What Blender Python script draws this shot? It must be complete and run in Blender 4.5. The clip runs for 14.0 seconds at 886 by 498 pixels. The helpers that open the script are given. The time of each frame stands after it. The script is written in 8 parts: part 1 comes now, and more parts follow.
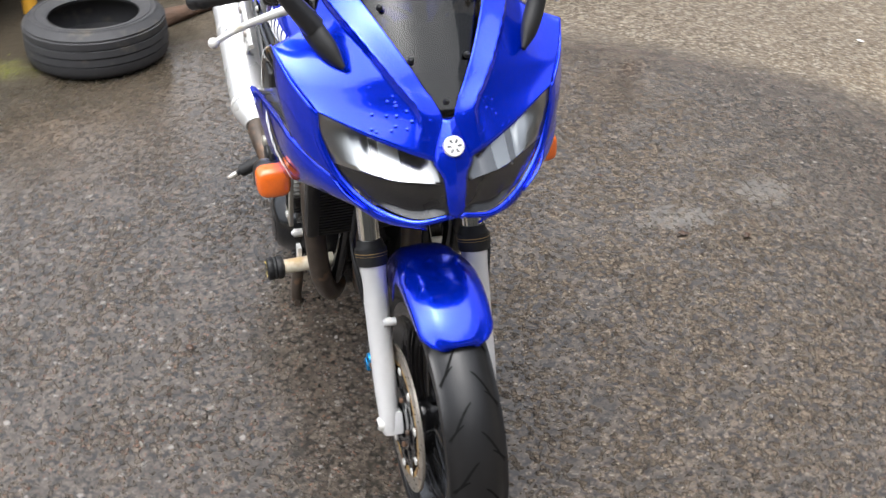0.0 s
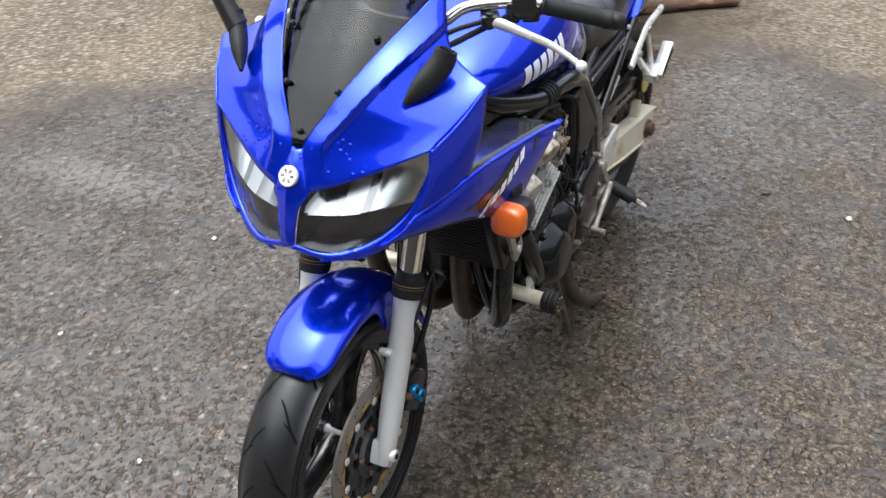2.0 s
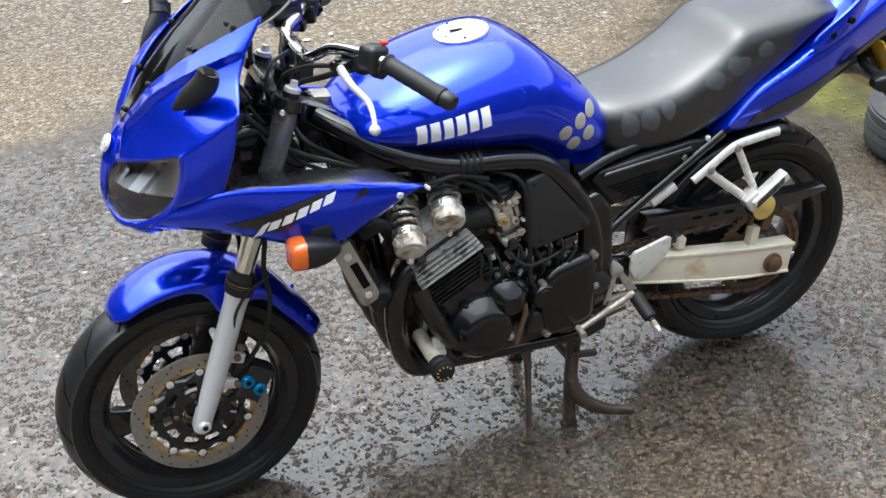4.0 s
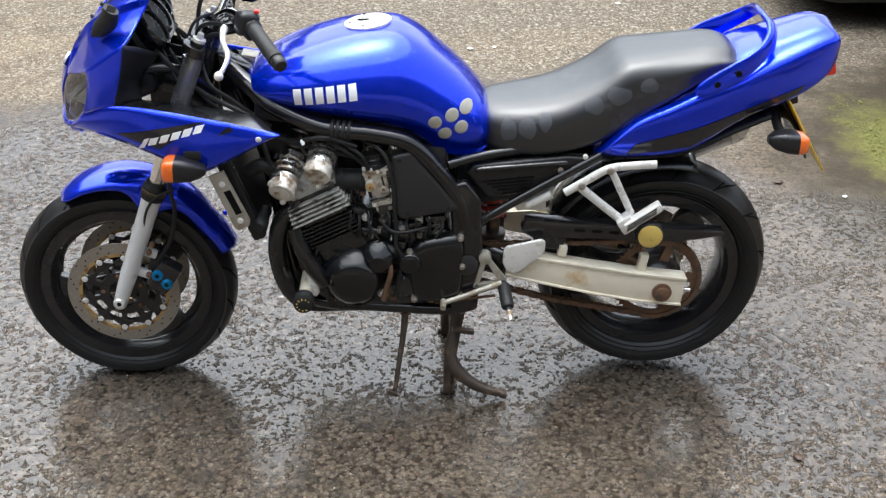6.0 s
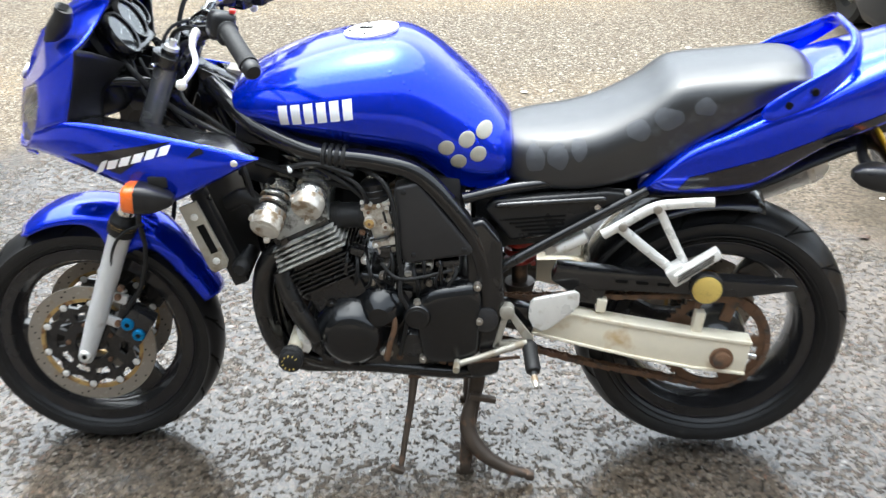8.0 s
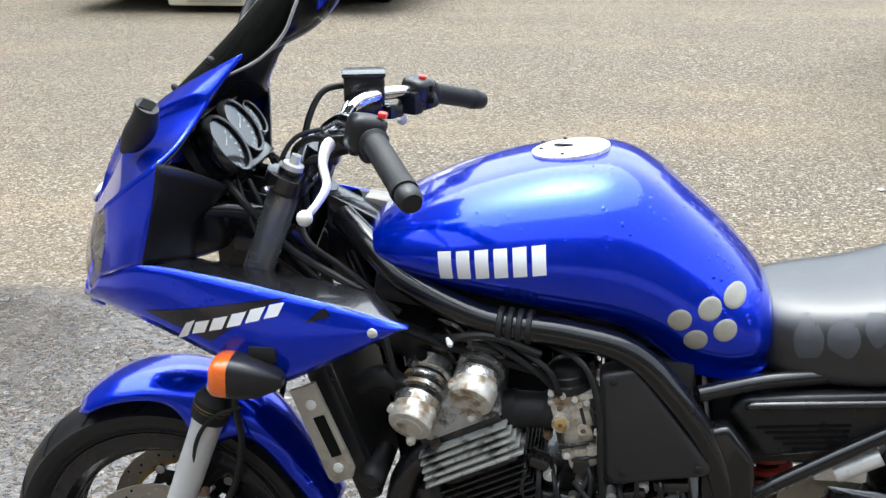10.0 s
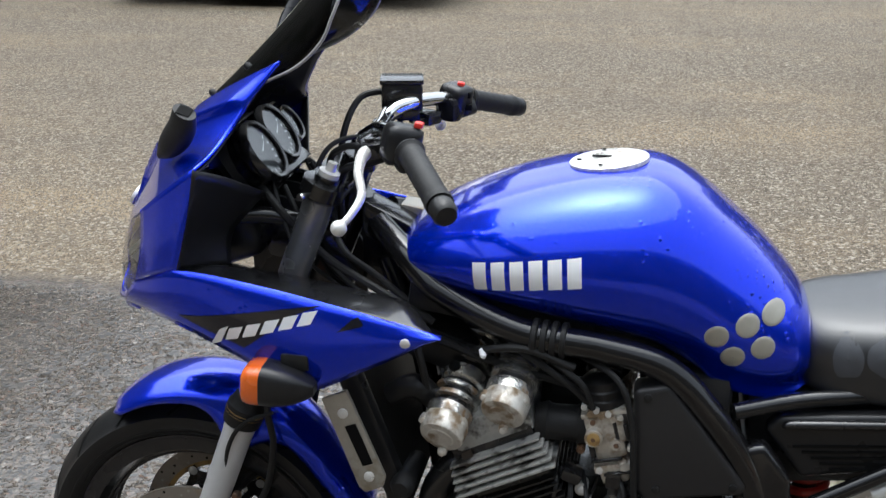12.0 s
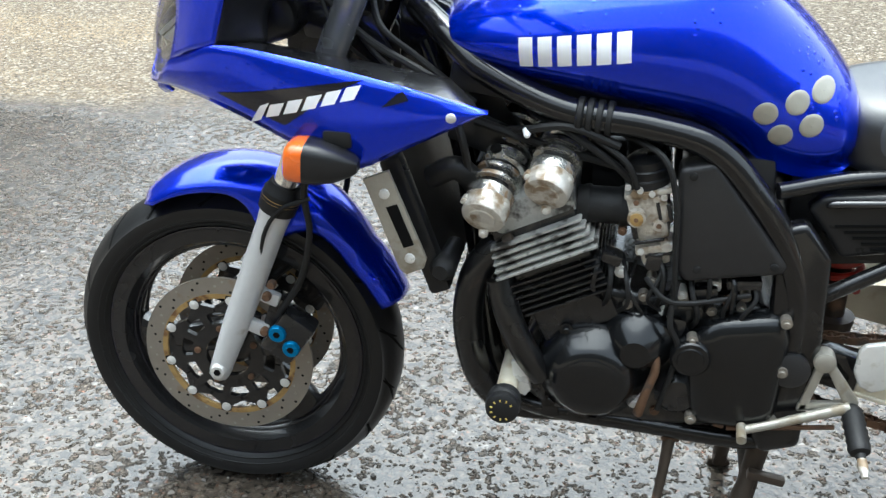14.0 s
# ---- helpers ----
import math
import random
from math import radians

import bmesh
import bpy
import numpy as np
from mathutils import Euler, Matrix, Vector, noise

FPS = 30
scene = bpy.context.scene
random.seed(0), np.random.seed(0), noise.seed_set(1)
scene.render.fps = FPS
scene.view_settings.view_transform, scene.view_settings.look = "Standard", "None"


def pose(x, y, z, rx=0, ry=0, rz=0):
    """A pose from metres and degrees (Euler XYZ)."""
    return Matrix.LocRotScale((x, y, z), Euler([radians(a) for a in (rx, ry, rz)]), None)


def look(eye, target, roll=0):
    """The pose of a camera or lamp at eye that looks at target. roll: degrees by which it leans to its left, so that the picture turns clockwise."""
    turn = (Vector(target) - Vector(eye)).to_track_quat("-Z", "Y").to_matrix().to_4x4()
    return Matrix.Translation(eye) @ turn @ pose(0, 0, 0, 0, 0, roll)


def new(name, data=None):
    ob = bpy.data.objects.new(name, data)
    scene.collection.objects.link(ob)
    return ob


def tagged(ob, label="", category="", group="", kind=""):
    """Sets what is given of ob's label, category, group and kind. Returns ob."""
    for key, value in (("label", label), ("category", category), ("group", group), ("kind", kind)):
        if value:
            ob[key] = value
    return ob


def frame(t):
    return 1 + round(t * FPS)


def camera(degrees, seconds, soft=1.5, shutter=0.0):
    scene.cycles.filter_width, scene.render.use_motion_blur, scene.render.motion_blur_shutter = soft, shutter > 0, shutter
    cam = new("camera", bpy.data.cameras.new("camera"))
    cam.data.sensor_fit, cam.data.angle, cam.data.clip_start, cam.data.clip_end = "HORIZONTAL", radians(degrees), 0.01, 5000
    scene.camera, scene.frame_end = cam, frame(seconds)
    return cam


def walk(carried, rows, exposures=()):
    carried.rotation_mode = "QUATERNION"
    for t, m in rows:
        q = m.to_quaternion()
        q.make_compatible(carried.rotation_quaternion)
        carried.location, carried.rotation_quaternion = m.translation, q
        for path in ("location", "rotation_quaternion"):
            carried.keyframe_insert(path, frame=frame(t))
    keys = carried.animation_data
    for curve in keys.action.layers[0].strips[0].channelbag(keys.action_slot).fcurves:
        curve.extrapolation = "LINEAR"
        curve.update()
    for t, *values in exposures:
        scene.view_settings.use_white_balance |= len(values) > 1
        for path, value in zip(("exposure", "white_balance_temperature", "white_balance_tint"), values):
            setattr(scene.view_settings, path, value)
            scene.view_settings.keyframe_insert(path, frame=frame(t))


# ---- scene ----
cam = camera(42.0, 14.0, soft=1.3, shutter=0.3)
PATH = [
    (0, (-1.710, 0.504, 1.802), (-0.091, 0.022, 0.732), 0.56),
    (0.5, (-1.789, 0.105, 1.804), (-0.116, -0.081, 0.723), 3.26),
    (1, (-1.711, -0.214, 1.802), (-0.027, -0.130, 0.727), 2.07),
    (1.4, (-1.566, -0.559, 1.893), (0.038, -0.160, 0.768), -0.54),
    (1.5, (-1.536, -0.546, 1.858), (0.077, -0.152, 0.742), -0.33),
    (2, (-1.408, -0.983, 1.860), (0.064, -0.208, 0.751), -1.72),
    (2.4, (-1.272, -1.257, 1.881), (0.088, -0.284, 0.783), -3.14),
    (3, (-0.912, -1.547, 1.895), (0.247, -0.346, 0.793), -0.95),
    (3.5, (-0.588, -1.853, 1.874), (0.311, -0.413, 0.818), -1.65),
    (4, (-0.228, -2.092, 1.873), (0.406, -0.507, 0.830), -2.36),
    (6.3, (0.835, -2.812, 1.899), (0.843, -1.049, 0.954), -0.37),
    (6.5, (0.864, -2.860, 1.881), (0.846, -1.085, 0.959), -1.11),
    (7, (0.951, -2.927, 1.915), (0.879, -1.164, 0.972), -2.23),
    (7.5, (0.969, -2.947, 1.898), (0.875, -1.157, 1.009), -1.48),
    (8, (0.924, -2.347, 1.643), (0.838, -0.549, 0.771), -0.65),
    (8.5, (0.829, -1.896, 1.512), (0.757, -0.108, 0.617), -0.29),
    (9, (0.734, -1.692, 1.435), (0.602, 0.132, 0.624), -0.85),
    (9.2, (0.716, -1.682, 1.414), (0.546, 0.172, 0.685), -0.82),
    (11.3, (0.760, -1.644, 1.486), (0.391, 0.217, 0.853), -0.45),
    (11.5, (0.764, -1.645, 1.491), (0.387, 0.209, 0.842), -0.48),
    (12, (0.729, -1.649, 1.448), (0.382, 0.205, 0.783), -0.34),
    (12.5, (0.709, -1.647, 1.422), (0.356, 0.168, 0.661), -0.57),
    (13, (0.671, -1.665, 1.367), (0.322, 0.126, 0.548), -0.25),
    (13.5, (0.660, -1.675, 1.346), (0.305, 0.083, 0.460), -0.25),
    (14, (0.652, -1.686, 1.340), (0.348, 0.078, 0.447), 0.15),
]
walk(cam, [(t, look(eye, target, roll)) for t, eye, target, roll in PATH], exposures=[(0, 1.38, 6300, 10), (1.0, 1.40, 6240, 9), (1.5, 1.24, 6200, 8.5), (2.0, 1.38, 6170, 8), (3.0, 1.32, 6110, 7), (3.5, 1.52, 6080, 6.5), (4.0, 1.60, 6050, 6), (7.5, 1.60, 6200, 7.5), (8.0, 2.11, 6080, 4), (8.5, 2.12, 5930, 1), (9.0, 2.13, 5920, 2), (11.5, 1.03, 6040, 6), (12.5, 1.38, 6020, 5), (13.0, 1.75, 5960, 2), (14, 1.98, 5860, 0)])

# world: a bright overcast sky and a wide weak sun overhead, behind thin cloud, on the far side of the bike
world = bpy.data.worlds.new("world")
scene.world = world
world.use_nodes = True
wn, wl = world.node_tree.nodes, world.node_tree.links
wn.clear()
SUN_EL, SUN_ROT = radians(76), radians(332)
sky = wn.new("ShaderNodeTexSky")
sky.sky_type, sky.sun_disc = 'NISHITA', False
sky.sun_elevation, sky.sun_rotation = SUN_EL, SUN_ROT
sky.air_density, sky.dust_density = 1.0, 5.0
grey = wn.new("ShaderNodeHueSaturation")
grey.inputs["Saturation"].default_value = 0.30
bg = wn.new("ShaderNodeBackground")
bg.inputs["Strength"].default_value = 0.15
wout = wn.new("ShaderNodeOutputWorld")
wl.new(sky.outputs[0], grey.inputs["Color"])
wl.new(grey.outputs[0], bg.inputs["Color"])
wl.new(bg.outputs[0], wout.inputs["Surface"])

sun_data = bpy.data.lights.new("sun", 'SUN')
sun_data.energy, sun_data.angle, sun_data.color = 1.2, radians(90), (1.0, 0.98, 0.95)
sun = new("sun", sun_data)
sun.matrix_world = look((-1.14, 2.13, 9.70), (0.0, 0, 0))
scene.view_settings.exposure = 1.25


# ---- materials ----
def mat(name, base, rough=0.5, metal=0.0, vary=0.25, scale=30.0, bump=0.15, bump_scale=None, coat=0.0, dirt=None, dirt_at=0.55, dirt_scale=9.0, spec=0.5, rough_vary=0.15, bump_dist=0.002):
    """A surface whose colour and gloss vary at two scales, with fine relief and, if given, dirt or rust in patches."""
    m = bpy.data.materials.new(name)
    m.use_nodes = True
    n, l = m.node_tree.nodes, m.node_tree.links
    b = n["Principled BSDF"]
    tc = n.new("ShaderNodeTexCoord")
    fine = n.new("ShaderNodeTexNoise")
    fine.inputs["Scale"].default_value, fine.inputs["Detail"].default_value = scale, 5.0
    l.new(tc.outputs["Object"], fine.inputs["Vector"])
    broad = n.new("ShaderNodeTexNoise")
    broad.inputs["Scale"].default_value, broad.inputs["Detail"].default_value = dirt_scale, 4.0
    l.new(tc.outputs["Object"], broad.inputs["Vector"])
    mix = n.new("ShaderNodeMix")
    mix.data_type = 'RGBA'
    l.new(fine.outputs["Fac"], mix.inputs["Factor"])
    mix.inputs["A"].default_value = (*[c * (1 - vary) for c in base], 1)
    mix.inputs["B"].default_value = (*[min(1, c * (1 + vary)) for c in base], 1)
    colour = mix.outputs["Result"]
    if dirt:
        ramp = n.new("ShaderNodeMapRange")
        ramp.inputs["From Min"].default_value, ramp.inputs["From Max"].default_value = dirt_at, dirt_at + 0.15
        add = n.new("ShaderNodeMath")
        add.operation = 'MULTIPLY_ADD'
        l.new(fine.outputs["Fac"], add.inputs[0])
        add.inputs[1].default_value = 0.35
        sub = n.new("ShaderNodeMath")
        sub.operation = 'SUBTRACT'
        l.new(broad.outputs["Fac"], sub.inputs[0])
        sub.inputs[1].default_value = 0.17
        l.new(sub.outputs[0], add.inputs[2])
        l.new(add.outputs[0], ramp.inputs["Value"])
        mix2 = n.new("ShaderNodeMix")
        mix2.data_type = 'RGBA'
        l.new(ramp.outputs["Result"], mix2.inputs["Factor"])
        l.new(colour, mix2.inputs["A"])
        mix2.inputs["B"].default_value = (*dirt, 1)
        colour = mix2.outputs["Result"]
        if metal > 0:
            mr = n.new("ShaderNodeMapRange")
            mr.inputs["To Min"].default_value, mr.inputs["To Max"].default_value = metal, metal * 0.1
            l.new(ramp.outputs["Result"], mr.inputs["Value"])
            l.new(mr.outputs["Result"], b.inputs["Metallic"])
    l.new(colour, b.inputs["Base Color"])
    if not (dirt and metal > 0):
        b.inputs["Metallic"].default_value = metal
    rr = n.new("ShaderNodeMapRange")
    rr.inputs["To Min"].default_value, rr.inputs["To Max"].default_value = max(0.02, rough - rough_vary), min(1, rough + rough_vary)
    l.new(broad.outputs["Fac"], rr.inputs["Value"])
    l.new(rr.outputs["Result"], b.inputs["Roughness"])
    b.inputs["Specular IOR Level"].default_value = spec
    b.inputs["Coat Weight"].default_value = coat
    b.inputs["Coat Roughness"].default_value = 0.04
    if bump > 0:
        bn = n.new("ShaderNodeTexNoise")
        bn.inputs["Scale"].default_value, bn.inputs["Detail"].default_value = bump_scale or scale * 3, 4.0
        l.new(tc.outputs["Object"], bn.inputs["Vector"])
        bp = n.new("ShaderNodeBump")
        bp.inputs["Strength"].default_value, bp.inputs["Distance"].default_value = bump, bump_dist
        l.new(bn.outputs["Fac"], bp.inputs["Height"])
        l.new(bp.outputs["Normal"], b.inputs["Normal"])
    return m


def wet_drops(m, scale=110.0, strength=0.5):
    """Rain beads on a painted surface, as relief of the clear coat."""
    n, l = m.node_tree.nodes, m.node_tree.links
    b = n["Principled BSDF"]
    tc = n.new("ShaderNodeTexCoord")
    v = n.new("ShaderNodeTexVoronoi")
    v.inputs["Scale"].default_value = scale
    l.new(tc.outputs["Object"], v.inputs["Vector"])
    big = n.new("ShaderNodeTexNoise")
    big.inputs["Scale"].default_value = 6.0
    l.new(tc.outputs["Object"], big.inputs["Vector"])
    limit = n.new("ShaderNodeMapRange")
    limit.inputs["From Min"].default_value, limit.inputs["From Max"].default_value = 0.40, 0.66
    limit.inputs["To Min"].default_value, limit.inputs["To Max"].default_value = 0.0, 0.28
    l.new(big.outputs["Fac"], limit.inputs["Value"])
    drop = n.new("ShaderNodeMath")
    drop.operation = 'SUBTRACT'
    drop.use_clamp = True
    l.new(limit.outputs["Result"], drop.inputs[0])
    l.new(v.outputs["Distance"], drop.inputs[1])
    bp = n.new("ShaderNodeBump")
    bp.inputs["Strength"].default_value, bp.inputs["Distance"].default_value = strength, 0.004
    l.new(drop.outputs[0], bp.inputs["Height"])
    l.new(bp.outputs["Normal"], b.inputs["Coat Normal"])
    if not b.inputs["Normal"].is_linked:
        l.new(bp.outputs["Normal"], b.inputs["Normal"])
    return m


def clear(name, tint, gloss_rough=0.02, ior=1.45):
    """A thin see-through sheet: tinted passage and a mirror gloss that grows at the rim."""
    m = bpy.data.materials.new(name)
    m.use_nodes = True
    n, l = m.node_tree.nodes, m.node_tree.links
    n.clear()
    tr = n.new("ShaderNodeBsdfTransparent")
    tr.inputs["Color"].default_value = (*tint, 1)
    gl = n.new("ShaderNodeBsdfGlossy")
    gl.inputs["Roughness"].default_value = gloss_rough
    lw = n.new("ShaderNodeLayerWeight")
    lw.inputs["Blend"].default_value = 0.5
    fourth = n.new("ShaderNodeMath")
    fourth.operation, fourth.inputs[1].default_value = 'POWER', 4.0
    l.new(lw.outputs["Facing"], fourth.inputs[0])
    fr = n.new("ShaderNodeMath")
    fr.operation, fr.inputs[1].default_value, fr.inputs[2].default_value = 'MULTIPLY_ADD', 0.75, ((ior - 1) / (ior + 1)) ** 2
    l.new(fourth.outputs[0], fr.inputs[0])
    mx = n.new("ShaderNodeMixShader")
    out = n.new("ShaderNodeOutputMaterial")
    l.new(fr.outputs[0], mx.inputs[0])
    l.new(tr.outputs[0], mx.inputs[1])
    l.new(gl.outputs[0], mx.inputs[2])
    l.new(mx.outputs[0], out.inputs["Surface"])
    return m


BLUE = wet_drops(scale=75.0, strength=0.8, m=mat("blue_metallic_paint", (0.001, 0.032, 0.80), 0.20, 0.76, 0.06, 900, 0.0, coat=0.85, rough_vary=0.05))
BLUE.node_tree.nodes["Principled BSDF"].inputs["Coat IOR"].default_value = 1.45
BLACK_GLOSS = mat("black_gloss_decal", (0.006, 0.006, 0.012), 0.25, 0, 0.2, 60, 0.0, coat=0.6, rough_vary=0.05)
WHITE_DECAL = mat("white_decal", (0.90, 0.91, 0.93), 0.35, 0, 0.03, 60, 0.0, rough_vary=0.05)
SILVER_DECAL = mat("silver_sticker", (0.40, 0.385, 0.33), 0.38, 0.35, 0.12, 90, 0.05)
PLASTIC = mat("black_plastic", (0.014, 0.014, 0.015), 0.30, 0, 0.3, 60, 0.12, 400, spec=0.35)
AIR_BOX = mat("charcoal_air_box_plastic", (0.018, 0.018, 0.0195), 0.40, 0, 0.2, 60, 0.15, 500, dirt=(0.05, 0.048, 0.045), dirt_at=0.66)
COCKPIT_PLASTIC = mat("grained_black_plastic", (0.013, 0.013, 0.014), 0.36, 0, 0.3, 50, 0.2, 500, dirt=(0.03, 0.029, 0.028), dirt_at=0.60)
PLASTIC_WET = mat("wet_black_plastic", (0.010, 0.010, 0.011), 0.25, 0, 0.3, 40, 0.1, 200, rough_vary=0.15, spec=0.45)
FRAME = mat("black_frame_paint", (0.0062, 0.0062, 0.0070), 0.22, 0.0, 0.3, 40, 0.16, 120, coat=0.12, dirt=(0.020, 0.018, 0.016), dirt_at=0.68, spec=0.36)
ENGINE = wet_drops(scale=150.0, strength=1.0, m=mat("black_engine_casting", (0.0145, 0.0145, 0.0155), 0.26, 0.1, 0.4, 45, 0.3, 260, dirt=(0.075, 0.062, 0.050), dirt_at=0.64, dirt_scale=14, spec=0.4, coat=0.5))
COVER = wet_drops(mat("black_engine_cover", (0.006, 0.0065, 0.0075), 0.22, 0.1, 0.3, 40, 0.10, 180, coat=0.55, dirt=(0.035, 0.032, 0.028), dirt_at=0.72, spec=0.4), 140, 0.4)
CAST_ALU = mat("corroded_aluminium", (0.74, 0.72, 0.67), 0.32, 0.5, 0.2, 60, 0.5, 200, dirt=(0.30, 0.21, 0.12), dirt_at=0.54, dirt_scale=26)
CAM_ALU = mat("rust_flecked_bright_alloy", (0.76, 0.75, 0.71), 0.22, 0.9, 0.14, 60, 0.5, 140, dirt=(0.22, 0.15, 0.09), dirt_at=0.54, dirt_scale=30)
PITTED_ALU = mat("pitted_alloy", (0.66, 0.63, 0.57), 0.38, 0.5, 0.25, 70, 0.8, 160, dirt=(0.25, 0.18, 0.11), dirt_at=0.46, dirt_scale=34)
FIN_ALU = mat("dirty_fin_aluminium", (0.42, 0.42, 0.40), 0.42, 0.3, 0.3, 60, 0.4, 240, dirt=(0.05, 0.045, 0.04), dirt_at=0.50, dirt_scale=30)
SWING_ALU = mat("stained_swingarm_aluminium", (0.76, 0.70, 0.56), 0.36, 0.15, 0.08, 30, 0.12, 300, dirt=(0.50, 0.36, 0.19), dirt_at=0.58, dirt_scale=11)
FORK = mat("silver_painted_fork", (0.64, 0.64, 0.64), 0.36, 0.2, 0.06, 80, 0.05, dirt=(0.30, 0.27, 0.22), dirt_at=0.68)
UPPER_FORK = mat("grey_fork_tube", (0.21, 0.215, 0.225), 0.26, 0.6, 0.3, 26, 0.08, dirt=(0.05, 0.048, 0.045), dirt_at=0.54, dirt_scale=14)
CHROME = mat("chrome", (0.78, 0.78, 0.78), 0.10, 1.0, 0.05, 60, 0.03, dirt=(0.30, 0.18, 0.09), dirt_at=0.72, rough_vary=0.05)
BRIGHT = mat("bright_cast_metal", (0.72, 0.71, 0.68), 0.30, 0.28, 0.08, 70, 0.12, dirt=(0.40, 0.36, 0.28), dirt_at=0.62, dirt_scale=22)
STEEL = mat("brake_disc_steel", (0.32, 0.29, 0.25), 0.36, 0.6, 0.12, 60, 0.08, dirt=(0.24, 0.15, 0.08), dirt_at=0.60, dirt_scale=18)
GOLD_RUST = mat("rusty_gold_carrier", (0.44, 0.29, 0.11), 0.45, 0.35, 0.25, 50, 0.3, dirt=(0.16, 0.075, 0.03), dirt_at=0.50, dirt_scale=40)
RUST = mat("rusty_chain_steel", (0.15, 0.082, 0.046), 0.62, 0.25, 0.4, 70, 0.5, dirt=(0.06, 0.045, 0.035), dirt_at=0.52, dirt_scale=40)
RUST_PIPE = mat("rusty_header_pipe", (0.070, 0.054, 0.042), 0.44, 0.4, 0.4, 40, 0.3, dirt=(0.20, 0.11, 0.06), dirt_at=0.57, dirt_scale=16)
BLACK_PIPE = mat("black_header_pipe", (0.009, 0.009, 0.0095), 0.28, 0.2, 0.3, 40, 0.15, dirt=(0.06, 0.035, 0.025), dirt_at=0.66, dirt_scale=10)
TYRE = mat("tyre_rubber", (0.010, 0.010, 0.0105), 0.36, 0, 0.25, 50, 0.12, 260, dirt=(0.022, 0.021, 0.02), dirt_at=0.66, rough_vary=0.12, spec=0.4)
GROOVE = mat("tyre_groove", (0.003, 0.003, 0.003), 0.8, 0, 0.2, 50, 0.0, spec=0.15)
OLD_TYRE = mat("weathered_tyre_rubber", (0.032, 0.032, 0.034), 0.68, 0, 0.3, 30, 0.3, 200, dirt=(0.08, 0.07, 0.055), dirt_at=0.60)
RIM = mat("black_rim_paint", (0.011, 0.011, 0.012), 0.24, 0.0, 0.3, 40, 0.08, coat=0.3, dirt=(0.03, 0.028, 0.026), dirt_at=0.66)
SEAT = mat("wet_seat_vinyl", (0.013, 0.0135, 0.015), 0.38, 0, 0.25, 25, 0.2, 700, dirt=(0.045, 0.048, 0.054), dirt_at=0.60, dirt_scale=9, rough_vary=0.12, coat=0.55)
SEAT.node_tree.nodes["Principled BSDF"].inputs["Coat Roughness"].default_value = 0.27
DAMP = mat("damp_vinyl", (0.050, 0.053, 0.060), 0.5, 0, 0.2, 60, 0.1, 700)
RUBBER = mat("black_rubber", (0.012, 0.012, 0.0125), 0.55, 0, 0.25, 60, 0.2, 300, spec=0.35)
ORANGE = mat("orange_lens", (0.72, 0.13, 0.01), 0.22, 0, 0.10, 220, 0.25, 500, coat=0.8)
RED = mat("red_lens", (0.62, 0.02, 0.012), 0.22, 0, 0.1, 200, 0.2, 500, coat=0.8)
YELLOW = mat("amber_reflector", (0.72, 0.53, 0.13), 0.30, 0, 0.14, 260, 0.4, 600, coat=0.8, dirt=(0.45, 0.30, 0.06), dirt_at=0.58)
PLATE = mat("yellow_plate", (0.72, 0.46, 0.03), 0.35, 0, 0.06, 60, 0.0)
BLUE_BOLT = mat("blue_anodised", (0.01, 0.22, 0.50), 0.28, 0.6, 0.12, 60, 0.1)
SPRING = mat("red_spring_paint", (0.34, 0.022, 0.014), 0.35, 0, 0.2, 60, 0.15, dirt=(0.08, 0.04, 0.03), dirt_at=0.62)
RED_SWITCH = mat("red_switch", (0.70, 0.04, 0.03), 0.35, 0, 0.1, 60, 0.0)
SILENCER = mat("brushed_silencer", (0.66, 0.66, 0.65), 0.30, 0.5, 0.06, 90, 0.06, dirt=(0.36, 0.32, 0.27), dirt_at=0.70)
DULL_ALLOY = mat("dull_footrest_alloy", (0.40, 0.38, 0.33), 0.42, 0.55, 0.15, 60, 0.25, dirt=(0.24, 0.20, 0.14), dirt_at=0.52, dirt_scale=24)
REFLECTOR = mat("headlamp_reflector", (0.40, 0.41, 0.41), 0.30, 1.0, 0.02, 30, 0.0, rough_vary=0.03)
# darker copy of the reflector chrome, for dark reflections put into the colour
DIM_REFLECTOR = mat("dimmed_lamp_reflector", (0.22, 0.22, 0.22), 0.18, 1.0, 0.02, 30, 0.0, rough_vary=0.03)
DIAL = mat("dial_face", (0.035, 0.037, 0.040), 0.4, 0, 0.2, 60, 0.0)
SCREEN_RIM = mat("pale_screen_edge", (0.32, 0.31, 0.30), 0.3, 0, 0.1, 60, 0.0)
RADIATOR = mat("radiator_core", (0.016, 0.0155, 0.015), 0.5, 0.3, 0.4, 200, 0.3, 300)
for wet, amount in ((ENGINE, 0.5), (COVER, 0.3), (FRAME, 0.5), (PLASTIC_WET, 0.5), (RIM, 0.4), (BLACK_PIPE, 0.4)):
    wet_drops(wet, 140.0, 0.7)
    wet.node_tree.nodes["Principled BSDF"].inputs["Coat Weight"].default_value = amount
GLASS = clear("lamp_glass", (0.92, 0.93, 0.94))
SMOKE = clear("smoked_screen", (0.20, 0.20, 0.20), 0.05, 1.45)
DIAL_GLASS = clear("dial_glass", (0.85, 0.86, 0.87))


# ---- mesh helpers ----
def V(*a):
    return Vector(a)


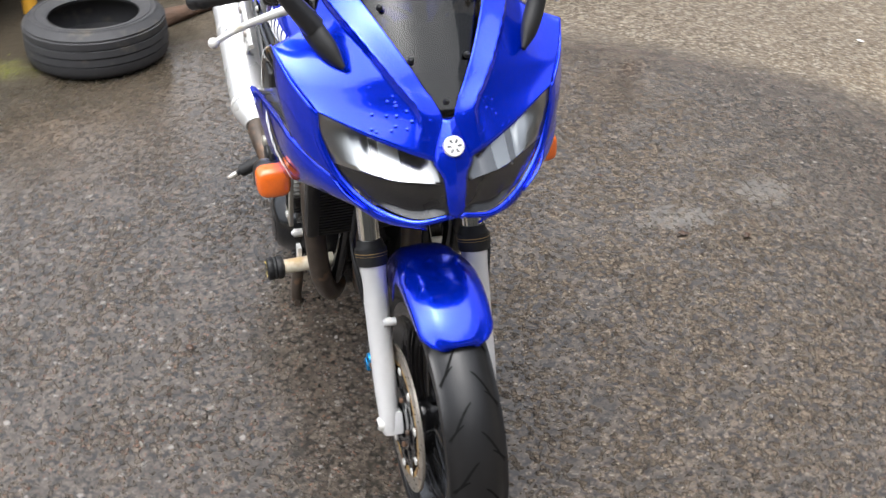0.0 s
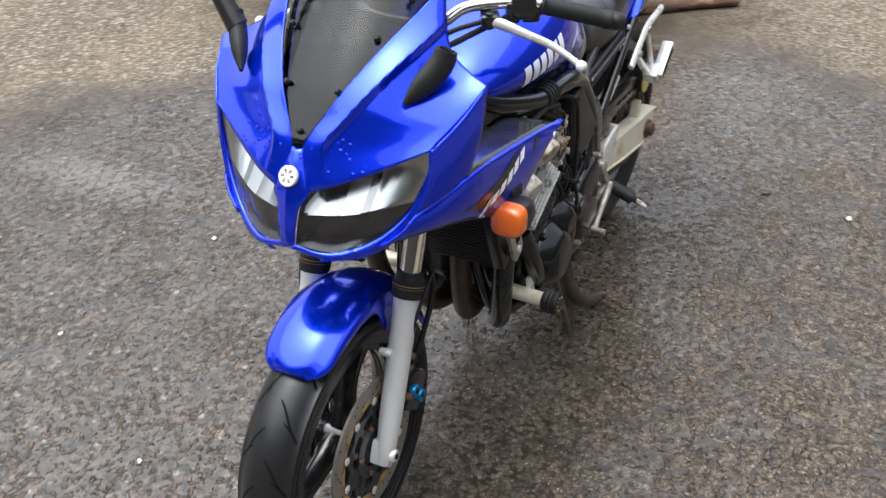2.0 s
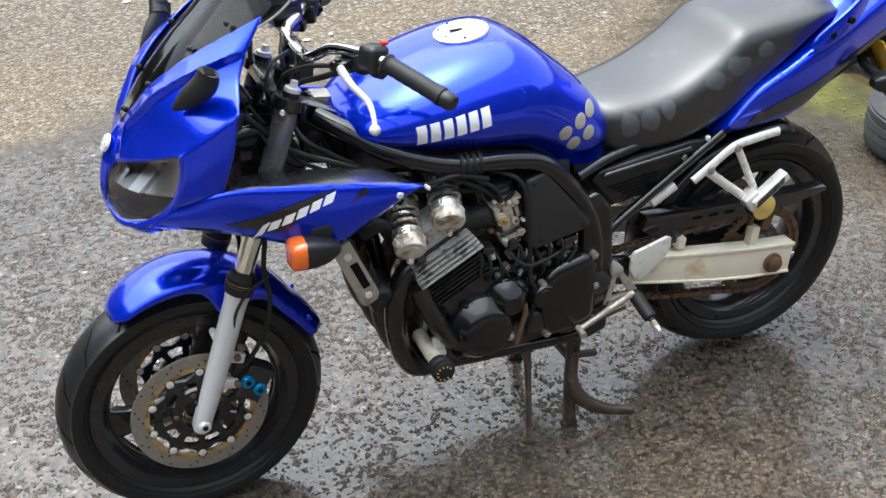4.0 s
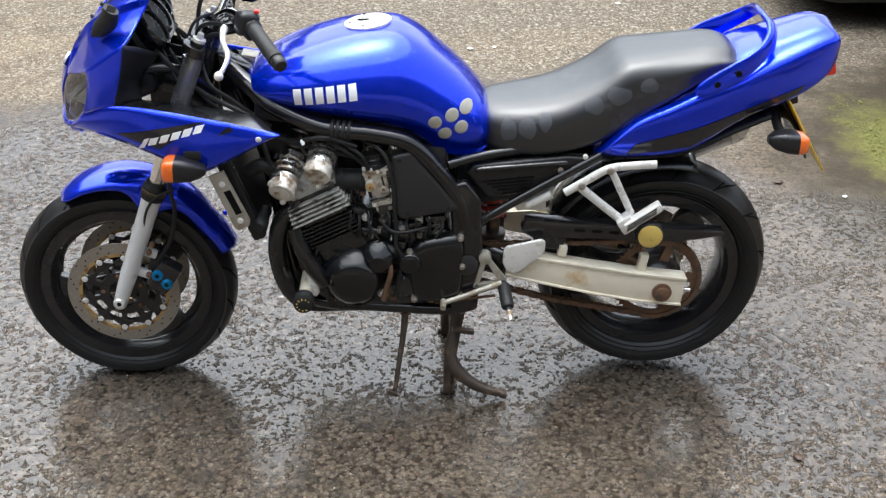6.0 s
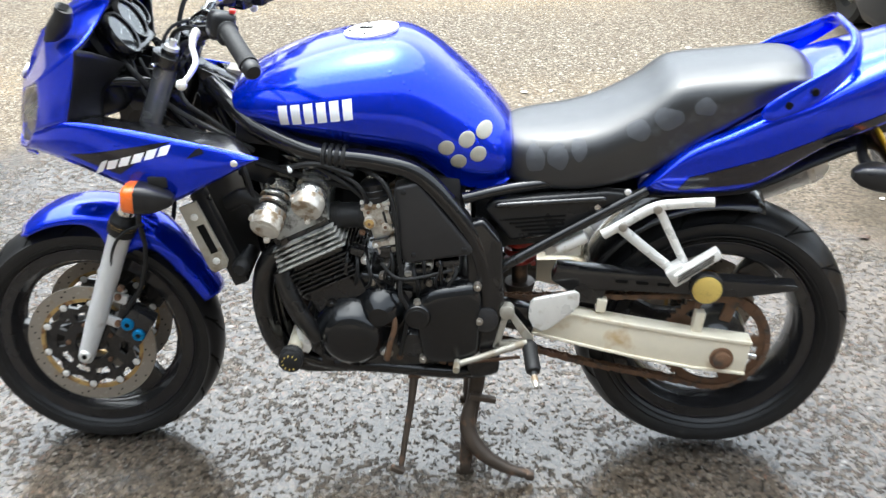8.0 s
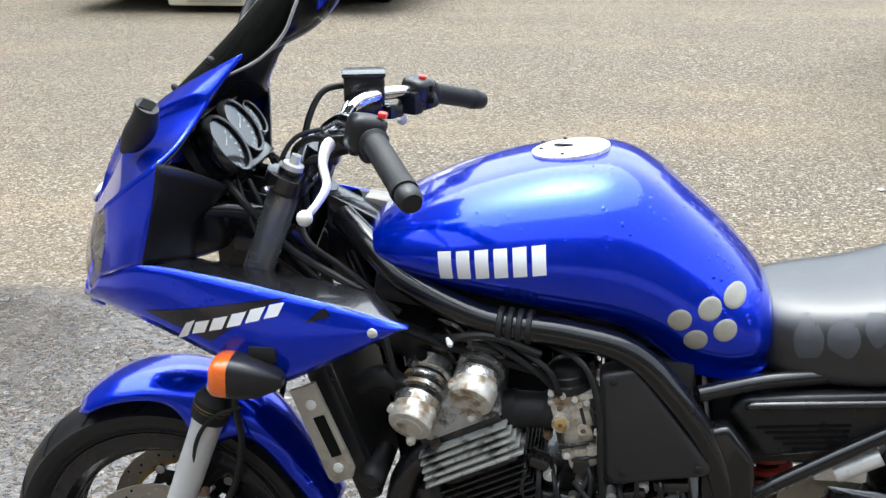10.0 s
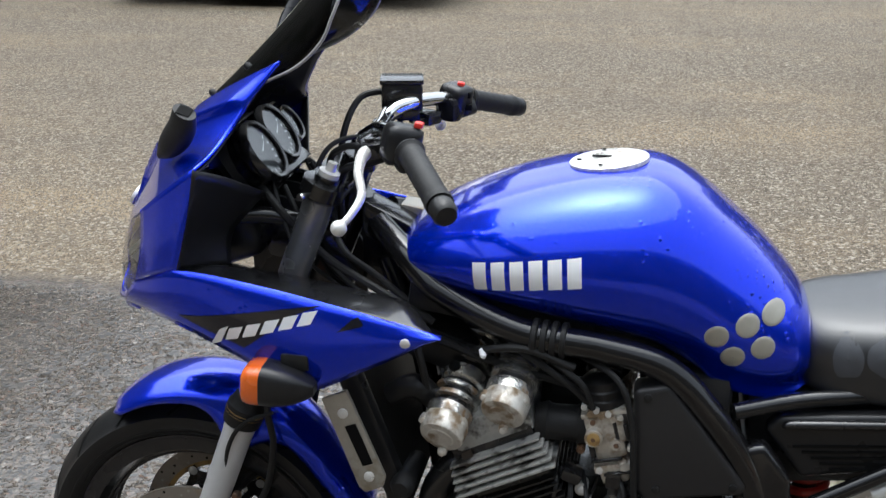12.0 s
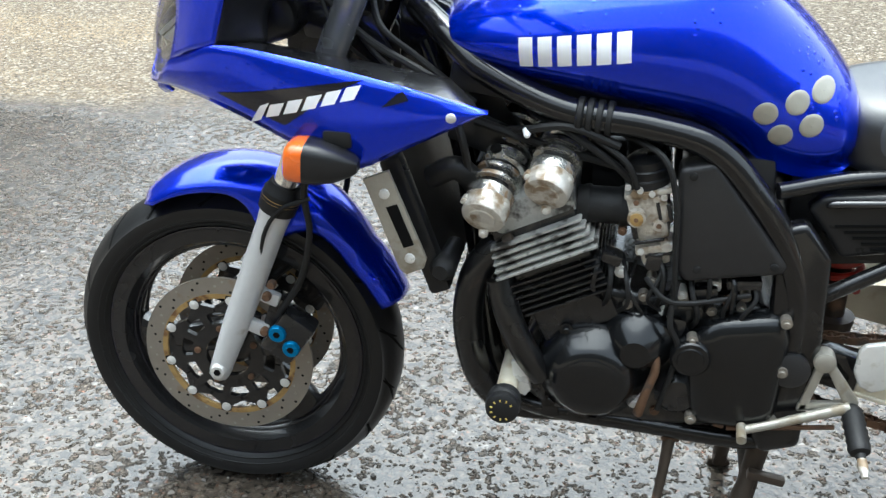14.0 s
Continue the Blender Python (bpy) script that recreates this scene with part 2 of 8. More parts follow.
def mesh_ob(name, bm, material, parent=None, label="", smooth=40):
    bmesh.ops.recalc_face_normals(bm, faces=bm.faces[:])
    me = bpy.data.meshes.new(name)
    bm.to_mesh(me)
    bm.free()
    mats = material if isinstance(material, (list, tuple)) else [material]
    for m in mats:
        me.materials.append(m)
    if smooth:
        me.shade_smooth()
        me.set_sharp_from_angle(angle=radians(smooth))
    ob = new(name, me)
    if parent is not None:
        ob.parent = parent
    if label:
        tagged(ob, label)
    return ob


def part(name, bm, material, parent, label="", smooth=40):
    return mesh_ob(name, bm, material, parent, label, smooth)


def group(name, parent=None, label="", category="", grp="", kind=""):
    ob = new(name)
    ob.empty_display_size = 0.05
    if parent is not None:
        ob.parent = parent
    return tagged(ob, label, category, grp, kind)


def spline(pts, n, closed=False):
    """n + 1 points along a smooth line through pts (any dimension)."""
    P = [np.array(p, float) for p in pts]
    if closed:
        P = [P[-1]] + P + [P[0], P[1]]
    else:
        P = [2 * P[0] - P[1]] + P + [2 * P[-1] - P[-2]]
    segs = len(P) - 3
    out = []
    count = n if closed else n + 1
    for i in range(count):
        s = i / n * segs
        k = min(int(s), segs - 1)
        u = s - k
        a, b, c, d = P[k:k + 4]
        out.append(0.5 * (2 * b + (c - a) * u + (2 * a - 5 * b + 4 * c - d) * u * u + (3 * b - a - 3 * c + d) * u ** 3))
    return out


def even(pts, n):
    """n + 1 points at even steps of length along the smooth line through pts."""
    fine = np.array(spline(pts, 24 * (len(pts) - 1)))
    step = np.concatenate([[0], np.cumsum(np.linalg.norm(np.diff(fine, axis=0), axis=1))])
    s = np.linspace(0, step[-1], n + 1)
    return [np.array([np.interp(v, step, fine[:, k]) for k in range(fine.shape[1])]) for v in s]


def ring_loft(bm, rings, cap=True):
    """Skin closed rings of points."""
    vs = [[bm.verts.new(p) for p in r] for r in rings]
    for a, b in zip(vs, vs[1:]):
        for i in range(len(a)):
            j = (i + 1) % len(a)
            bm.faces.new((a[i], a[j], b[j], b[i]))
    if cap:
        bm.faces.new(vs[0][::-1])
        bm.faces.new(vs[-1])
    return bm


def grid_loft(bm, rows, flip=False, mi=0):
    vs = [[bm.verts.new(p) for p in r] for r in rows]
    for a, b in zip(vs, vs[1:]):
        for i in range(len(a) - 1):
            f = (a[i], a[i + 1], b[i + 1], b[i])
            face = bm.faces.new(f[::-1] if flip else f)
            face.material_index = mi
    return bm


def basis(d):
    d = Vector(d).normalized()
    u = d.cross(V(0, 0, 1) if abs(d.z) < 0.9 else V(1, 0, 0)).normalized()
    return u, d.cross(u).normalized()


def rod(bm, p, q, r, r2=None, n=16, cap=True):
    """A round bar from p to q."""
    p, q = Vector(p), Vector(q)
    u, w = basis(q - p)
    r2 = r if r2 is None else r2
    rings = [[c + (u * math.cos(a) + w * math.sin(a)) * s for a in (2 * math.pi * k / n for k in range(n))] for c, s in ((p, r), (q, r2))]
    return ring_loft(bm, rings, cap)


def turned(bm, p, q, profile, n=20):
    """A turned piece on the axis p-q: profile is (0..1 along the axis, radius)."""
    p, q = Vector(p), Vector(q)
    u, w = basis(q - p)
    rings = [[p + (q - p) * s + (u * math.cos(a) + w * math.sin(a)) * r for a in (2 * math.pi * k / n for k in range(n))] for s, r in profile]
    return ring_loft(bm, rings, True)


def tube(bm, pts, r, n=12, steps=None, flat=1.0):
    """A bent tube through pts; r a number or one per point."""
    steps = steps or 8 * (len(pts) - 1)
    rs = r if isinstance(r, (list, tuple)) else [r] * len(pts)
    line = [Vector(p[:3]) for p in spline([(*p, s) for p, s in zip(pts, rs)], steps)]
    rad = [p[3] for p in spline([(*p, s) for p, s in zip(pts, rs)], steps)]
    u, w = basis(line[1] - line[0])
    rings = []
    for i, c in enumerate(line):
        d = (line[min(i + 1, len(line) - 1)] - line[max(i - 1, 0)]).normalized()
        u = (u - d * u.dot(d)).normalized()
        w = d.cross(u)
        rings.append([c + (u * math.cos(a) * flat + w * math.sin(a)) * rad[i] for a in (2 * math.pi * k / n for k in range(n))])
    return ring_loft(bm, rings, True)


def box(bm, centre, size, rot=(0, 0, 0), bevel=0.0, seg=2):
    m = pose(*centre, *rot) @ Matrix.Diagonal((*size, 1))
    made = bmesh.ops.create_cube(bm, size=1.0, matrix=m)
    if bevel:
        vs = made["verts"]
        es = list({e for v in vs for e in v.link_edges})
        bmesh.ops.bevel(bm, geom=es, offset=bevel, segments=seg, affect='EDGES', profile=0.6)
    return bm


def plate(bm, outline, y0, y1, bevel=0.0, seg=2):
    """An (x, z) outline given a thickness from y0 to y1."""
    vs = [bm.verts.new((x, y0, z)) for x, z in outline]
    f = bm.faces.new(vs)
    ex = bmesh.ops.extrude_face_region(bm, geom=[f])
    nv = [g for g in ex["geom"] if isinstance(g, bmesh.types.BMVert)]
    for v in nv:
        v.co.y = y1
    if bevel:
        es = list({e for v in vs + nv for e in v.link_edges})
        bmesh.ops.bevel(bm, geom=es, offset=bevel, segments=seg, affect='EDGES', profile=0.6)
    return bm


def lathe_y(bm, centre, profile, n=64, closed=True):
    """Turn (radius, y) pairs round an axle that lies along y."""
    cx, cy, cz = centre
    rings = [[(cx + r * math.cos(a), cy + y, cz + r * math.sin(a)) for r, y in profile] for a in (2 * math.pi * k / n for k in range(n))]
    vs = [[bm.verts.new(p) for p in r] for r in rings]
    m = len(profile)
    for i in range(n):
        a, b = vs[i], vs[(i + 1) % n]
        for k in range(m if closed else m - 1):
            j = (k + 1) % m
            bm.faces.new((a[k], a[j], b[j], b[k]))
    return bm


def bolt(bm, p, d, r, h):
    p, d = Vector(p), Vector(d).normalized()
    turned(bm, p, p + d * h, [(0, r), (0.75, r), (1, r * 0.8)], 10)
    turned(bm, p + d * h, p + d * h * 1.02, [(0, r * 0.45), (1, r * 0.45)], 6)
    return bm


def mirror_y(bm):
    """Add the mirror image in the plane y = 0."""
    geo = bm.verts[:] + bm.edges[:] + bm.faces[:]
    d = bmesh.ops.duplicate(bm, geom=geo)
    vs = [g for g in d["geom"] if isinstance(g, bmesh.types.BMVert)]
    for v in vs:
        v.co.y = -v.co.y
    bmesh.ops.reverse_faces(bm, faces=[g for g in d["geom"] if isinstance(g, bmesh.types.BMFace)])
    bmesh.ops.remove_doubles(bm, verts=bm.verts[:], dist=0.0006)
    return bm


def coons(bottom, right, top, left, n, m, bulge=0.0, away=None):
    """A patch between four lines: bottom and top run the same way, left and right too."""
    B, T, L, R = even(bottom, n), even(top, n), even(left, m), even(right, m)
    rows = []
    for j in range(m + 1):
        v = j / m
        row = []
        for i in range(n + 1):
            u = i / n
            p = (1 - v) * B[i] + v * T[i] + (1 - u) * L[j] + u * R[j] - ((1 - u) * (1 - v) * B[0] + u * (1 - v) * B[n] + (1 - u) * v * T[0] + u * v * T[n])
            if bulge:
                p = p + np.array(away) * bulge * 16 * u * (1 - u) * v * (1 - v)
            row.append(tuple(p))
        rows.append(row)
    return rows


def fine(ob, levels=1):
    s = ob.modifiers.new("smooth", 'SUBSURF')
    s.levels = s.render_levels = levels
    return ob


def thick(ob, t, off=-1):
    s = ob.modifiers.new("thick", 'SOLIDIFY')
    s.thickness, s.offset = t, off
    return ob

# ---- ground ----
def ground_material():
    m = bpy.data.materials.new("wet_gritty_tarmac")
    m.use_nodes = True
    n, l = m.node_tree.nodes, m.node_tree.links
    b = n["Principled BSDF"]
    geo = n.new("ShaderNodeNewGeometry")
    pos = geo.outputs["Position"]

    def noise_at(scale, detail=4.0, rough=0.55):
        t = n.new("ShaderNodeTexNoise")
        t.inputs["Scale"].default_value, t.inputs["Detail"].default_value, t.inputs["Roughness"].default_value = scale, detail, rough
        l.new(pos, t.inputs["Vector"])
        return t.outputs["Fac"]

    def ramp(src, a, c, lo=0.0, hi=1.0):
        r = n.new("ShaderNodeMapRange")
        r.inputs["From Min"].default_value, r.inputs["From Max"].default_value = a, c
        r.inputs["To Min"].default_value, r.inputs["To Max"].default_value = lo, hi
        l.new(src, r.inputs["Value"])
        return r.outputs["Result"]

    def mix(fac, a, c):
        x = n.new("ShaderNodeMix")
        x.data_type = 'RGBA'
        l.new(fac, x.inputs["Factor"])
        for s, k in ((a, "A"), (c, "B")):
            if isinstance(s, tuple):
                x.inputs[k].default_value = (*s, 1)
            else:
                l.new(s, x.inputs[k])
        return x.outputs["Result"]

    def calc(op, a, c=None, d=None):
        x = n.new("ShaderNodeMath")
        x.operation = op
        for i, s in enumerate((a, c, d)):
            if s is None:
                continue
            if isinstance(s, (int, float)):
                x.inputs[i].default_value = s
            else:
                l.new(s, x.inputs[i])
        return x.outputs[0]

    # stones: chippings of two sizes, each with its own tone
    warp = n.new("ShaderNodeTexNoise")
    warp.inputs["Scale"].default_value = 55.0
    l.new(pos, warp.inputs["Vector"])
    shift = n.new("ShaderNodeVectorMath")
    shift.operation = 'MULTIPLY_ADD'
    shift.inputs[1].default_value = (0.012, 0.012, 0.0)
    l.new(warp.outputs["Color"], shift.inputs[0])
    l.new(pos, shift.inputs[2])

    def stones(scale):
        v = n.new("ShaderNodeTexVoronoi")
        v.inputs["Scale"].default_value = scale
        l.new(shift.outputs[0], v.inputs["Vector"])
        tone_of = n.new("ShaderNodeSeparateXYZ")
        l.new(v.outputs["Color"], tone_of.inputs[0])
        return v.outputs["Distance"], tone_of.outputs[0], tone_of.outputs[1]
    d1, t1, u1 = stones(80)
    d2, t2, u2 = stones(190)
    sep = n.new("ShaderNodeSeparateXYZ")
    l.new(pos, sep.inputs[0])

    def spot(x, y, rx, ry):
        """1 at (x, y), 0 beyond the radii."""
        ax = calc('MULTIPLY', calc('SUBTRACT', sep.outputs[0], x), 1 / rx)
        ay = calc('MULTIPLY', calc('SUBTRACT', sep.outputs[1], y), 1 / ry)
        return calc('SUBTRACT', 1.0, calc('SQRT', calc('ADD', calc('MULTIPLY', ax, ax), calc('MULTIPLY', ay, ay))))
    broad = noise_at(1.3, 6, 0.6)
    patchy = noise_at(5.5, 5, 0.6)
    grain = noise_at(420, 3)
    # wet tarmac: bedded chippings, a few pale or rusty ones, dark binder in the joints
    # clump noise spreads the dark past the joints, painting in small shaded hollows
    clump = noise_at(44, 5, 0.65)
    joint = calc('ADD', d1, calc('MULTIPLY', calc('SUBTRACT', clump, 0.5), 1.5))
    dark = mix(t1, (0.054, 0.044, 0.035), (0.140, 0.115, 0.091))
    pale = mix(t2, (0.060, 0.049, 0.039), (0.155, 0.128, 0.102))
    chips = mix(ramp(patchy, 0.35, 0.65), dark, pale)
    chips = mix(ramp(u1, 0.95, 0.99), chips, (0.24, 0.22, 0.195))
    chips = mix(ramp(u2, 0.93, 0.99), chips, (0.17, 0.085, 0.055))
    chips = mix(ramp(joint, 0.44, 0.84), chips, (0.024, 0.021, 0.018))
    # browner tone painted in where the bike's reflection cuts the sky sheen
    brown = ramp(calc('MULTIPLY_ADD', broad, 0.8, calc('MAXIMUM', spot(0.75, -0.75, 1.35, 0.95), spot(1.4, -0.9, 1.3, 0.8))), 0.42, 0.85)
    sheenless_brown = mix(t1, (0.060, 0.045, 0.030), (0.155, 0.118, 0.082))
    sheenless_brown = mix(ramp(t2, 0.88, 0.95), sheenless_brown, (0.26, 0.22, 0.17))
    sheenless_brown = mix(ramp(joint, 0.44, 0.80), sheenless_brown, (0.030, 0.021, 0.014))
    chips = mix(calc('MULTIPLY', brown, 0.85), chips, sheenless_brown)
    hollow = ramp(calc('MULTIPLY_ADD', noise_at(13, 5, 0.6), 1.0, calc('MULTIPLY', patchy, 0.35)), 0.66, 0.80)
    chips = mix(calc('MULTIPLY', hollow, 0.55), chips, (0.030, 0.026, 0.021))
    # dry sand and gravel outside the wet patch, ragged at its rim
    wetness = calc('SUBTRACT', calc('MAXIMUM', spot(0.45, 0.0, 2.4, 2.3), spot(-1.5, 0.9, 1.3, 0.98)), calc('MULTIPLY', ramp(spot(2.35, 1.75, 1.0, 0.85), 0.0, 0.5), 0.12))
    edge = calc('ADD', wetness, calc('MULTIPLY', calc('SUBTRACT', broad, 0.5), 0.34))
    edge = calc('ADD', edge, calc('MULTIPLY', calc('SUBTRACT', noise_at(16, 5, 0.65), 0.5), 0.16))
    dry = ramp(edge, 0.045, -0.045)
    streak_vec = n.new("ShaderNodeMapping")
    streak_vec.inputs["Rotation"].default_value = (0, 0, radians(-32))
    streak_vec.inputs["Scale"].default_value = (0.22, 1.25, 1.0)
    l.new(pos, streak_vec.inputs["Vector"])
    streak = n.new("ShaderNodeTexNoise")
    streak.inputs["Scale"].default_value, streak.inputs["Detail"].default_value = 1.0, 6.0
    l.new(streak_vec.outputs[0], streak.inputs["Vector"])
    gravel = mix(t1, (0.074, 0.060, 0.043), (0.310, 0.260, 0.196))
    gravel = mix(ramp(t2, 0.55, 0.75), gravel, mix(u2, (0.075, 0.064, 0.050), (0.26, 0.228, 0.185)))
    gravel = mix(ramp(u1, 0.86, 0.93), gravel, (0.46, 0.41, 0.34))
    gravel = mix(ramp(joint, 0.62, 0.95), gravel, (0.060, 0.048, 0.034))
    sand = mix(patchy, (0.23, 0.172, 0.106), (0.38, 0.295, 0.195))
    sand = mix(ramp(t2, 0.45, 0.6), sand, gravel)
    cover = ramp(calc('MULTIPLY_ADD', patchy, 0.35, streak.outputs["Fac"]), 0.60, 0.80)
    dirt = mix(cover, gravel, sand)
    dirt = mix(ramp(noise_at(0.55, 5), 0.42, 0.62), dirt, mix(t1, (0.080, 0.066, 0.050), (0.270, 0.226, 0.172)))
    dirt = mix(ramp(u2, 0.90, 0.96), dirt, (0.42, 0.37, 0.30))
    dirt = mix(ramp(u2, 0.10, 0.05), dirt, (0.060, 0.050, 0.038))
    dirt = mix(ramp(calc('ADD', d2, calc('MULTIPLY', calc('SUBTRACT', clump, 0.5), 1.2)), 0.30, 0.62, 0.0, 0.34), dirt, (0.055, 0.045, 0.034))
    dirt = mix(ramp(u1, 0.84, 0.92, 0.0, 0.45), dirt, (0.38, 0.35, 0.30))
    shade = n.new("ShaderNodeHueSaturation")
    shade.inputs["Value"].default_value, shade.inputs["Saturation"].default_value = 0.86, 1.06
    l.new(dirt, shade.inputs["Color"])
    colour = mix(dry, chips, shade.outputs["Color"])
    colour = mix(ramp(grain, 0.35, 0.75, 0.0, 0.35), colour, (0.03, 0.026, 0.022))
    damp = ramp(calc('ADD', spot(2.65, 0.95, 1.15, 1.45), calc('MULTIPLY', calc('SUBTRACT', patchy, 0.5), 0.7)), 0.05, 0.50)
    colour = mix(calc('MULTIPLY', damp, 0.8), colour, mix(t1, (0.040, 0.031, 0.022), (0.120, 0.094, 0.068)))
    # damp bare soil with the parked car's shade painted in, moss beside the old tyre
    soil_shade = ramp(calc('SUBTRACT', spot(3.10, 1.25, 1.10, 1.55), calc('MULTIPLY', calc('SUBTRACT', patchy, 0.5), 0.8)), 0.05, 0.40)
    colour = mix(soil_shade, colour, mix(noise_at(40), (0.022, 0.018, 0.012), (0.060, 0.048, 0.031)))
    moss = ramp(calc('SUBTRACT', spot(2.70, 1.42, 0.26, 0.70), calc('MULTIPLY', noise_at(7, 6, 0.65), 1.6)), -0.72, -0.12)
    colour = mix(moss, colour, mix(noise_at(60), (0.060, 0.060, 0.018), (0.150, 0.146, 0.042)))
    # paler colour inside the shallow puddles
    shallow = calc('MAXIMUM', calc('MAXIMUM', spot(1.00, -1.06, 0.09, 0.17), spot(1.07, -1.38, 0.12, 0.15)), spot(0.97, 1.55, 0.14, 0.45))
    puddle_pale = ramp(calc('ADD', shallow, calc('MULTIPLY', calc('SUBTRACT', noise_at(26, 6, 0.75), 0.5), 4.2)), 0.25, 0.60)
    colour = mix(calc('MULTIPLY', puddle_pale, 0.42), colour, mix(grain, (0.10, 0.092, 0.081), (0.20, 0.185, 0.16)))
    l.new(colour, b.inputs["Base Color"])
    # water stands between the stones, deeper in the hollows; the tallest stones stay clear of it
    body = calc('ADD', calc('MULTIPLY', calc('SUBTRACT', 0.9, d1), 0.42), calc('MULTIPLY', noise_at(40, 4, 0.6), 1.25))
    pools = None
    for x, y, rx, ry in ((0.45, 0.10, 0.30, 0.22), (0.99, 0.06, 0.28, 0.20), (0.76, 0.04, 0.20, 0.16), (0.20, 0.03, 0.16, 0.14), (0.92, 0.34, 0.20, 0.20), (1.00, -1.06, 0.09, 0.16), (1.07, -1.38, 0.11, 0.15), (0.96, 1.48, 0.12, 0.40), (-0.10, -0.34, 0.14, 0.16), (1.62, -0.25, 0.30, 0.14)):
        pools = spot(x, y, rx, ry) if pools is None else calc('MAXIMUM', pools, spot(x, y, rx, ry))
    pooled = ramp(calc('ADD', pools, calc('MULTIPLY', calc('SUBTRACT', noise_at(18, 5, 0.65), 0.5), 0.9)), 0.05, 0.42)
    level = calc('ADD', 0.875, calc('MULTIPLY', calc('SUBTRACT', patchy, 0.5), 0.50))
    level = calc('ADD', level, calc('MULTIPLY', calc('SUBTRACT', broad, 0.5), 0.25))
    level = calc('SUBTRACT', level, calc('MULTIPLY', brown, 0.05))
    level = calc('ADD', calc('ADD', level, calc('MULTIPLY', pooled, 0.05)), calc('MULTIPLY', hollow, 0.05))
    inside = ramp(edge, 0.02, 0.12)
    film = calc('MULTIPLY', ramp(calc('SUBTRACT', level, body), -0.08, 0.06), inside)
    rough = mix(dry, (0.46, 0.46, 0.46), (0.85, 0.85, 0.85))
    rough = mix(film, rough, (0.15, 0.15, 0.15))
    rough = mix(calc('MULTIPLY', film, pooled), rough, (0.05, 0.05, 0.05))
    l.new(rough, b.inputs["Roughness"])
    l.new(calc('MULTIPLY_ADD', film, 0.36, calc('SUBTRACT', 0.22, calc('MULTIPLY', dry, 0.06))), b.inputs["Specular IOR Level"])
    # relief: stones and clumps, drowned where the film lies
    h = calc('ADD', calc('MULTIPLY', calc('SUBTRACT', 1.0, d1), 0.8), calc('MULTIPLY', calc('SUBTRACT', 1.0, d2), 0.35))
    h = calc('ADD', h, calc('MULTIPLY', noise_at(34, 5, 0.65), 1.6))
    h = calc('MULTIPLY', h, calc('SUBTRACT', 1.0, calc('MULTIPLY', film, 0.87)))
    bp = n.new("ShaderNodeBump")
    bp.inputs["Strength"].default_value, bp.inputs["Distance"].default_value = 1.0, 0.0042
    l.new(h, bp.inputs["Height"])
    l.new(bp.outputs["Normal"], b.inputs["Normal"])
    return m


GROUND = ground_material()
bm = bmesh.new()
ticks = [-400, -60, -15, -6] + [k * 0.25 for k in range(-16, 29)] + [10, 18, 60, 400]
grid_loft(bm, [[(x, y, 0.0) for x in ticks] for y in ticks])
ground = mesh_ob("ground", bm, GROUND, smooth=0)
tagged(ground, "wet gritty tarmac yard with dry sandy edges", "ground", kind="structure")

# ---- motorcycle ----
bike = group("motorcycle", None, "blue half-faired motorcycle standing on its centre stand", "motorcycle")


def tyre_profile(r, w, rim, flat=0.55):
    """Half-round tread and sidewalls down to the bead."""
    h = w / 2
    pts = [(rim, -h * 0.62), (rim + (r - rim) * 0.35, -h * 0.97), (rim + (r - rim) * 0.62, -h), (r - h * 0.42, -h * 0.86), (r - h * 0.16, -h * 0.55), (r - h * 0.03, -h * 0.24), (r, 0)]
    pts = [tuple(p) for p in spline(pts, 14)]
    full = pts + [(a, -y) for a, y in pts[-2::-1]]
    inner = [(rim - 0.004, h * 0.5), (rim - 0.004, -h * 0.5)]
    return full + inner


def tread_grooves(centre, r, w, count, parent):
    """Slanted rain grooves cut as dark slots in the tread."""
    bm = bmesh.new()
    h = w / 2
    for side in (-1, 1):
        for k in range(count):
            a0 = 2 * math.pi * (k + (0.5 if side > 0 else 0)) / count
            for (u0, u1, da, width) in ((0.10, 0.86, 0.24, 0.0048), (0.42, 0.98, 0.12, 0.0034)):
                rows = []
                for i in range(7):
                    u = u0 + (u1 - u0) * i / 6
                    y = side * u * h
                    rr = r - h * (0.03 * u / 0.24 if u < 0.24 else 0.03 + 0.13 * (u - 0.24) / 0.31 if u < 0.55 else 0.16 + 0.26 * (u - 0.55) / 0.31)
                    a = a0 + da * (i / 6) ** 1.3 + (0.35 * 2 * math.pi / count if u0 > 0.3 else 0)
                    wd = width * (1 - 0.6 * abs(i - 3) / 3) / r
                    rows.append([(centre[0] + (rr + 0.0012) * math.cos(a + s * wd), y + centre[1], centre[2] + (rr + 0.0012) * math.sin(a + s * wd)) for s in (-1, 1)])
                grid_loft(bm, rows)
    return part("tread_groove", bm, GROOVE, parent, "dark rain grooves of the tread", 0)


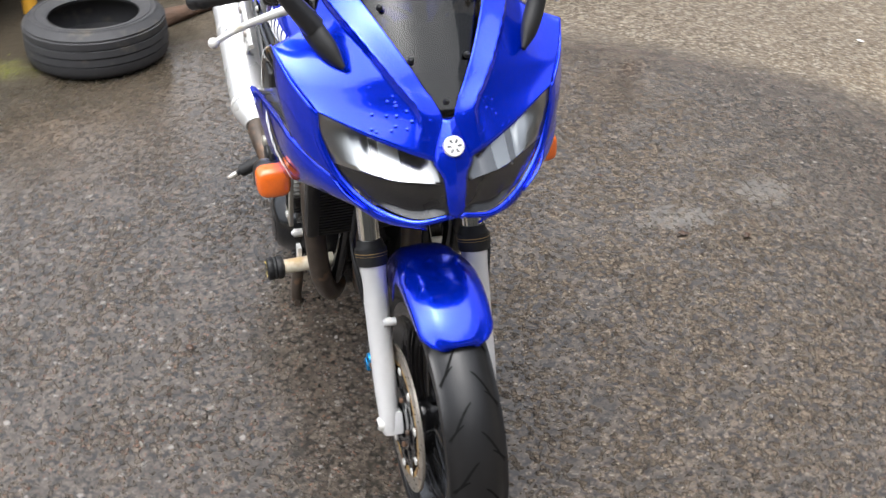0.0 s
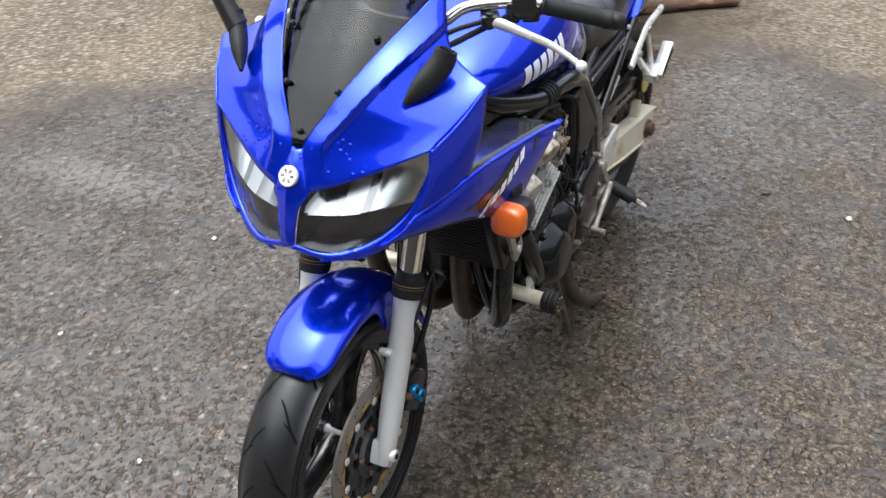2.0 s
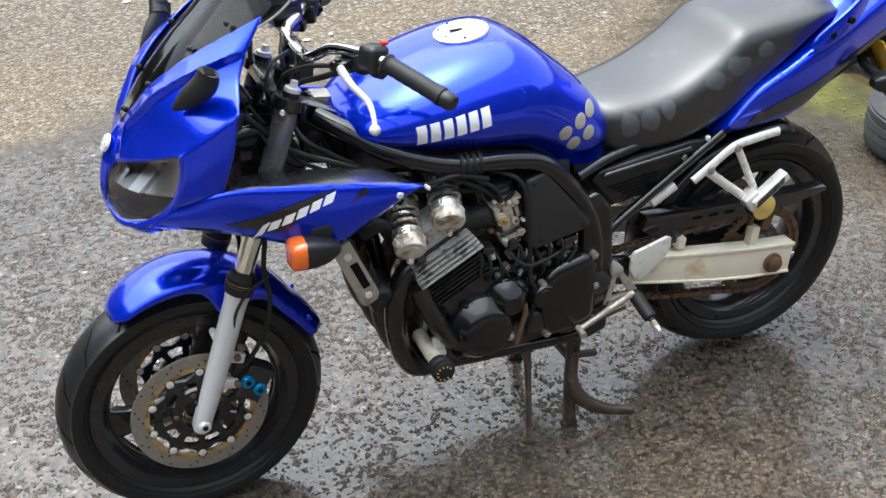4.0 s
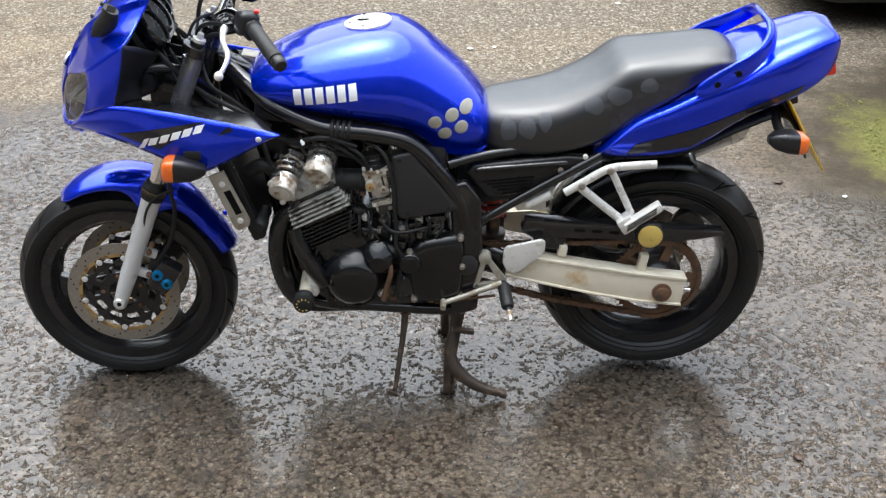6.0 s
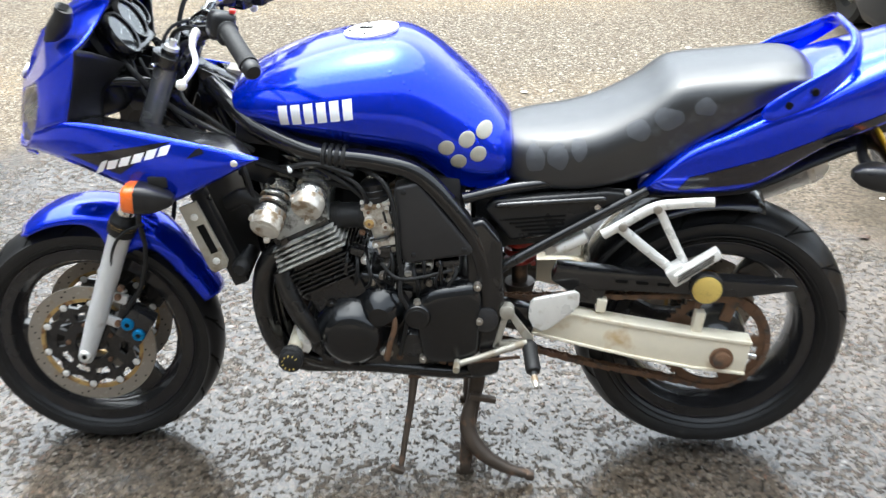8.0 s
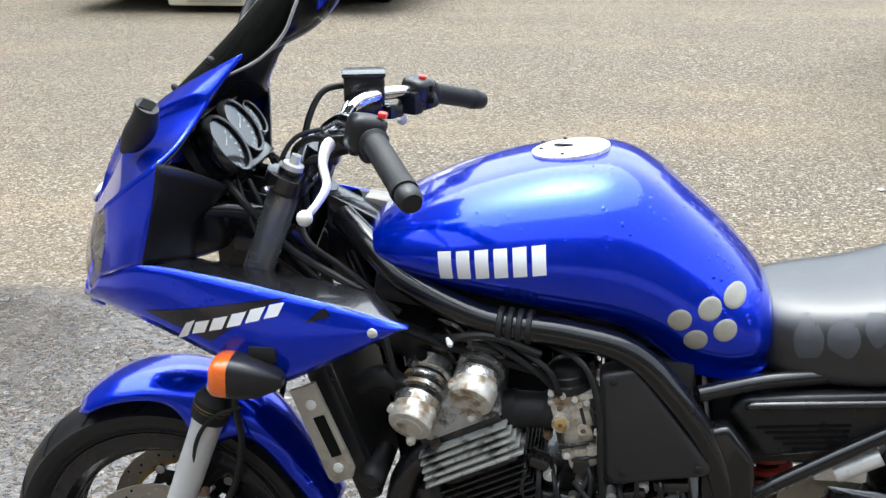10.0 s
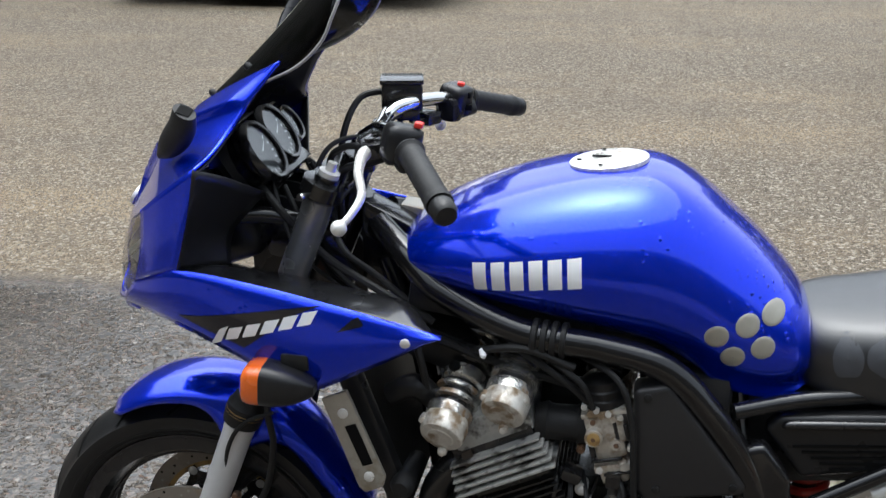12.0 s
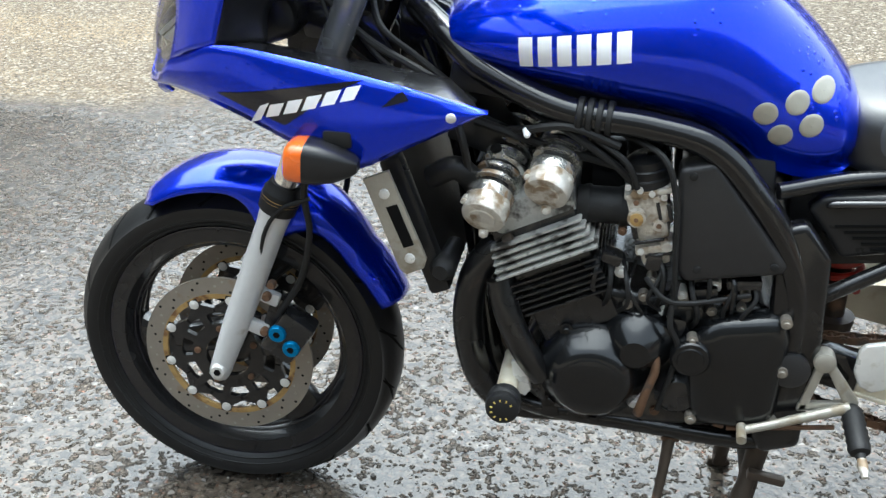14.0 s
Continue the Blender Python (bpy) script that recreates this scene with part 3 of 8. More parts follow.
def rim_and_spokes(centre, rim, w, parent, spokes=3, turn=0.0):
    cx, cy, cz = centre
    bm = bmesh.new()
    h = w / 2
    lathe_y(bm, centre, [(rim + 0.010, -h), (rim + 0.010, -h + 0.008), (rim - 0.006, -h + 0.014), (rim - 0.016, -h * 0.4), (rim - 0.018, h * 0.4), (rim - 0.006, h - 0.014), (rim + 0.010, h - 0.008), (rim + 0.010, h), (rim - 0.012, h), (rim - 0.022, h - 0.014), (rim - 0.030, h * 0.35), (rim - 0.030, -h * 0.35), (rim - 0.022, -h + 0.014), (rim - 0.012, -h)], 72)
    part("rim", bm, RIM, parent, "black cast rim")
    bm = bmesh.new()
    turned(bm, (cx, cy - 0.05, cz), (cx, cy + 0.05, cz), [(0, 0.030), (0.1, 0.036), (0.3, 0.033), (0.7, 0.033), (0.9, 0.036), (1, 0.030)], 28)
    part("hub", bm, RIM, parent)
    for k in range(spokes):
        a = turn + 2 * math.pi * k / spokes
        bm = bmesh.new()
        rings = []
        for i in range(9):
            u = i / 8
            r = 0.028 + (rim - 0.026 - 0.028) * u
            wide = 0.022 + 0.006 * math.sin(math.pi * u) + (0.020 * max(0, u - 0.6) / 0.4) ** 1.0 + 0.012 * max(0, 0.3 - u) / 0.3
            deep = 0.020 - 0.004 * math.sin(math.pi * u)
            b2 = a + 0.10 * math.sin(math.pi * u)
            c, s = math.cos(b2), math.sin(b2)
            ring = []
            for q in range(12):
                t = 2 * math.pi * q / 12
                e = abs(math.cos(t)) ** 0.6 * math.copysign(1, math.cos(t)) * wide
                d = abs(math.sin(t)) ** 0.6 * math.copysign(1, math.sin(t)) * deep
                ring.append((cx + r * c - e * s, cy + d, cz + r * s + e * c))
            rings.append(ring)
        ring_loft(bm, rings)
        part("spoke", bm, RIM, parent)


def wheel_rings(centre, parent, rings_at, material, name, label):
    """Thin round beads that stand on the sidewall or on the rim's lip."""
    cx, cy, cz = centre
    for r, y, t in rings_at:
        for s in (-1, 1):
            bm = bmesh.new()
            lathe_y(bm, (cx, s * y, cz), [(r + t * math.cos(a), t * 0.8 * math.sin(a)) for a in (2 * math.pi * k / 8 for k in range(8))], 96)
            part(name, bm, material, parent, label)


def sidewall_writing(centre, r0, r1, y0, y1, runs, parent):
    """Moulded letters too worn to read, as short radial bars on the sidewall."""
    cx, _, cz = centre
    for s in (-1, 1):
        for at, count in runs:
            bm = bmesh.new()
            for k in range(count):
                if k % 6 == 5:
                    continue
                a = at + 0.021 * k
                c, d = math.cos(a), math.sin(a)
                e, f = (-d * 0.0018, c * 0.0018)
                lo, hi = (cx + r0 * c, s * y0, cz + r0 * d), (cx + r1 * c, s * y1, cz + r1 * d)
                top = [bm.verts.new((p[0] + q * e, p[1] + s * h, p[2] + q * f)) for h in (-0.003, 0.0005) for p, q in ((lo, -1), (lo, 1), (hi, 1), (hi, -1))]
                for idx in ((4, 5, 6, 7), (0, 1, 5, 4), (1, 2, 6, 5), (2, 3, 7, 6), (3, 0, 4, 7)):
                    bm.faces.new([top[i] for i in idx])
            part("sidewall_writing", bm, OLD_TYRE, parent, "worn moulded marks, unreadable", 0)


def brake_disc(centre, y, r, inner, parent, bobbins=10, name="brake_disc"):
    cx, _, cz = centre
    d = group(name, parent)
    bm = bmesh.new()
    lathe_y(bm, (cx, y, cz), [(r, -0.0025), (r, 0.0025), (inner, 0.0025), (inner, -0.0025)], 72)
    bm2 = bmesh.new()
    for k in range(20):
        for j, rr in enumerate((r - 0.007, r - 0.016, r - 0.025)):
            a = 2 * math.pi * (k + 0.33 * j) / 20
            rod(bm2, (cx + rr * math.cos(a), y - 0.0030, cz + rr * math.sin(a)), (cx + rr * math.cos(a), y + 0.0030, cz + rr * math.sin(a)), 0.0024, n=8)
    part("rotor", bm, STEEL, d, "drilled steel brake rotor")
    bm2.faces.ensure_lookup_table()
    # pale marks stand in for light seen through the holes
    for q, f in enumerate(bm2.faces):
        f.material_index = 1 if (q // (len(bm2.faces) // 60)) % 5 < 2 else 0
    part("drill_hole", bm2, [GROOVE, DULL_ALLOY], d, "drill hole marks, some painted pale for light behind", 0)
    bm = bmesh.new()
    lathe_y(bm, (cx, y, cz), [(inner + 0.003, -0.003), (inner + 0.003, 0.003), (inner - 0.006, 0.003), (inner - 0.006, -0.003)], 72)
    part("inner_ring", bm, GOLD_RUST, d, "rusty gold inner ring")
    step = 2 * math.pi / bobbins
    for k in range(bobbins):
        a = step * k + 0.2
        rr = inner - 0.008
        p = V(cx + rr * math.cos(a), y - 0.007, cz + rr * math.sin(a))
        bm = bmesh.new()
        turned(bm, p, p + V(0, 0.014, 0), [(0, 0.0035), (0.04, 0.0055), (0.1, 0.0085), (0.9, 0.0085), (1, 0.006)], 14)
        part("bobbin", bm, BRIGHT, d, "pale floating-disc bobbin")
        # one black lobe of the carrier behind each bobbin, with a web to the hub
        bm = bmesh.new()
        ring = 0.70 * inner + 0.012
        outline = [(inner - 0.012, -0.10), (inner + 0.001, -0.075), (inner + 0.001, 0.075), (inner - 0.012, 0.10), (ring + 0.003, 0.24), (ring, 0.5 * step * 1.04), (ring - 0.010, 0.5 * step * 1.04), (ring - 0.009, 0.20), (ring - 0.012, 0.09), (0.052, 0.13), (0.052, -0.13), (ring - 0.012, -0.09), (ring - 0.009, -0.20), (ring - 0.010, -0.5 * step * 1.04), (ring, -0.5 * step * 1.04), (ring + 0.003, -0.24)]
        plate(bm, [(cx + q * math.cos(a + t), cz + q * math.sin(a + t)) for q, t in outline], y - 0.0045, y + 0.0045, 0.0)
        part("carrier_lobe", bm, RIM, d)
    bm = bmesh.new()
    lathe_y(bm, (cx, y, cz), [(0.064, -0.006), (0.064, 0.006), (0.040, 0.006), (0.040, -0.006)], 48)
    part("carrier_hub", bm, RIM, d, "black disc carrier")
    for k in range(5):
        a = 2 * math.pi * k / 5 + 0.5
        for q in (-1, 1):
            bm = bmesh.new()
            bolt(bm, (cx + 0.054 * math.cos(a), y + q * 0.006, cz + 0.054 * math.sin(a)), (0, q, 0), 0.0058, 0.005)
            part("disc_bolt", bm, RUST, d, "rusty disc bolt")
    return d


FA, RA = V(0, 0, 0.288), V(1.42, 0, 0.330)
front_wheel = group("front_wheel", bike)
bm = bmesh.new()
lathe_y(bm, FA, tyre_profile(0.293, 0.112, 0.222), 96)
part("tyre", bm, TYRE, front_wheel, "wet black road tyre")
tread_grooves(FA, 0.293, 0.112, 17, front_wheel)
rim_and_spokes(FA, 0.214, 0.088, front_wheel, 3, 1.13)
wheel_rings(FA, front_wheel, ((0.2265, 0.0415, 0.0032), (0.2080, 0.0400, 0.0022)), BLACK_GLOSS, "rim_lip", "glossy black rim lip")
wheel_rings(FA, front_wheel, ((0.2460, 0.0537, 0.0016), (0.2360, 0.0500, 0.0013), (0.2620, 0.0535, 0.0012)), TYRE, "sidewall_bead", "moulded ring on the sidewall")
wheel_rings(FA, front_wheel, ((0.1985, 0.0330, 0.0020), (0.1905, 0.0260, 0.0020), (0.1850, 0.0180, 0.0022), (0.1840, 0.0090, 0.0020)), BLACK_GLOSS, "rim_ridge", "glossy ridge inside the rim")
sidewall_writing(FA, 0.2475, 0.2570, 0.0546, 0.0542, ((-2.75, 16), (-1.95, 12), (-0.75, 15), (0.6, 12)), front_wheel)
brake_disc(FA, -0.072, 0.149, 0.116, front_wheel)
brake_disc(FA, 0.072, 0.149, 0.116, front_wheel)

rear_wheel = group("rear_wheel", bike)
bm = bmesh.new()
lathe_y(bm, RA, tyre_profile(0.312, 0.162, 0.222), 96)
part("tyre", bm, TYRE, rear_wheel, "wet black road tyre")
tread_grooves(RA, 0.312, 0.162, 15, rear_wheel)
rim_and_spokes(RA, 0.214, 0.125, rear_wheel, 3, 0.9)
wheel_rings(RA, rear_wheel, ((0.2265, 0.0600, 0.0034), (0.2080, 0.0580, 0.0024)), BLACK_GLOSS, "rim_lip", "glossy black rim lip")
wheel_rings(RA, rear_wheel, ((0.2480, 0.0775, 0.0018), (0.2370, 0.0715, 0.0014), (0.2700, 0.0790, 0.0014)), TYRE, "sidewall_bead", "moulded ring on the sidewall")
brake_disc(RA, 0.085, 0.122, 0.085, rear_wheel, 6)


# ---- tank ----
def section_loft(name, stations, material, parent, label, n_around=28, steps=48, ends=True):
    """Skin half-sections given as (x, [(half width, z), ... from the top centre to the bottom]) into a closed body."""
    k = len(stations[0][1])
    dense = []
    for i in range(k):
        dense.append(spline([(x, p[i][0], p[i][1]) for x, p in stations], steps))
    rings = []
    for s in range(steps + 1):
        half = spline([dense[i][s] for i in range(k)], n_around)
        x = dense[0][s][0]
        left = [(q[0], -max(q[1], 0.0), q[2]) for q in half]
        right = [(q[0], max(q[1], 0.0), q[2]) for q in half[-1:0:-1]] if half[-1][1] > 1e-4 else [(q[0], max(q[1], 0.0), q[2]) for q in half[-2:0:-1]]
        rings.append(left + right)
    bm = bmesh.new()
    ring_loft(bm, rings, ends)
    bmesh.ops.remove_doubles(bm, verts=bm.verts[:], dist=0.0003)
    return part(name, bm, material, parent, label, 60)


def tank_station(x, top, bot, w, tuck=0.72, shoulder=0.5):
    top -= 0.014
    H = top - bot
    return (x, [(0, top), (w * shoulder, top - 0.035 * H - 0.002), (w * 0.82, top - 0.22 * H), (w * 0.98, top - 0.50 * H), (w * 0.97, top - 0.72 * H), (w * 0.86, bot + 0.10 * H), (w * tuck, bot)])


tank = section_loft("fuel_tank", [
    tank_station(0.366, 0.895, 0.872, 0.075),
    tank_station(0.380, 0.922, 0.856, 0.110),
    tank_station(0.430, 0.955, 0.842, 0.150),
    tank_station(0.520, 0.992, 0.828, 0.183),
    tank_station(0.620, 1.018, 0.810, 0.195),
    tank_station(0.700, 1.026, 0.795, 0.194),
    tank_station(0.750, 1.022, 0.780, 0.186),
    tank_station(0.800, 0.997, 0.757, 0.176, 0.78),
    tank_station(0.850, 0.957, 0.722, 0.165, 0.82),
    tank_station(0.900, 0.912, 0.708, 0.150, 0.85),
    tank_station(0.940, 0.868, 0.712, 0.132, 0.88),
    tank_station(0.962, 0.838, 0.722, 0.112, 0.9),
], BLUE, bike, "rain-beaded metallic blue fuel tank")

# ---- seat ----
def seat_station(x, top, bot, w, crown=0.012):
    w *= 0.93
    return (x, [(0, top), (w * 0.55, top - crown * 0.35), (w * 0.86, top - crown - 0.006), (w * 1.0, top - 0.25 * (top - bot) - 0.012), (w * 1.02, bot + 0.35 * (top - bot)), (w * 0.97, bot + 0.01), (w * 0.6, bot)])


SL = 0.068
seat = section_loft("seat", [
    seat_station(0.948, 0.868 - SL, 0.735, 0.085),
    seat_station(0.958, 0.884 - SL, 0.712, 0.110),
    seat_station(1.000, 0.892 - SL, 0.703, 0.135),
    seat_station(1.080, 0.902 - SL, 0.702, 0.152),
    seat_station(1.150, 0.921 - SL, 0.712, 0.158),
    seat_station(1.230, 0.962 - SL, 0.735, 0.156),
    seat_station(1.285, 1.004 - SL, 0.765, 0.152),
    seat_station(1.330, 1.016 - SL, 0.795, 0.148),
    seat_station(1.420, 1.026 - SL, 0.850, 0.142),
    seat_station(1.510, 1.036 - SL, 0.905, 0.130),
    seat_station(1.558, 1.028 - SL, 0.912, 0.112),
    seat_station(1.580, 1.008 - SL, 0.914, 0.084),
    seat_station(1.590, 0.992 - SL, 0.917, 0.055, 0.006),
], SEAT, bike, "black vinyl dual seat with damp handprints")

# ---- tail ----
def tail_station(x, top, edge, bot, w):
    top -= 0.014
    edge -= 0.006
    return (x, [(0, top), (w * 0.55, top - 0.010), (w * 0.80, edge + 0.3 * (top - edge)), (w, edge - 0.006), (w * 1.02, edge - 0.3 * (edge - bot)), (w * 0.90, bot + 0.12 * (edge - bot)), (w * 0.72, bot)])


tail = group("tail_cowl", bike)
section_loft("cowl_shell", [
    tail_station(1.222, 0.725, 0.722, 0.714, 0.150),
    tail_station(1.260, 0.770, 0.762, 0.703, 0.158),
    tail_station(1.320, 0.812, 0.815, 0.699, 0.162),
    tail_station(1.400, 0.850, 0.850, 0.701, 0.160),
    tail_station(1.468, 0.890, 0.880, 0.716, 0.156),
    tail_station(1.560, 0.965, 0.912, 0.776, 0.148),
    tail_station(1.620, 0.992, 0.938, 0.806, 0.138),
    tail_station(1.700, 1.018, 0.970, 0.832, 0.122),
    tail_station(1.760, 1.036, 0.992, 0.862, 0.106),
    tail_station(1.795, 1.032, 1.000, 0.890, 0.092),
    tail_station(1.812, 1.010, 0.995, 0.915, 0.080),
], BLUE, tail, "metallic blue tail cowl", 30, 60)

# ---- half fairing ----
fairing = group("half_fairing", bike)
CENTRE = [(-0.100, 0, 0.795), (-0.101, 0, 0.835), (-0.090, 0, 0.885), (-0.071, 0, 0.925), (-0.042, 0, 0.958)]
LAMP_IN = [(-0.098, -0.013, 0.802), (-0.092, -0.018, 0.845), (-0.083, -0.022, 0.872), (-0.070, -0.034, 0.894)]
LAMP_TOP = [(-0.070, -0.034, 0.894), (-0.055, -0.075, 0.908), (-0.018, -0.137, 0.930), (0.027, -0.207, 0.962)]
LAMP_LOW = [(-0.098, -0.013, 0.802), (-0.081, -0.071, 0.792), (-0.039, -0.133, 0.810), (0.000, -0.180, 0.857), (0.023, -0.204, 0.918), (0.027, -0.207, 0.962)]
RIM_LOW = [(-0.100, -0.004, 0.795), (-0.085, -0.075, 0.783), (-0.042, -0.140, 0.800), (0.000, -0.190, 0.850), (0.025, -0.214, 0.912), (0.031, -0.215, 0.966)]
SHOULDER = (0.133, -0.262, 1.042)
SCREEN_EDGE = [(-0.042, -0.010, 0.958), (-0.010, -0.036, 1.005), (0.018, -0.058, 1.042), (0.080, -0.092, 1.092), (0.150, -0.122, 1.132), (0.222, -0.146, 1.168)]
COCKPIT = [(0.222, -0.146, 1.168), (0.190, -0.162, 1.125), (0.160, -0.184, 1.080), (0.146, -0.222, 1.056), SHOULDER]
NOTCH = (0.091, -0.247, 0.891)
bm = bmesh.new()
# nose strip between the lamps
grid_loft(bm, coons([CENTRE[0], (-0.099, -0.008, 0.80), LAMP_IN[0]], LAMP_IN + [SCREEN_EDGE[0]], [CENTRE[-1], (-0.042, -0.005, 0.958), SCREEN_EDGE[0]], CENTRE, 4, 18))
# brow from the lamp up to the screen and the shoulder
brow_fine = coons(LAMP_TOP, [LAMP_TOP[-1], (0.080, -0.240, 1.003), SHOULDER], COCKPIT, [LAMP_IN[-1]] + SCREEN_EDGE, 66, 39, 0.004, (-0.6, -0.2, 0.7))
for j, row in enumerate(brow_fine):
    v = j / 39
    fade = min(1.0, v / 0.18) * min(1.0, (1 - v) / 0.06)
    for i, p in enumerate(row):
        u = i / 66
        crest = 0.10 + 0.24 * v ** 0.8
        lift = 0.011 * fade * (min(1.0, u / crest) ** 1.4 if u < crest else max(0.0, 1 - (u - crest) / 0.05))
        row[i] = (p[0] - 0.60 * lift, p[1] - 0.25 * lift, p[2] + 0.72 * lift)
grid_loft(bm, brow_fine)
# rim round the lamp
low, rim = even(LAMP_LOW, 36), even(RIM_LOW, 36)
grid_loft(bm, [[tuple(a + (b - a) * u) for u in (0, 0.5, 1)] for a, b in zip(low, rim)])
# flank beside the lamp, up to the cockpit edge
grid_loft(bm, coons([(0.000, -0.190, 0.850), (0.040, -0.224, 0.873), NOTCH], [NOTCH, (0.116, -0.261, 0.968), SHOULDER], [(0.031, -0.215, 0.966), (0.080, -0.244, 1.004), SHOULDER], [(0.000, -0.190, 0.850), (0.025, -0.214, 0.912), (0.031, -0.215, 0.966)], 10, 14))
# long side panel
grid_loft(bm, list(zip(*[[tuple(np.array(a) + (np.array(b) - np.array(a)) * (i / 8) + np.array((0, -0.010 * math.sin(math.pi * i / 8), 0))) for i in range(9)] for a, b in zip(
    even([(0.000, -0.190, 0.850), NOTCH, (0.200, -0.252, 0.880), (0.330, -0.257, 0.856), (0.466, -0.259, 0.826)], 34),
    even([(-0.045, -0.140, 0.797), (0.020, -0.196, 0.806), (0.100, -0.232, 0.793), (0.190, -0.246, 0.757), (0.266, -0.250, 0.722), (0.360, -0.255, 0.765), (0.466, -0.259, 0.822)], 34))])))
mirror_y(bm)
cowl = part("cowl", bm, BLUE, fairing, "metallic blue cowl with rain beads", 32)
thick(cowl, 0.004)
# chin strips under the lamps
for s in (-1, 1):
    bm = bmesh.new()
    up = even([(-0.088, s * 0.050, 0.782), (-0.060, s * 0.115, 0.790), (-0.030, s * 0.152, 0.806)], 10)
    grid_loft(bm, [[tuple(p + np.array((0.004, 0, 0.004))), tuple(p + np.array((0.007, 0, -0.010))), tuple(p + np.array((0.014, -s * 0.004, -0.017)))] for p in up])
    thick(part("chin_strip", bm, BLUE, fairing), 0.004, 0)

for s in (-1, 1):
    lamp = group("headlamp", fairing)

    def side(pts, dx=0.0):
        return [(x + dx, -s * y, z) for x, y, z in pts]
    patch = coons(side(LAMP_LOW[:3], 0.004), side([LAMP_LOW[2]] + LAMP_LOW[3:], 0.004), side(LAMP_TOP, 0.004), side(LAMP_IN, 0.004), 22, 18, 0.010, (-0.8, -s * -0.5, 0.1))
    bm = bmesh.new()
    grid_loft(bm, patch)
    lens = part("lens", bm, GLASS, lamp, "clear headlamp lens", 60)
    lens.visible_shadow = False
    mid = np.mean(np.array([p for r in patch for p in r]), axis=0)
    # a chromed bowl above a shelf, fluted towards the outer corner, over a dark lower bezel
    bm = bmesh.new()
    rows = []
    fine_patch = coons(side(LAMP_LOW[:3], 0.004), side([LAMP_LOW[2]] + LAMP_LOW[3:], 0.004), side(LAMP_TOP, 0.004), side(LAMP_IN, 0.004), 60, 30, 0.010, (-0.8, -s * -0.5, 0.1))
    for j, r in enumerate(fine_patch):
        row = []
        for i, p in enumerate(r):
            u, v = i / 60, j / 30
            e = 16 * u * (1 - u) * v * (1 - v)
            q = np.array(p) * (1 - 0.10 * e) + mid * 0.10 * e
            across = min(1.0, u / 0.16) ** 0.6 * min(1.0, (1 - u) / 0.40)
            if v > 0.50:
                deep = min(1.0, (v - 0.50) / 0.38) ** 0.85 * min(1.0, (1 - v) / 0.07) ** 0.5
                depth = 0.002 + 0.040 * across * deep
                depth += 0.0014 * abs(math.sin(9 * math.pi * u)) * deep * across if u > 0.60 else 0.0
            else:
                depth = 0.001 + 0.012 * across * min(1.0, v / 0.08)
            row.append((q[0] + depth * 0.85, q[1] + s * -0.5 * depth * 0.6, q[2] + 0.0))
        rows.append(row)
    vs = [[bm.verts.new(p) for p in r] for r in rows]
    for j in range(30):
        for i in range(60):
            f = bm.faces.new((vs[j][i], vs[j][i + 1], vs[j + 1][i + 1], vs[j + 1][i]))
            # dim bands paint in the dark reflections of the bowl
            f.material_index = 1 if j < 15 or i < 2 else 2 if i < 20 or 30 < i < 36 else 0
    part("reflector", bm, [REFLECTOR, PLASTIC_WET, DIM_REFLECTOR], lamp, "chrome reflector bowl with painted dim bands over a dark lower bezel", 60)


# emblem: a plain silver disc with a ring and six wedges
emblem = group("nose_emblem", fairing)
en = V(-0.85, 0, 0.52).normalized()
ec = V(-0.076, 0, 0.921)
bm = bmesh.new()
turned(bm, ec - en * 0.004, ec + en * 0.0022, [(0, 0.0180), (0.7, 0.0180), (1, 0.0165)], 28)
part("badge_disc", bm, BRIGHT, emblem, "round silver badge")
bm = bmesh.new()
eu, ew = basis(en)
for k in range(6):
    a = k * math.pi / 3
    pts = [ec + en * 0.0027 + (eu * math.cos(a + d) + ew * math.sin(a + d)) * r for d, r in ((0.16, 0.0125), (-0.16, 0.0125), (-0.26, 0.006), (0.26, 0.006))]
    bm.faces.new([bm.verts.new(p) for p in pts])
part("badge_wedge", bm, UPPER_FORK, emblem, "", 0)

# wind screen, rolled back at the top
bm = bmesh.new()
rows = []
line = spline([(-0.042, 0.958, 0.008), (-0.006, 1.003, 0.037), (0.022, 1.036, 0.060), (0.072, 1.085, 0.094), (0.132, 1.140, 0.122), (0.190, 1.198, 0.140), (0.232, 1.243, 0.150), (0.256, 1.272, 0.146), (0.276, 1.291, 0.134), (0.292, 1.300, 0.112)], 44)
for x, z, w in line:
    w = max(w, 0.004)
    row = []
    for i in range(21):
        y = (i / 10 - 1) * w
        back = (3.6 + 1.4 * math.exp(-((z - 1.20) / 0.05) ** 2)) * max(0.0, abs(y) - 0.02) ** 2
        row.append((x + back * 0.8, y, z - back * 0.55 + 0.003))
    rows.append(row)
grid_loft(bm, rows)
screen = part("wind_screen", bm, SMOKE, fairing, "smoked touring wind screen speckled with rain", 60)
thick(screen, 0.003, 0)
for side in (0, -1):
    bm = bmesh.new()
    tube(bm, [r[side] for r in rows[16::4]], 0.0024, 6, 40)
    part("screen_edge", bm, SCREEN_RIM, fairing, "pale polished screen edge")
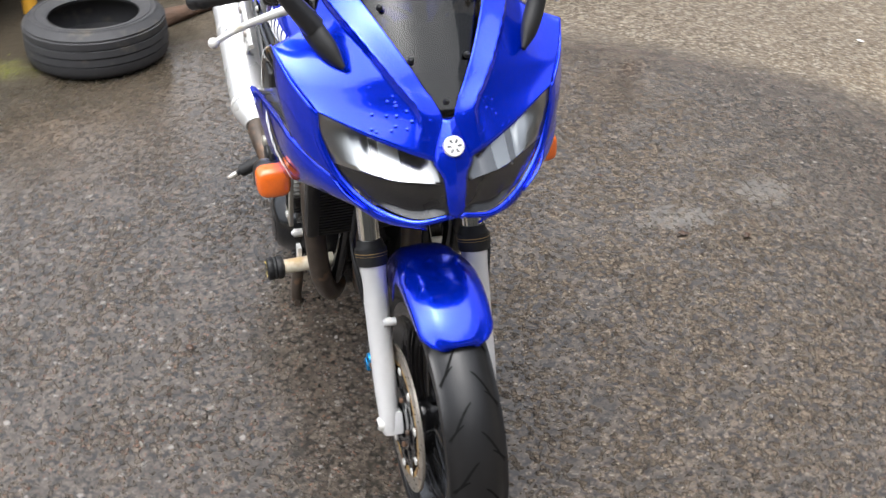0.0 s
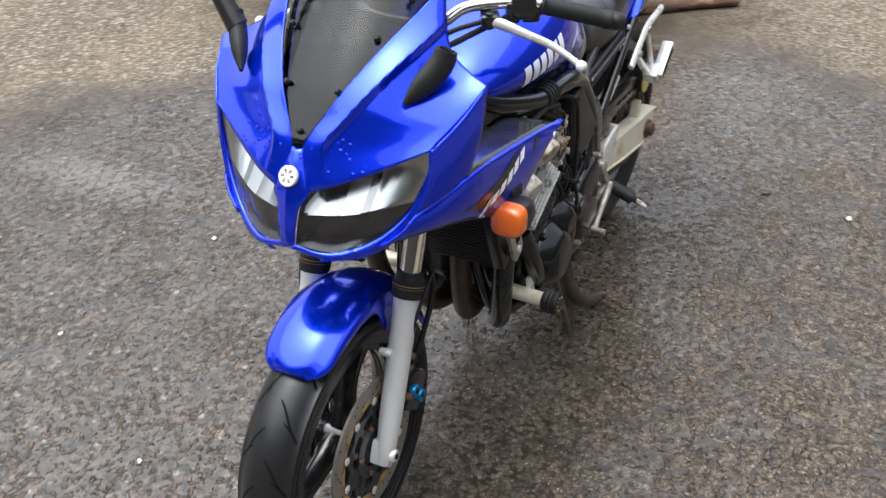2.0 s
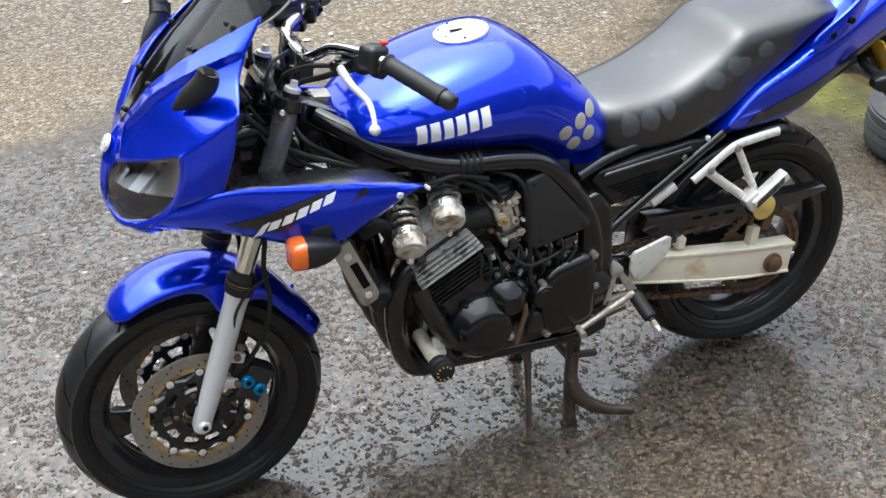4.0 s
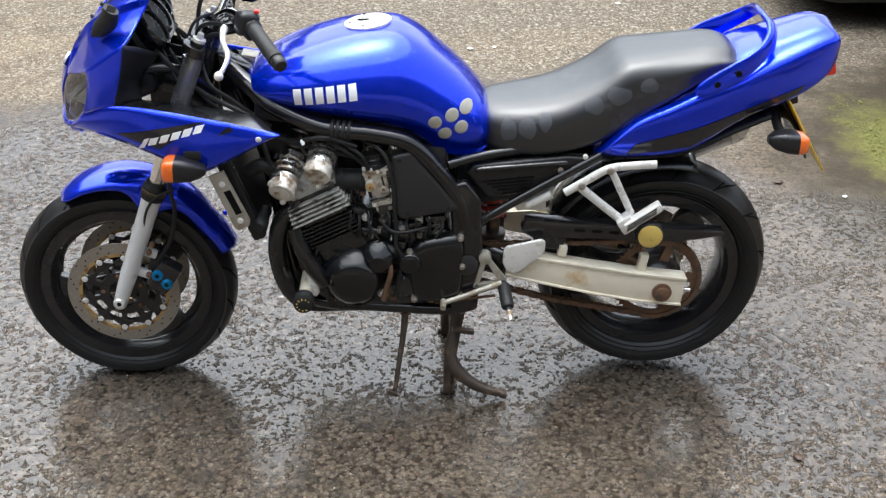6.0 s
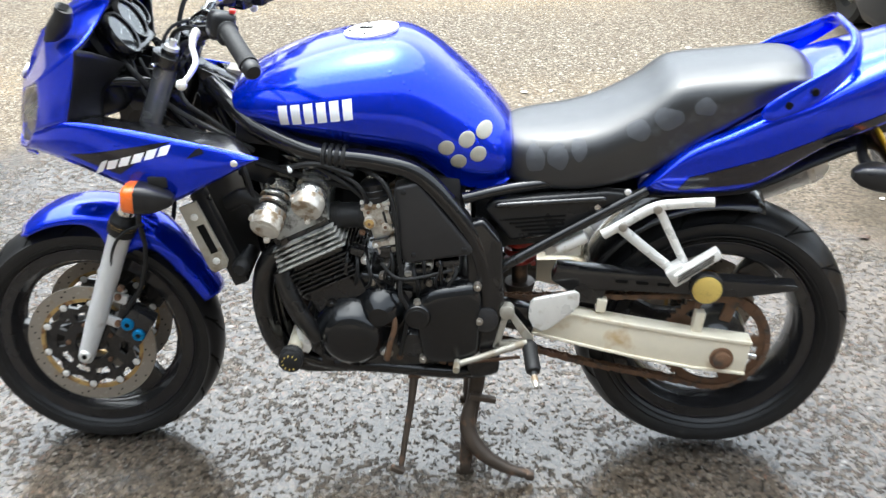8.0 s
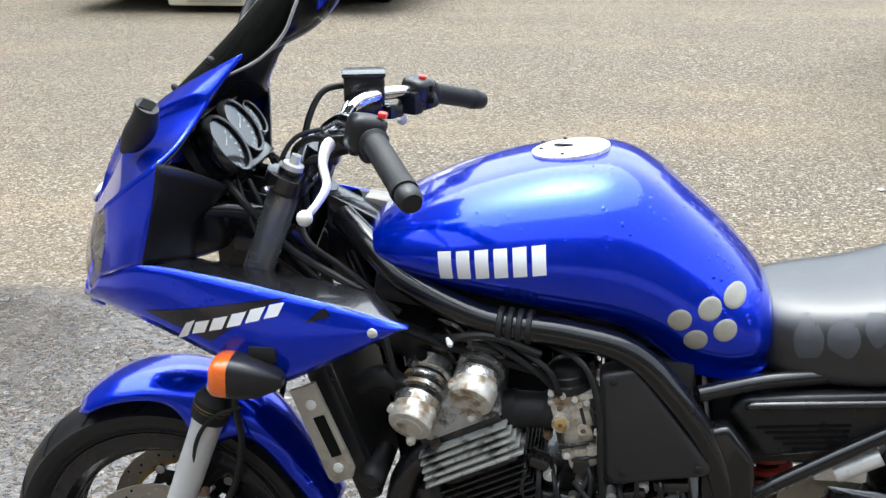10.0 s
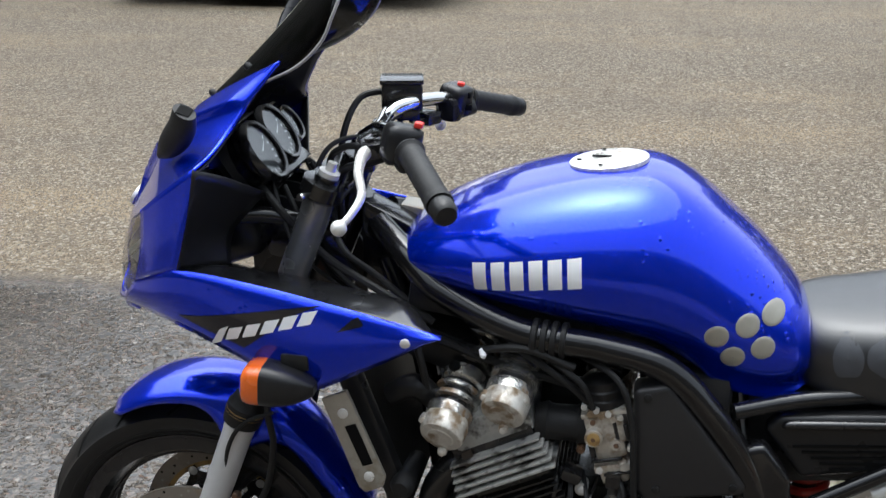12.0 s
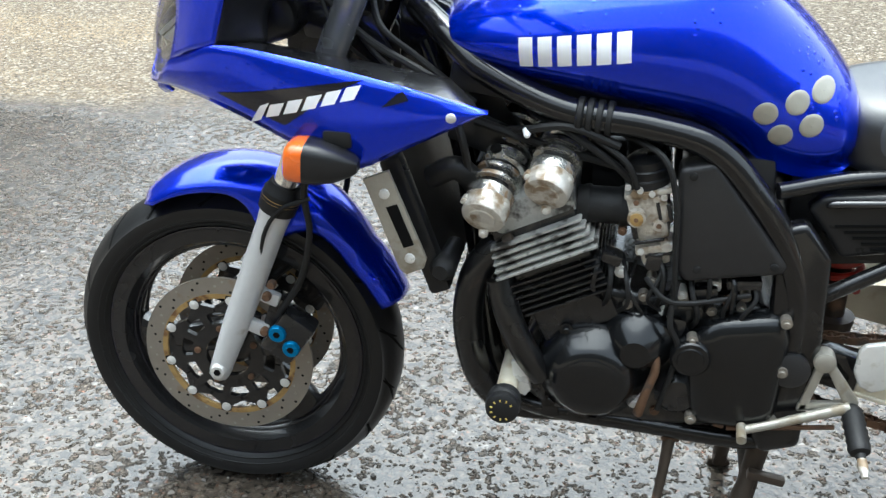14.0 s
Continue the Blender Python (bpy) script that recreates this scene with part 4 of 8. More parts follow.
for x, y, z in ((-0.030, 0, 0.982), (0.018, -0.049, 1.040), (0.018, 0.049, 1.040), (0.098, -0.082, 1.106), (0.098, 0.082, 1.106), (0.165, -0.112, 1.152), (0.165, 0.112, 1.152)):
    bm = bmesh.new()
    d = V(-0.72, 0, 0.69)
    turned(bm, V(x, y, z) - d * 0.002, V(x, y, z) + d * 0.007, [(0, 0.0055), (0.6, 0.0055), (1, 0.0025)], 12)
    part("screen_screw", bm, RUBBER, fairing)

# mirror stalks: a bare stub on this side, a whole mirror on the other
for s in (-1, 1):
    mirror = group("mirror_arm", fairing, "black mirror arm stub with its head missing" if s < 0 else "black mirror arm with its oval head")
    bm = bmesh.new()
    tube(bm, [(0.040, s * 0.158, 1.030), (0.066, s * 0.176, 1.052), (0.094, s * 0.196, 1.080), (0.104, s * 0.205, 1.106)], [0.005, 0.020, 0.0235, 0.0200], 16, 20, 0.70)
    part("boot", bm, RUBBER, mirror, "black rubber mirror boot")
    bm = bmesh.new()
    rod(bm, (0.1030, s * 0.2040, 1.1035), (0.1048, s * 0.2058, 1.1078), 0.0135, n=4)
    part("socket", bm, GROOVE, mirror)
    if s > 0:
        bm = bmesh.new()
        tube(bm, [(0.092, 0.194, 1.085), (0.100, 0.225, 1.125), (0.105, 0.255, 1.165), (0.120, 0.280, 1.205)], [0.020, 0.017, 0.013, 0.011], 14, 24)
        part("stalk", bm, PLASTIC, mirror)
        bm = bmesh.new()
        rings = []
        for i in range(9):
            a = math.pi * i / 8
            k = math.sin(a)
            rings.append([(0.150 - 0.030 * math.cos(a), 0.315 + (0.062 * k + 0.002) * math.cos(t), 1.252 + (0.040 * k + 0.002) * math.sin(t)) for t in (2 * math.pi * q / 24 for q in range(24))])
        ring_loft(bm, rings[:6])
        part("head", bm, PLASTIC, mirror)
        bm = bmesh.new()
        bm.faces.new([bm.verts.new((0.163, 0.315 + 0.054 * math.cos(t), 1.252 + 0.034 * math.sin(t))) for t in (2 * math.pi * q / 24 for q in range(24))])
        part("mirror_glass", bm, CHROME, mirror, "", 0)

# black inner panels of the cockpit
def flip(pts, s):
    return [(x, -s * y, z) for x, y, z in pts]


brow = coons(LAMP_TOP, [LAMP_TOP[-1], (0.080, -0.240, 1.003), SHOULDER], COCKPIT, [LAMP_IN[-1]] + SCREEN_EDGE, 22, 26, 0.004, (-0.6, -0.2, 0.7))
for s in (-1, 1):
    bm = bmesh.new()
    grid_loft(bm, coons(flip([NOTCH, (0.106, -0.20, 0.880), (0.132, -0.150, 0.868)], s), flip([(0.132, -0.150, 0.868), (0.134, -0.132, 0.915), (0.178, -0.108, 0.968)], s), flip([SHOULDER, (0.152, -0.20, 1.015), (0.178, -0.108, 0.968)], s), flip([NOTCH, (0.116, -0.258, 0.968), SHOULDER], s), 12, 12, 0.026, (-0.5, s * 0.8, 0)))
    thick(part("cockpit_panel", bm, COCKPIT_PLASTIC, fairing, "black cockpit side panel"), 0.003, 0)
    bm = bmesh.new()
    grid_loft(bm, [[(x + 0.005, -s * y - s * 0.004, z - 0.006) for x, y, z in r[2:]] for r in brow[9:26]])
    thick(part("inner_liner", bm, PLASTIC, fairing, "black liner inside the cowl"), 0.003, 0)
    bm = bmesh.new()
    grid_loft(bm, coons(flip([(0.093, -0.239, 0.888), (0.20, -0.244, 0.872), (0.455, -0.252, 0.822)], s), flip([(0.455, -0.252, 0.822), (0.43, -0.215, 0.832), (0.40, -0.175, 0.84)], s), flip([(0.10, -0.12, 0.862), (0.22, -0.135, 0.852), (0.40, -0.175, 0.84)], s), flip([(0.093, -0.239, 0.888), (0.09, -0.18, 0.882), (0.10, -0.12, 0.862)], s), 14, 6))
    thick(part("inner_panel", bm, PLASTIC_WET, fairing, "wet black inner fairing panel"), 0.003)
# ---- front end ----
from mathutils.bvhtree import BVHTree

fork = group("front_fork", bike)
RAKE = V(0.386, 0, 1.0).normalized()
FOOT = V(-0.004, 0, 0.280)


def on_fork(z, y, dx=0.0):
    """A point of the fork leg's axis at the height z."""
    k = (z - FOOT.z) / RAKE.z
    return V(FOOT.x + RAKE.x * k + dx, y, z)


for s in (-1, 1):
    y = s * 0.103
    leg = group("fork_leg", fork)
    bm = bmesh.new()
    turned(bm, on_fork(0.262, y), on_fork(0.588, y), [(0, 0.013), (0.03, 0.018), (0.12, 0.0195), (0.3, 0.0225), (0.92, 0.0245), (0.97, 0.026), (1, 0.026)], 28)
    box(bm, on_fork(0.285, y - s * 0.008), (0.034, 0.036, 0.050), (0, 21, 0), 0.008)
    part("lower_leg", bm, FORK, leg, "silver painted fork slider")
    for z in (0.365, 0.425):
        bm = bmesh.new()
        box(bm, on_fork(z, y - s * 0.004, 0.036), (0.040, 0.014, 0.024), (0, 21, 0), 0.005)
        part("caliper_lug", bm, FORK, leg)
    bm = bmesh.new()
    rod(bm, on_fork(0.487, y - s * 0.004, -0.022), on_fork(0.487, y - s * 0.030, -0.022), 0.008, n=14)
    part("mudguard_boss", bm, FORK, leg)
    bm = bmesh.new()
    turned(bm, on_fork(0.284, y), V(on_fork(0.284, y).x, y + s * 0.024, 0.284), [(0, 0.014), (0.85, 0.014), (1, 0.011)], 16)
    part("axle_cap", bm, BRIGHT, leg, "bright axle cap")
    bm = bmesh.new()
    p = V(on_fork(0.284, y).x, y + s * 0.0243, 0.284)
    turned(bm, p, p + V(0, s * 0.0012, 0), [(0, 0.0065), (1, 0.0065)], 6)
    part("axle_socket", bm, GROOVE, leg)
    bm = bmesh.new()
    turned(bm, on_fork(0.586, y), on_fork(0.632, y), [(0, 0.030), (0.45, 0.032), (0.68, 0.031), (0.75, 0.0275), (1, 0.0245)], 24)
    part("dust_seal", bm, RUBBER, leg, "black fork seal sleeve")
    bm = bmesh.new()
    turned(bm, on_fork(0.604, y), on_fork(0.610, y), [(0, 0.0318), (1, 0.0318)], 24)
    part("seal_ring", bm, GOLD_RUST, leg, "tarnished gold seal ring")
    bm = bmesh.new()
    rod(bm, on_fork(0.612, y), on_fork(0.760, y), 0.0205, n=24)
    part("stanchion", bm, CHROME, leg, "chromed fork tube")
    bm = bmesh.new()
    turned(bm, on_fork(0.755, y), on_fork(0.962, y), [(0, 0.0225), (0.02, 0.0235), (0.95, 0.0235), (1, 0.0225)], 24)
    part("upper_tube", bm, UPPER_FORK, leg, "grey upper fork tube")
    bm = bmesh.new()
    turned(bm, on_fork(0.960, y), on_fork(0.996, y), [(0, 0.024), (0.2, 0.034), (0.75, 0.034), (0.8, 0.019), (1, 0.019)], 24)
    box(bm, on_fork(0.974, y * 0.62), (0.052, 0.070, 0.022), (0, 21, 0), 0.006)
    part("yoke_clamp", bm, FRAME, leg, "black top yoke clamp")
    bm = bmesh.new()
    turned(bm, on_fork(0.994, y), on_fork(1.016, y), [(0, 0.016), (0.4, 0.016), (0.45, 0.008), (1, 0.007)], 16)
    part("fork_cap", bm, BRIGHT, leg, "bright preload adjuster")
    bm = bmesh.new()
    bolt(bm, on_fork(0.972, y + s * 0.03, -0.02), (-0.4, s, 0.1), 0.006, 0.010)
    part("clamp_bolt", bm, CHROME, leg)
    # caliper behind the leg
    cal = group("brake_caliper", fork)
    bm = bmesh.new()
    box(bm, (0.118, s * 0.090, 0.352), (0.085, 0.046, 0.062), (0, -55, 0), 0.010)
    box(bm, (0.098, s * 0.084, 0.392), (0.030, 0.030, 0.060), (0, 20, 0), 0.006)
    part("caliper_body", bm, ENGINE, cal, "grimy black caliper body")
    for dx, dz in ((0.104, 0.364), (0.126, 0.337)):
        bm = bmesh.new()
        p = V(dx, s * 0.110, dz)
        turned(bm, p, p + V(0, s * 0.010, 0), [(0, 0.0150), (0.7, 0.0150), (1, 0.0128)], 24)
        part("piston_cap", bm, BLUE_BOLT, cal, "blue anodised piston cap")
        bm = bmesh.new()
        turned(bm, p + V(0, s * 0.010, 0), p + V(0, s * 0.0105, 0), [(0, 0.0062), (1, 0.0062)], 6)
        part("cap_socket", bm, GROOVE, cal)
    for px, pz in ((0.082, 0.365), (0.090, 0.432), (0.100, 0.455)):
        bm = bmesh.new()
        bolt(bm, (px, s * 0.108, pz), (0, s, 0), 0.0075, 0.012)
        part("caliper_bolt", bm, RUST, cal)
    bm = bmesh.new()
    tube(bm, [(0.105, s * 0.10, 0.395), (0.150, s * 0.112, 0.47), (0.172, s * 0.125, 0.56), (0.168, s * 0.125, 0.64), (0.20, s * 0.09, 0.76)], 0.0055, 10, 40)
    part("brake_hose", bm, RUBBER, cal, "black brake hose")
    bm = bmesh.new()
    tube(bm, [(0.085, s * 0.118, 0.475), (0.098, s * 0.128, 0.55), (0.130, s * 0.136, 0.60), (0.176, s * 0.130, 0.62)], 0.0035, 8, 24)
    part("hose_clip", bm, RUBBER, cal)
bm = bmesh.new()
rod(bm, (-0.002, -0.112, 0.288), (-0.002, 0.112, 0.288), 0.011, n=16)
part("front_axle", bm, CHROME, fork)
for z in (0.770, 0.974):
    bm = bmesh.new()
    box(bm, on_fork(z, 0), (0.060, 0.215, 0.026), (0, 21, 0), 0.008)
    part("yoke", bm, FRAME, fork, "black fork yoke")
bm = bmesh.new()
rod(bm, on_fork(0.760, 0, 0.02), on_fork(1.000, 0, 0.02), 0.026, n=20)
part("steering_stem", bm, FRAME, fork)

# mudguard: an arched shell with side skirts
mudguard = group("front_mudguard", bike)
bm = bmesh.new()
rows = []
for i in range(49):
    u = i / 48
    a = radians(118.5 - 97.5 * u)
    R = 0.304 + 0.036 * math.sin(math.pi * min(1, u * 1.25)) ** 0.8 * (1 - 0.25 * u) + 0.020 * u
    w = 0.060 + 0.020 * math.sin(math.pi * min(1, 0.12 + u * 1.1)) - 0.010 * u
    w *= 0.50 + 0.50 * min(1.0, u / 0.07) ** 0.5
    skirt = 0.010 * min(1.0, u / 0.06) + 0.064 * math.exp(-((u - 0.50) / 0.085) ** 2) + 0.012 * math.sin(math.pi * u) ** 0.7 + 0.018 * u
    row = []
    for k in range(17):
        t = -1 + 2 * k / 16
        y = w * math.copysign(abs(math.sin(t * math.pi / 2)) ** 0.85, t)
        drop = max(0.0, abs(t) - 0.35) / 0.65
        r = R - 0.010 * (abs(t) / 0.5) ** 2 * (abs(t) < 0.5) - (0.010 if abs(t) >= 0.5 else 0) - skirt * drop ** 1.7
        if u < 0.08:
            r -= 0.0
        row.append((FA.x + r * math.cos(a), y, FA.z + r * math.sin(a)))
    rows.append(row)
grid_loft(bm, rows)
thick(part("mudguard_shell", bm, BLUE, mudguard, "wet metallic blue front mudguard", 60), 0.003)
for s in (-1, 1):
    bm = bmesh.new()
    bolt(bm, (0.055, s * 0.082, 0.487), (0, s, 0), 0.009, 0.014)
    part("mudguard_bolt", bm, BRIGHT, mudguard)
    bm = bmesh.new()
    bolt(bm, (0.262, s * 0.066, 0.452), (0.3, s, 0.1), 0.007, 0.005)
    part("mudguard_rivet", bm, BLUE, mudguard)

# ---- handlebar ----
bars = group("handlebar", bike)
DROP = 0.028
bm = bmesh.new()
tube(bm, [(0.425, -0.245, 1.070), (0.398, -0.200, 1.078), (0.355, -0.120, 1.072), (0.322, -0.085, 1.050), (0.318, -0.040, 1.040), (0.318, 0.040, 1.040), (0.322, 0.085, 1.050), (0.355, 0.120, 1.060), (0.398, 0.200, 1.078 - DROP), (0.425, 0.245, 1.070 - DROP)], 0.0112, 14, 90)
part("bar_tube", bm, CHROME, bars, "chromed handlebar")
for s in (-1, 1):
    bm = bmesh.new()
    box(bm, (0.316, s * 0.045, 1.018), (0.034, 0.030, 0.055), (0, 10, 0), 0.006)
    part("riser", bm, ENGINE, bars)
    dz0 = DROP if s > 0 else 0.0
    a, b = V(0.420, s * 0.232, 1.071 - dz0), V(0.482, s * 0.346, 1.036 - dz0)
    bm = bmesh.new()
    turned(bm, a, b, [(0, 0.019), (0.03, 0.0205), (0.06, 0.0175)] + [(0.08 + 0.82 * k / 12, 0.0162 + 0.0012 * (k % 2)) for k in range(13)] + [(0.93, 0.0185), (1, 0.018)], 20)
    part("grip", bm, RUBBER, bars, "black ribbed rubber grip")
    bm = bmesh.new()
    turned(bm, b, b + (b - a).normalized() * 0.026, [(0, 0.0150), (0.15, 0.0165), (0.8, 0.0165), (1, 0.013)], 20)
    part("bar_end", bm, PLASTIC, bars)
    pod = group("switch_pod", bars)
    bm = bmesh.new()
    box(bm, (0.404, s * 0.207, 1.074 - dz0), (0.050, 0.046, 0.054), (0, 12, -s * 28), 0.017, 4)
    box(bm, (0.415, s * 0.216, 1.058 - dz0), (0.040, 0.034, 0.030), (0, -20, -s * 28), 0.010, 3)
    box(bm, (0.396, s * 0.190, 1.062 - dz0), (0.040, 0.026, 0.040), (0, 0, -s * 28), 0.008)
    part("pod_body", bm, PLASTIC, pod, "black switch pod")
    bm = bmesh.new()
    box(bm, (0.414 if s > 0 else 0.428, s * 0.205, 1.100 - dz0), (0.012, 0.014, 0.008), (0, 10, 0), 0.003)
    part("switch", bm, RED_SWITCH, pod, "small red switch")
    for k, (dx, dz) in enumerate(((0.022, 0.010), (0.024, -0.010))):
        bm = bmesh.new()
        box(bm, (0.404 + dx, s * 0.200, 1.074 - dz0 + dz), (0.012, 0.014, 0.010), (0, 0, 0), 0.002)
        part("button", bm, GROOVE, pod)
    lev = group("clutch_lever" if s < 0 else "brake_lever", bars)
    bm = bmesh.new()
    tube(bm, [(0.352, s * 0.168, 1.052 - dz0), (0.348, s * 0.195, 1.052 - dz0), (0.352, s * 0.235, 1.040 - dz0), (0.366, s * 0.275, 1.022 - dz0), (0.362, s * 0.312, 1.008 - dz0), (0.354, s * 0.338, 0.999 - dz0)], [0.010, 0.0105, 0.0085, 0.0075, 0.0062, 0.0060], 12, 40, 0.75)
    bmesh.ops.create_uvsphere(bm, u_segments=14, v_segments=10, radius=0.0105, matrix=Matrix.Translation((0.353, s * 0.341, 0.998 - dz0)))
    part("lever_blade", bm, BRIGHT, lev, "bright alloy lever with a ball end")
    bm = bmesh.new()
    box(bm, (0.362, s * 0.160, 1.054 - dz0), (0.046, 0.034, 0.022), (0, 0, -s * 30), 0.005)
    rod(bm, (0.350, s * 0.165, 1.040 - dz0), (0.350, s * 0.165, 1.070 - dz0), 0.007, n=12)
    part("perch", bm, ENGINE, lev, "black lever perch")
res = group("brake_reservoir", bars)
bm = bmesh.new()
box(bm, (0.330, 0.135, 1.068), (0.066, 0.058, 0.042), (0, 0, 12), 0.006)
box(bm, (0.338, 0.138, 1.040), (0.040, 0.040, 0.026), (0, 0, 12), 0.005)
part("reservoir_body", bm, PLASTIC_WET, res, "black fluid reservoir")
bm = bmesh.new()
box(bm, (0.330, 0.135, 1.092), (0.070, 0.062, 0.008), (0, 0, 12), 0.003)
part("reservoir_cap", bm, PLASTIC_WET, res)
for pts, r in (([(0.300, 0.150, 1.070), (0.262, 0.120, 1.060), (0.242, 0.085, 1.00), (0.245, 0.07, 0.91)], 0.0055),
               ([(0.352, -0.150, 1.050), (0.300, -0.105, 1.040), (0.262, -0.060, 1.000), (0.262, -0.03, 0.90)], 0.0050),
               ([(0.380, 0.190, 1.052), (0.320, 0.10, 1.035), (0.290, 0.02, 1.010), (0.30, -0.02, 0.92)], 0.0050),
               ([(0.390, -0.185, 1.052), (0.330, -0.120, 1.020), (0.285, -0.075, 0.99), (0.275, -0.05, 0.90)], 0.0060),
               ([(0.310, 0.02, 1.03), (0.255, -0.02, 1.02), (0.235, -0.05, 0.97), (0.25, -0.07, 0.90)], 0.0040),
               ([(0.328, 0.145, 1.050), (0.325, 0.140, 1.02), (0.318, 0.12, 0.985)], 0.0045)):
    bm = bmesh.new()
    tube(bm, pts, r, 8, 30)
    part("control_cable", bm, RUBBER, bars, "black control cable")

# ---- instruments ----
dash = group("instrument_cluster", bike)
DN = V(0.82, 0, 0.57).normalized()
bm = bmesh.new()
rings = []
for k, (d, wy, wz) in enumerate(((-0.055, 0.06, 0.03), (-0.03, 0.105, 0.048), (0.0, 0.125, 0.056), (0.012, 0.120, 0.052))):
    c = V(0.128, 0.0, 1.002) + DN * d
    up = V(-0.57, 0, 0.82)
    rings.append([c + V(0, 1, 0) * wy * math.copysign(abs(math.cos(t)) ** 0.6, math.cos(t)) + up * wz * math.copysign(abs(math.sin(t)) ** 0.7, math.sin(t)) for t in (2 * math.pi * q / 32 for q in range(32))])
ring_loft(bm, rings)
part("cluster_body", bm, PLASTIC, dash, "black instrument housing")
for (y, r, dd) in ((-0.075, 0.042, 0.0), (0.022, 0.042, 0.0), (0.092, 0.027, -0.004)):
    gauge = group("gauge", dash)
    c = V(0.165, y, 1.020 + (0.004 if y > 0 else 0)) + DN * (dd - 0.018) + V(-0.010 if y > 0 else 0, 0, 0)
    bm = bmesh.new()
    turned(bm, c - DN * 0.055, c + DN * 0.016, [(0, r * 0.7), (0.2, r * 0.98), (0.72, r * 1.10), (0.95, r * 1.16), (1, r * 1.06)], 36)
    part("gauge_cup", bm, PLASTIC_WET, gauge)
    bm = bmesh.new()
    u, w = basis(DN)
    ring_loft(bm, [[c + DN * h + (u * math.cos(a) + w * math.sin(a)) * r * k for a in (2 * math.pi * q / 36 for q in range(36))] for h, k in ((0.004, 1.16), (0.022, 1.20), (0.027, 1.12), (0.026, 1.03), (0.017, 0.99))], False)
    thick(part("bezel", bm, PLASTIC_WET, gauge, "glossy black gauge bezel"), 0.0015, 0)
    bm = bmesh.new()
    turned(bm, c + DN * 0.0165, c + DN * 0.0175, [(0, r), (1, r)], 32)
    part("dial", bm, DIAL, gauge, "dark dial with pale marks")
    bm = bmesh.new()
    u, w = basis(DN)
    for q in range(13):
        a = radians(-30 + 240 * q / 12)
        e = u * math.cos(a) + w * math.sin(a)
        f = DN.cross(e)
        for sgn in (1,):
            p0, p1 = c + DN * 0.0182 + e * r * 0.74, c + DN * 0.0182 + e * r * 0.90
            bm.faces.new([bm.verts.new(p) for p in (p0 - f * 0.0012, p0 + f * 0.0012, p1 + f * 0.0012, p1 - f * 0.0012)])
    e = u * math.cos(3.6) + w * math.sin(3.6)
    f = DN.cross(e)
    bm.faces.new([bm.verts.new(p) for p in (c + DN * 0.019 - f * 0.0014, c + DN * 0.019 + f * 0.0014, c + DN * 0.019 + e * r * 0.8)])
    part("dial_mark", bm, WHITE_DECAL, gauge, "", 0)
    bm = bmesh.new()
    turned(bm, c + DN * 0.021, c + DN * 0.0225, [(0, r * 0.99), (1, r * 0.96)], 32)
    g = part("dial_glass", bm, DIAL_GLASS, gauge)
    g.visible_shadow = False
bm = bmesh.new()
box(bm, (0.176, 0.010, 0.975), (0.022, 0.150, 0.024), (0, -55, 0), 0.005)
part("warning_strip", bm, PLASTIC_WET, dash)
bm = bmesh.new()
grid_loft(bm, [[(0.030 + 0.095 * v, y, 1.012 + 0.050 * v - 0.5 * y * y) for y in [(-0.11 + 0.22 * k / 16) for k in range(17)]] for v in (0, 0.25, 0.5, 0.75, 1)])
thick(part("dash_cowl", bm, PLASTIC, dash, "black dash shelf under the screen"), 0.004)
bm = bmesh.new()
tube(bm, [(0.10, -0.12, 0.93), (0.18, -0.10, 0.93), (0.26, -0.06, 0.90)], 0.013, 12, 20)
tube(bm, [(0.10, 0.12, 0.93), (0.18, 0.10, 0.93), (0.26, 0.06, 0.90)], 0.013, 12, 20)
tube(bm, [(0.06, -0.14, 0.88), (0.14, -0.10, 0.965), (0.15, 0.0, 0.97), (0.14, 0.10, 0.965), (0.06, 0.14, 0.88)], 0.012, 12, 40)
part("fairing_stay", bm, FRAME, bike, "black tubular fairing stay")
# filler box, added to darken the open gap behind the headlamps
bm = bmesh.new()
box(bm, (0.105, 0, 0.905), (0.100, 0.200, 0.120), (0, -20, 0), 0.035, 4)
part("lamp_filler", bm, PLASTIC, dash, "black filler box added behind the headlamps")
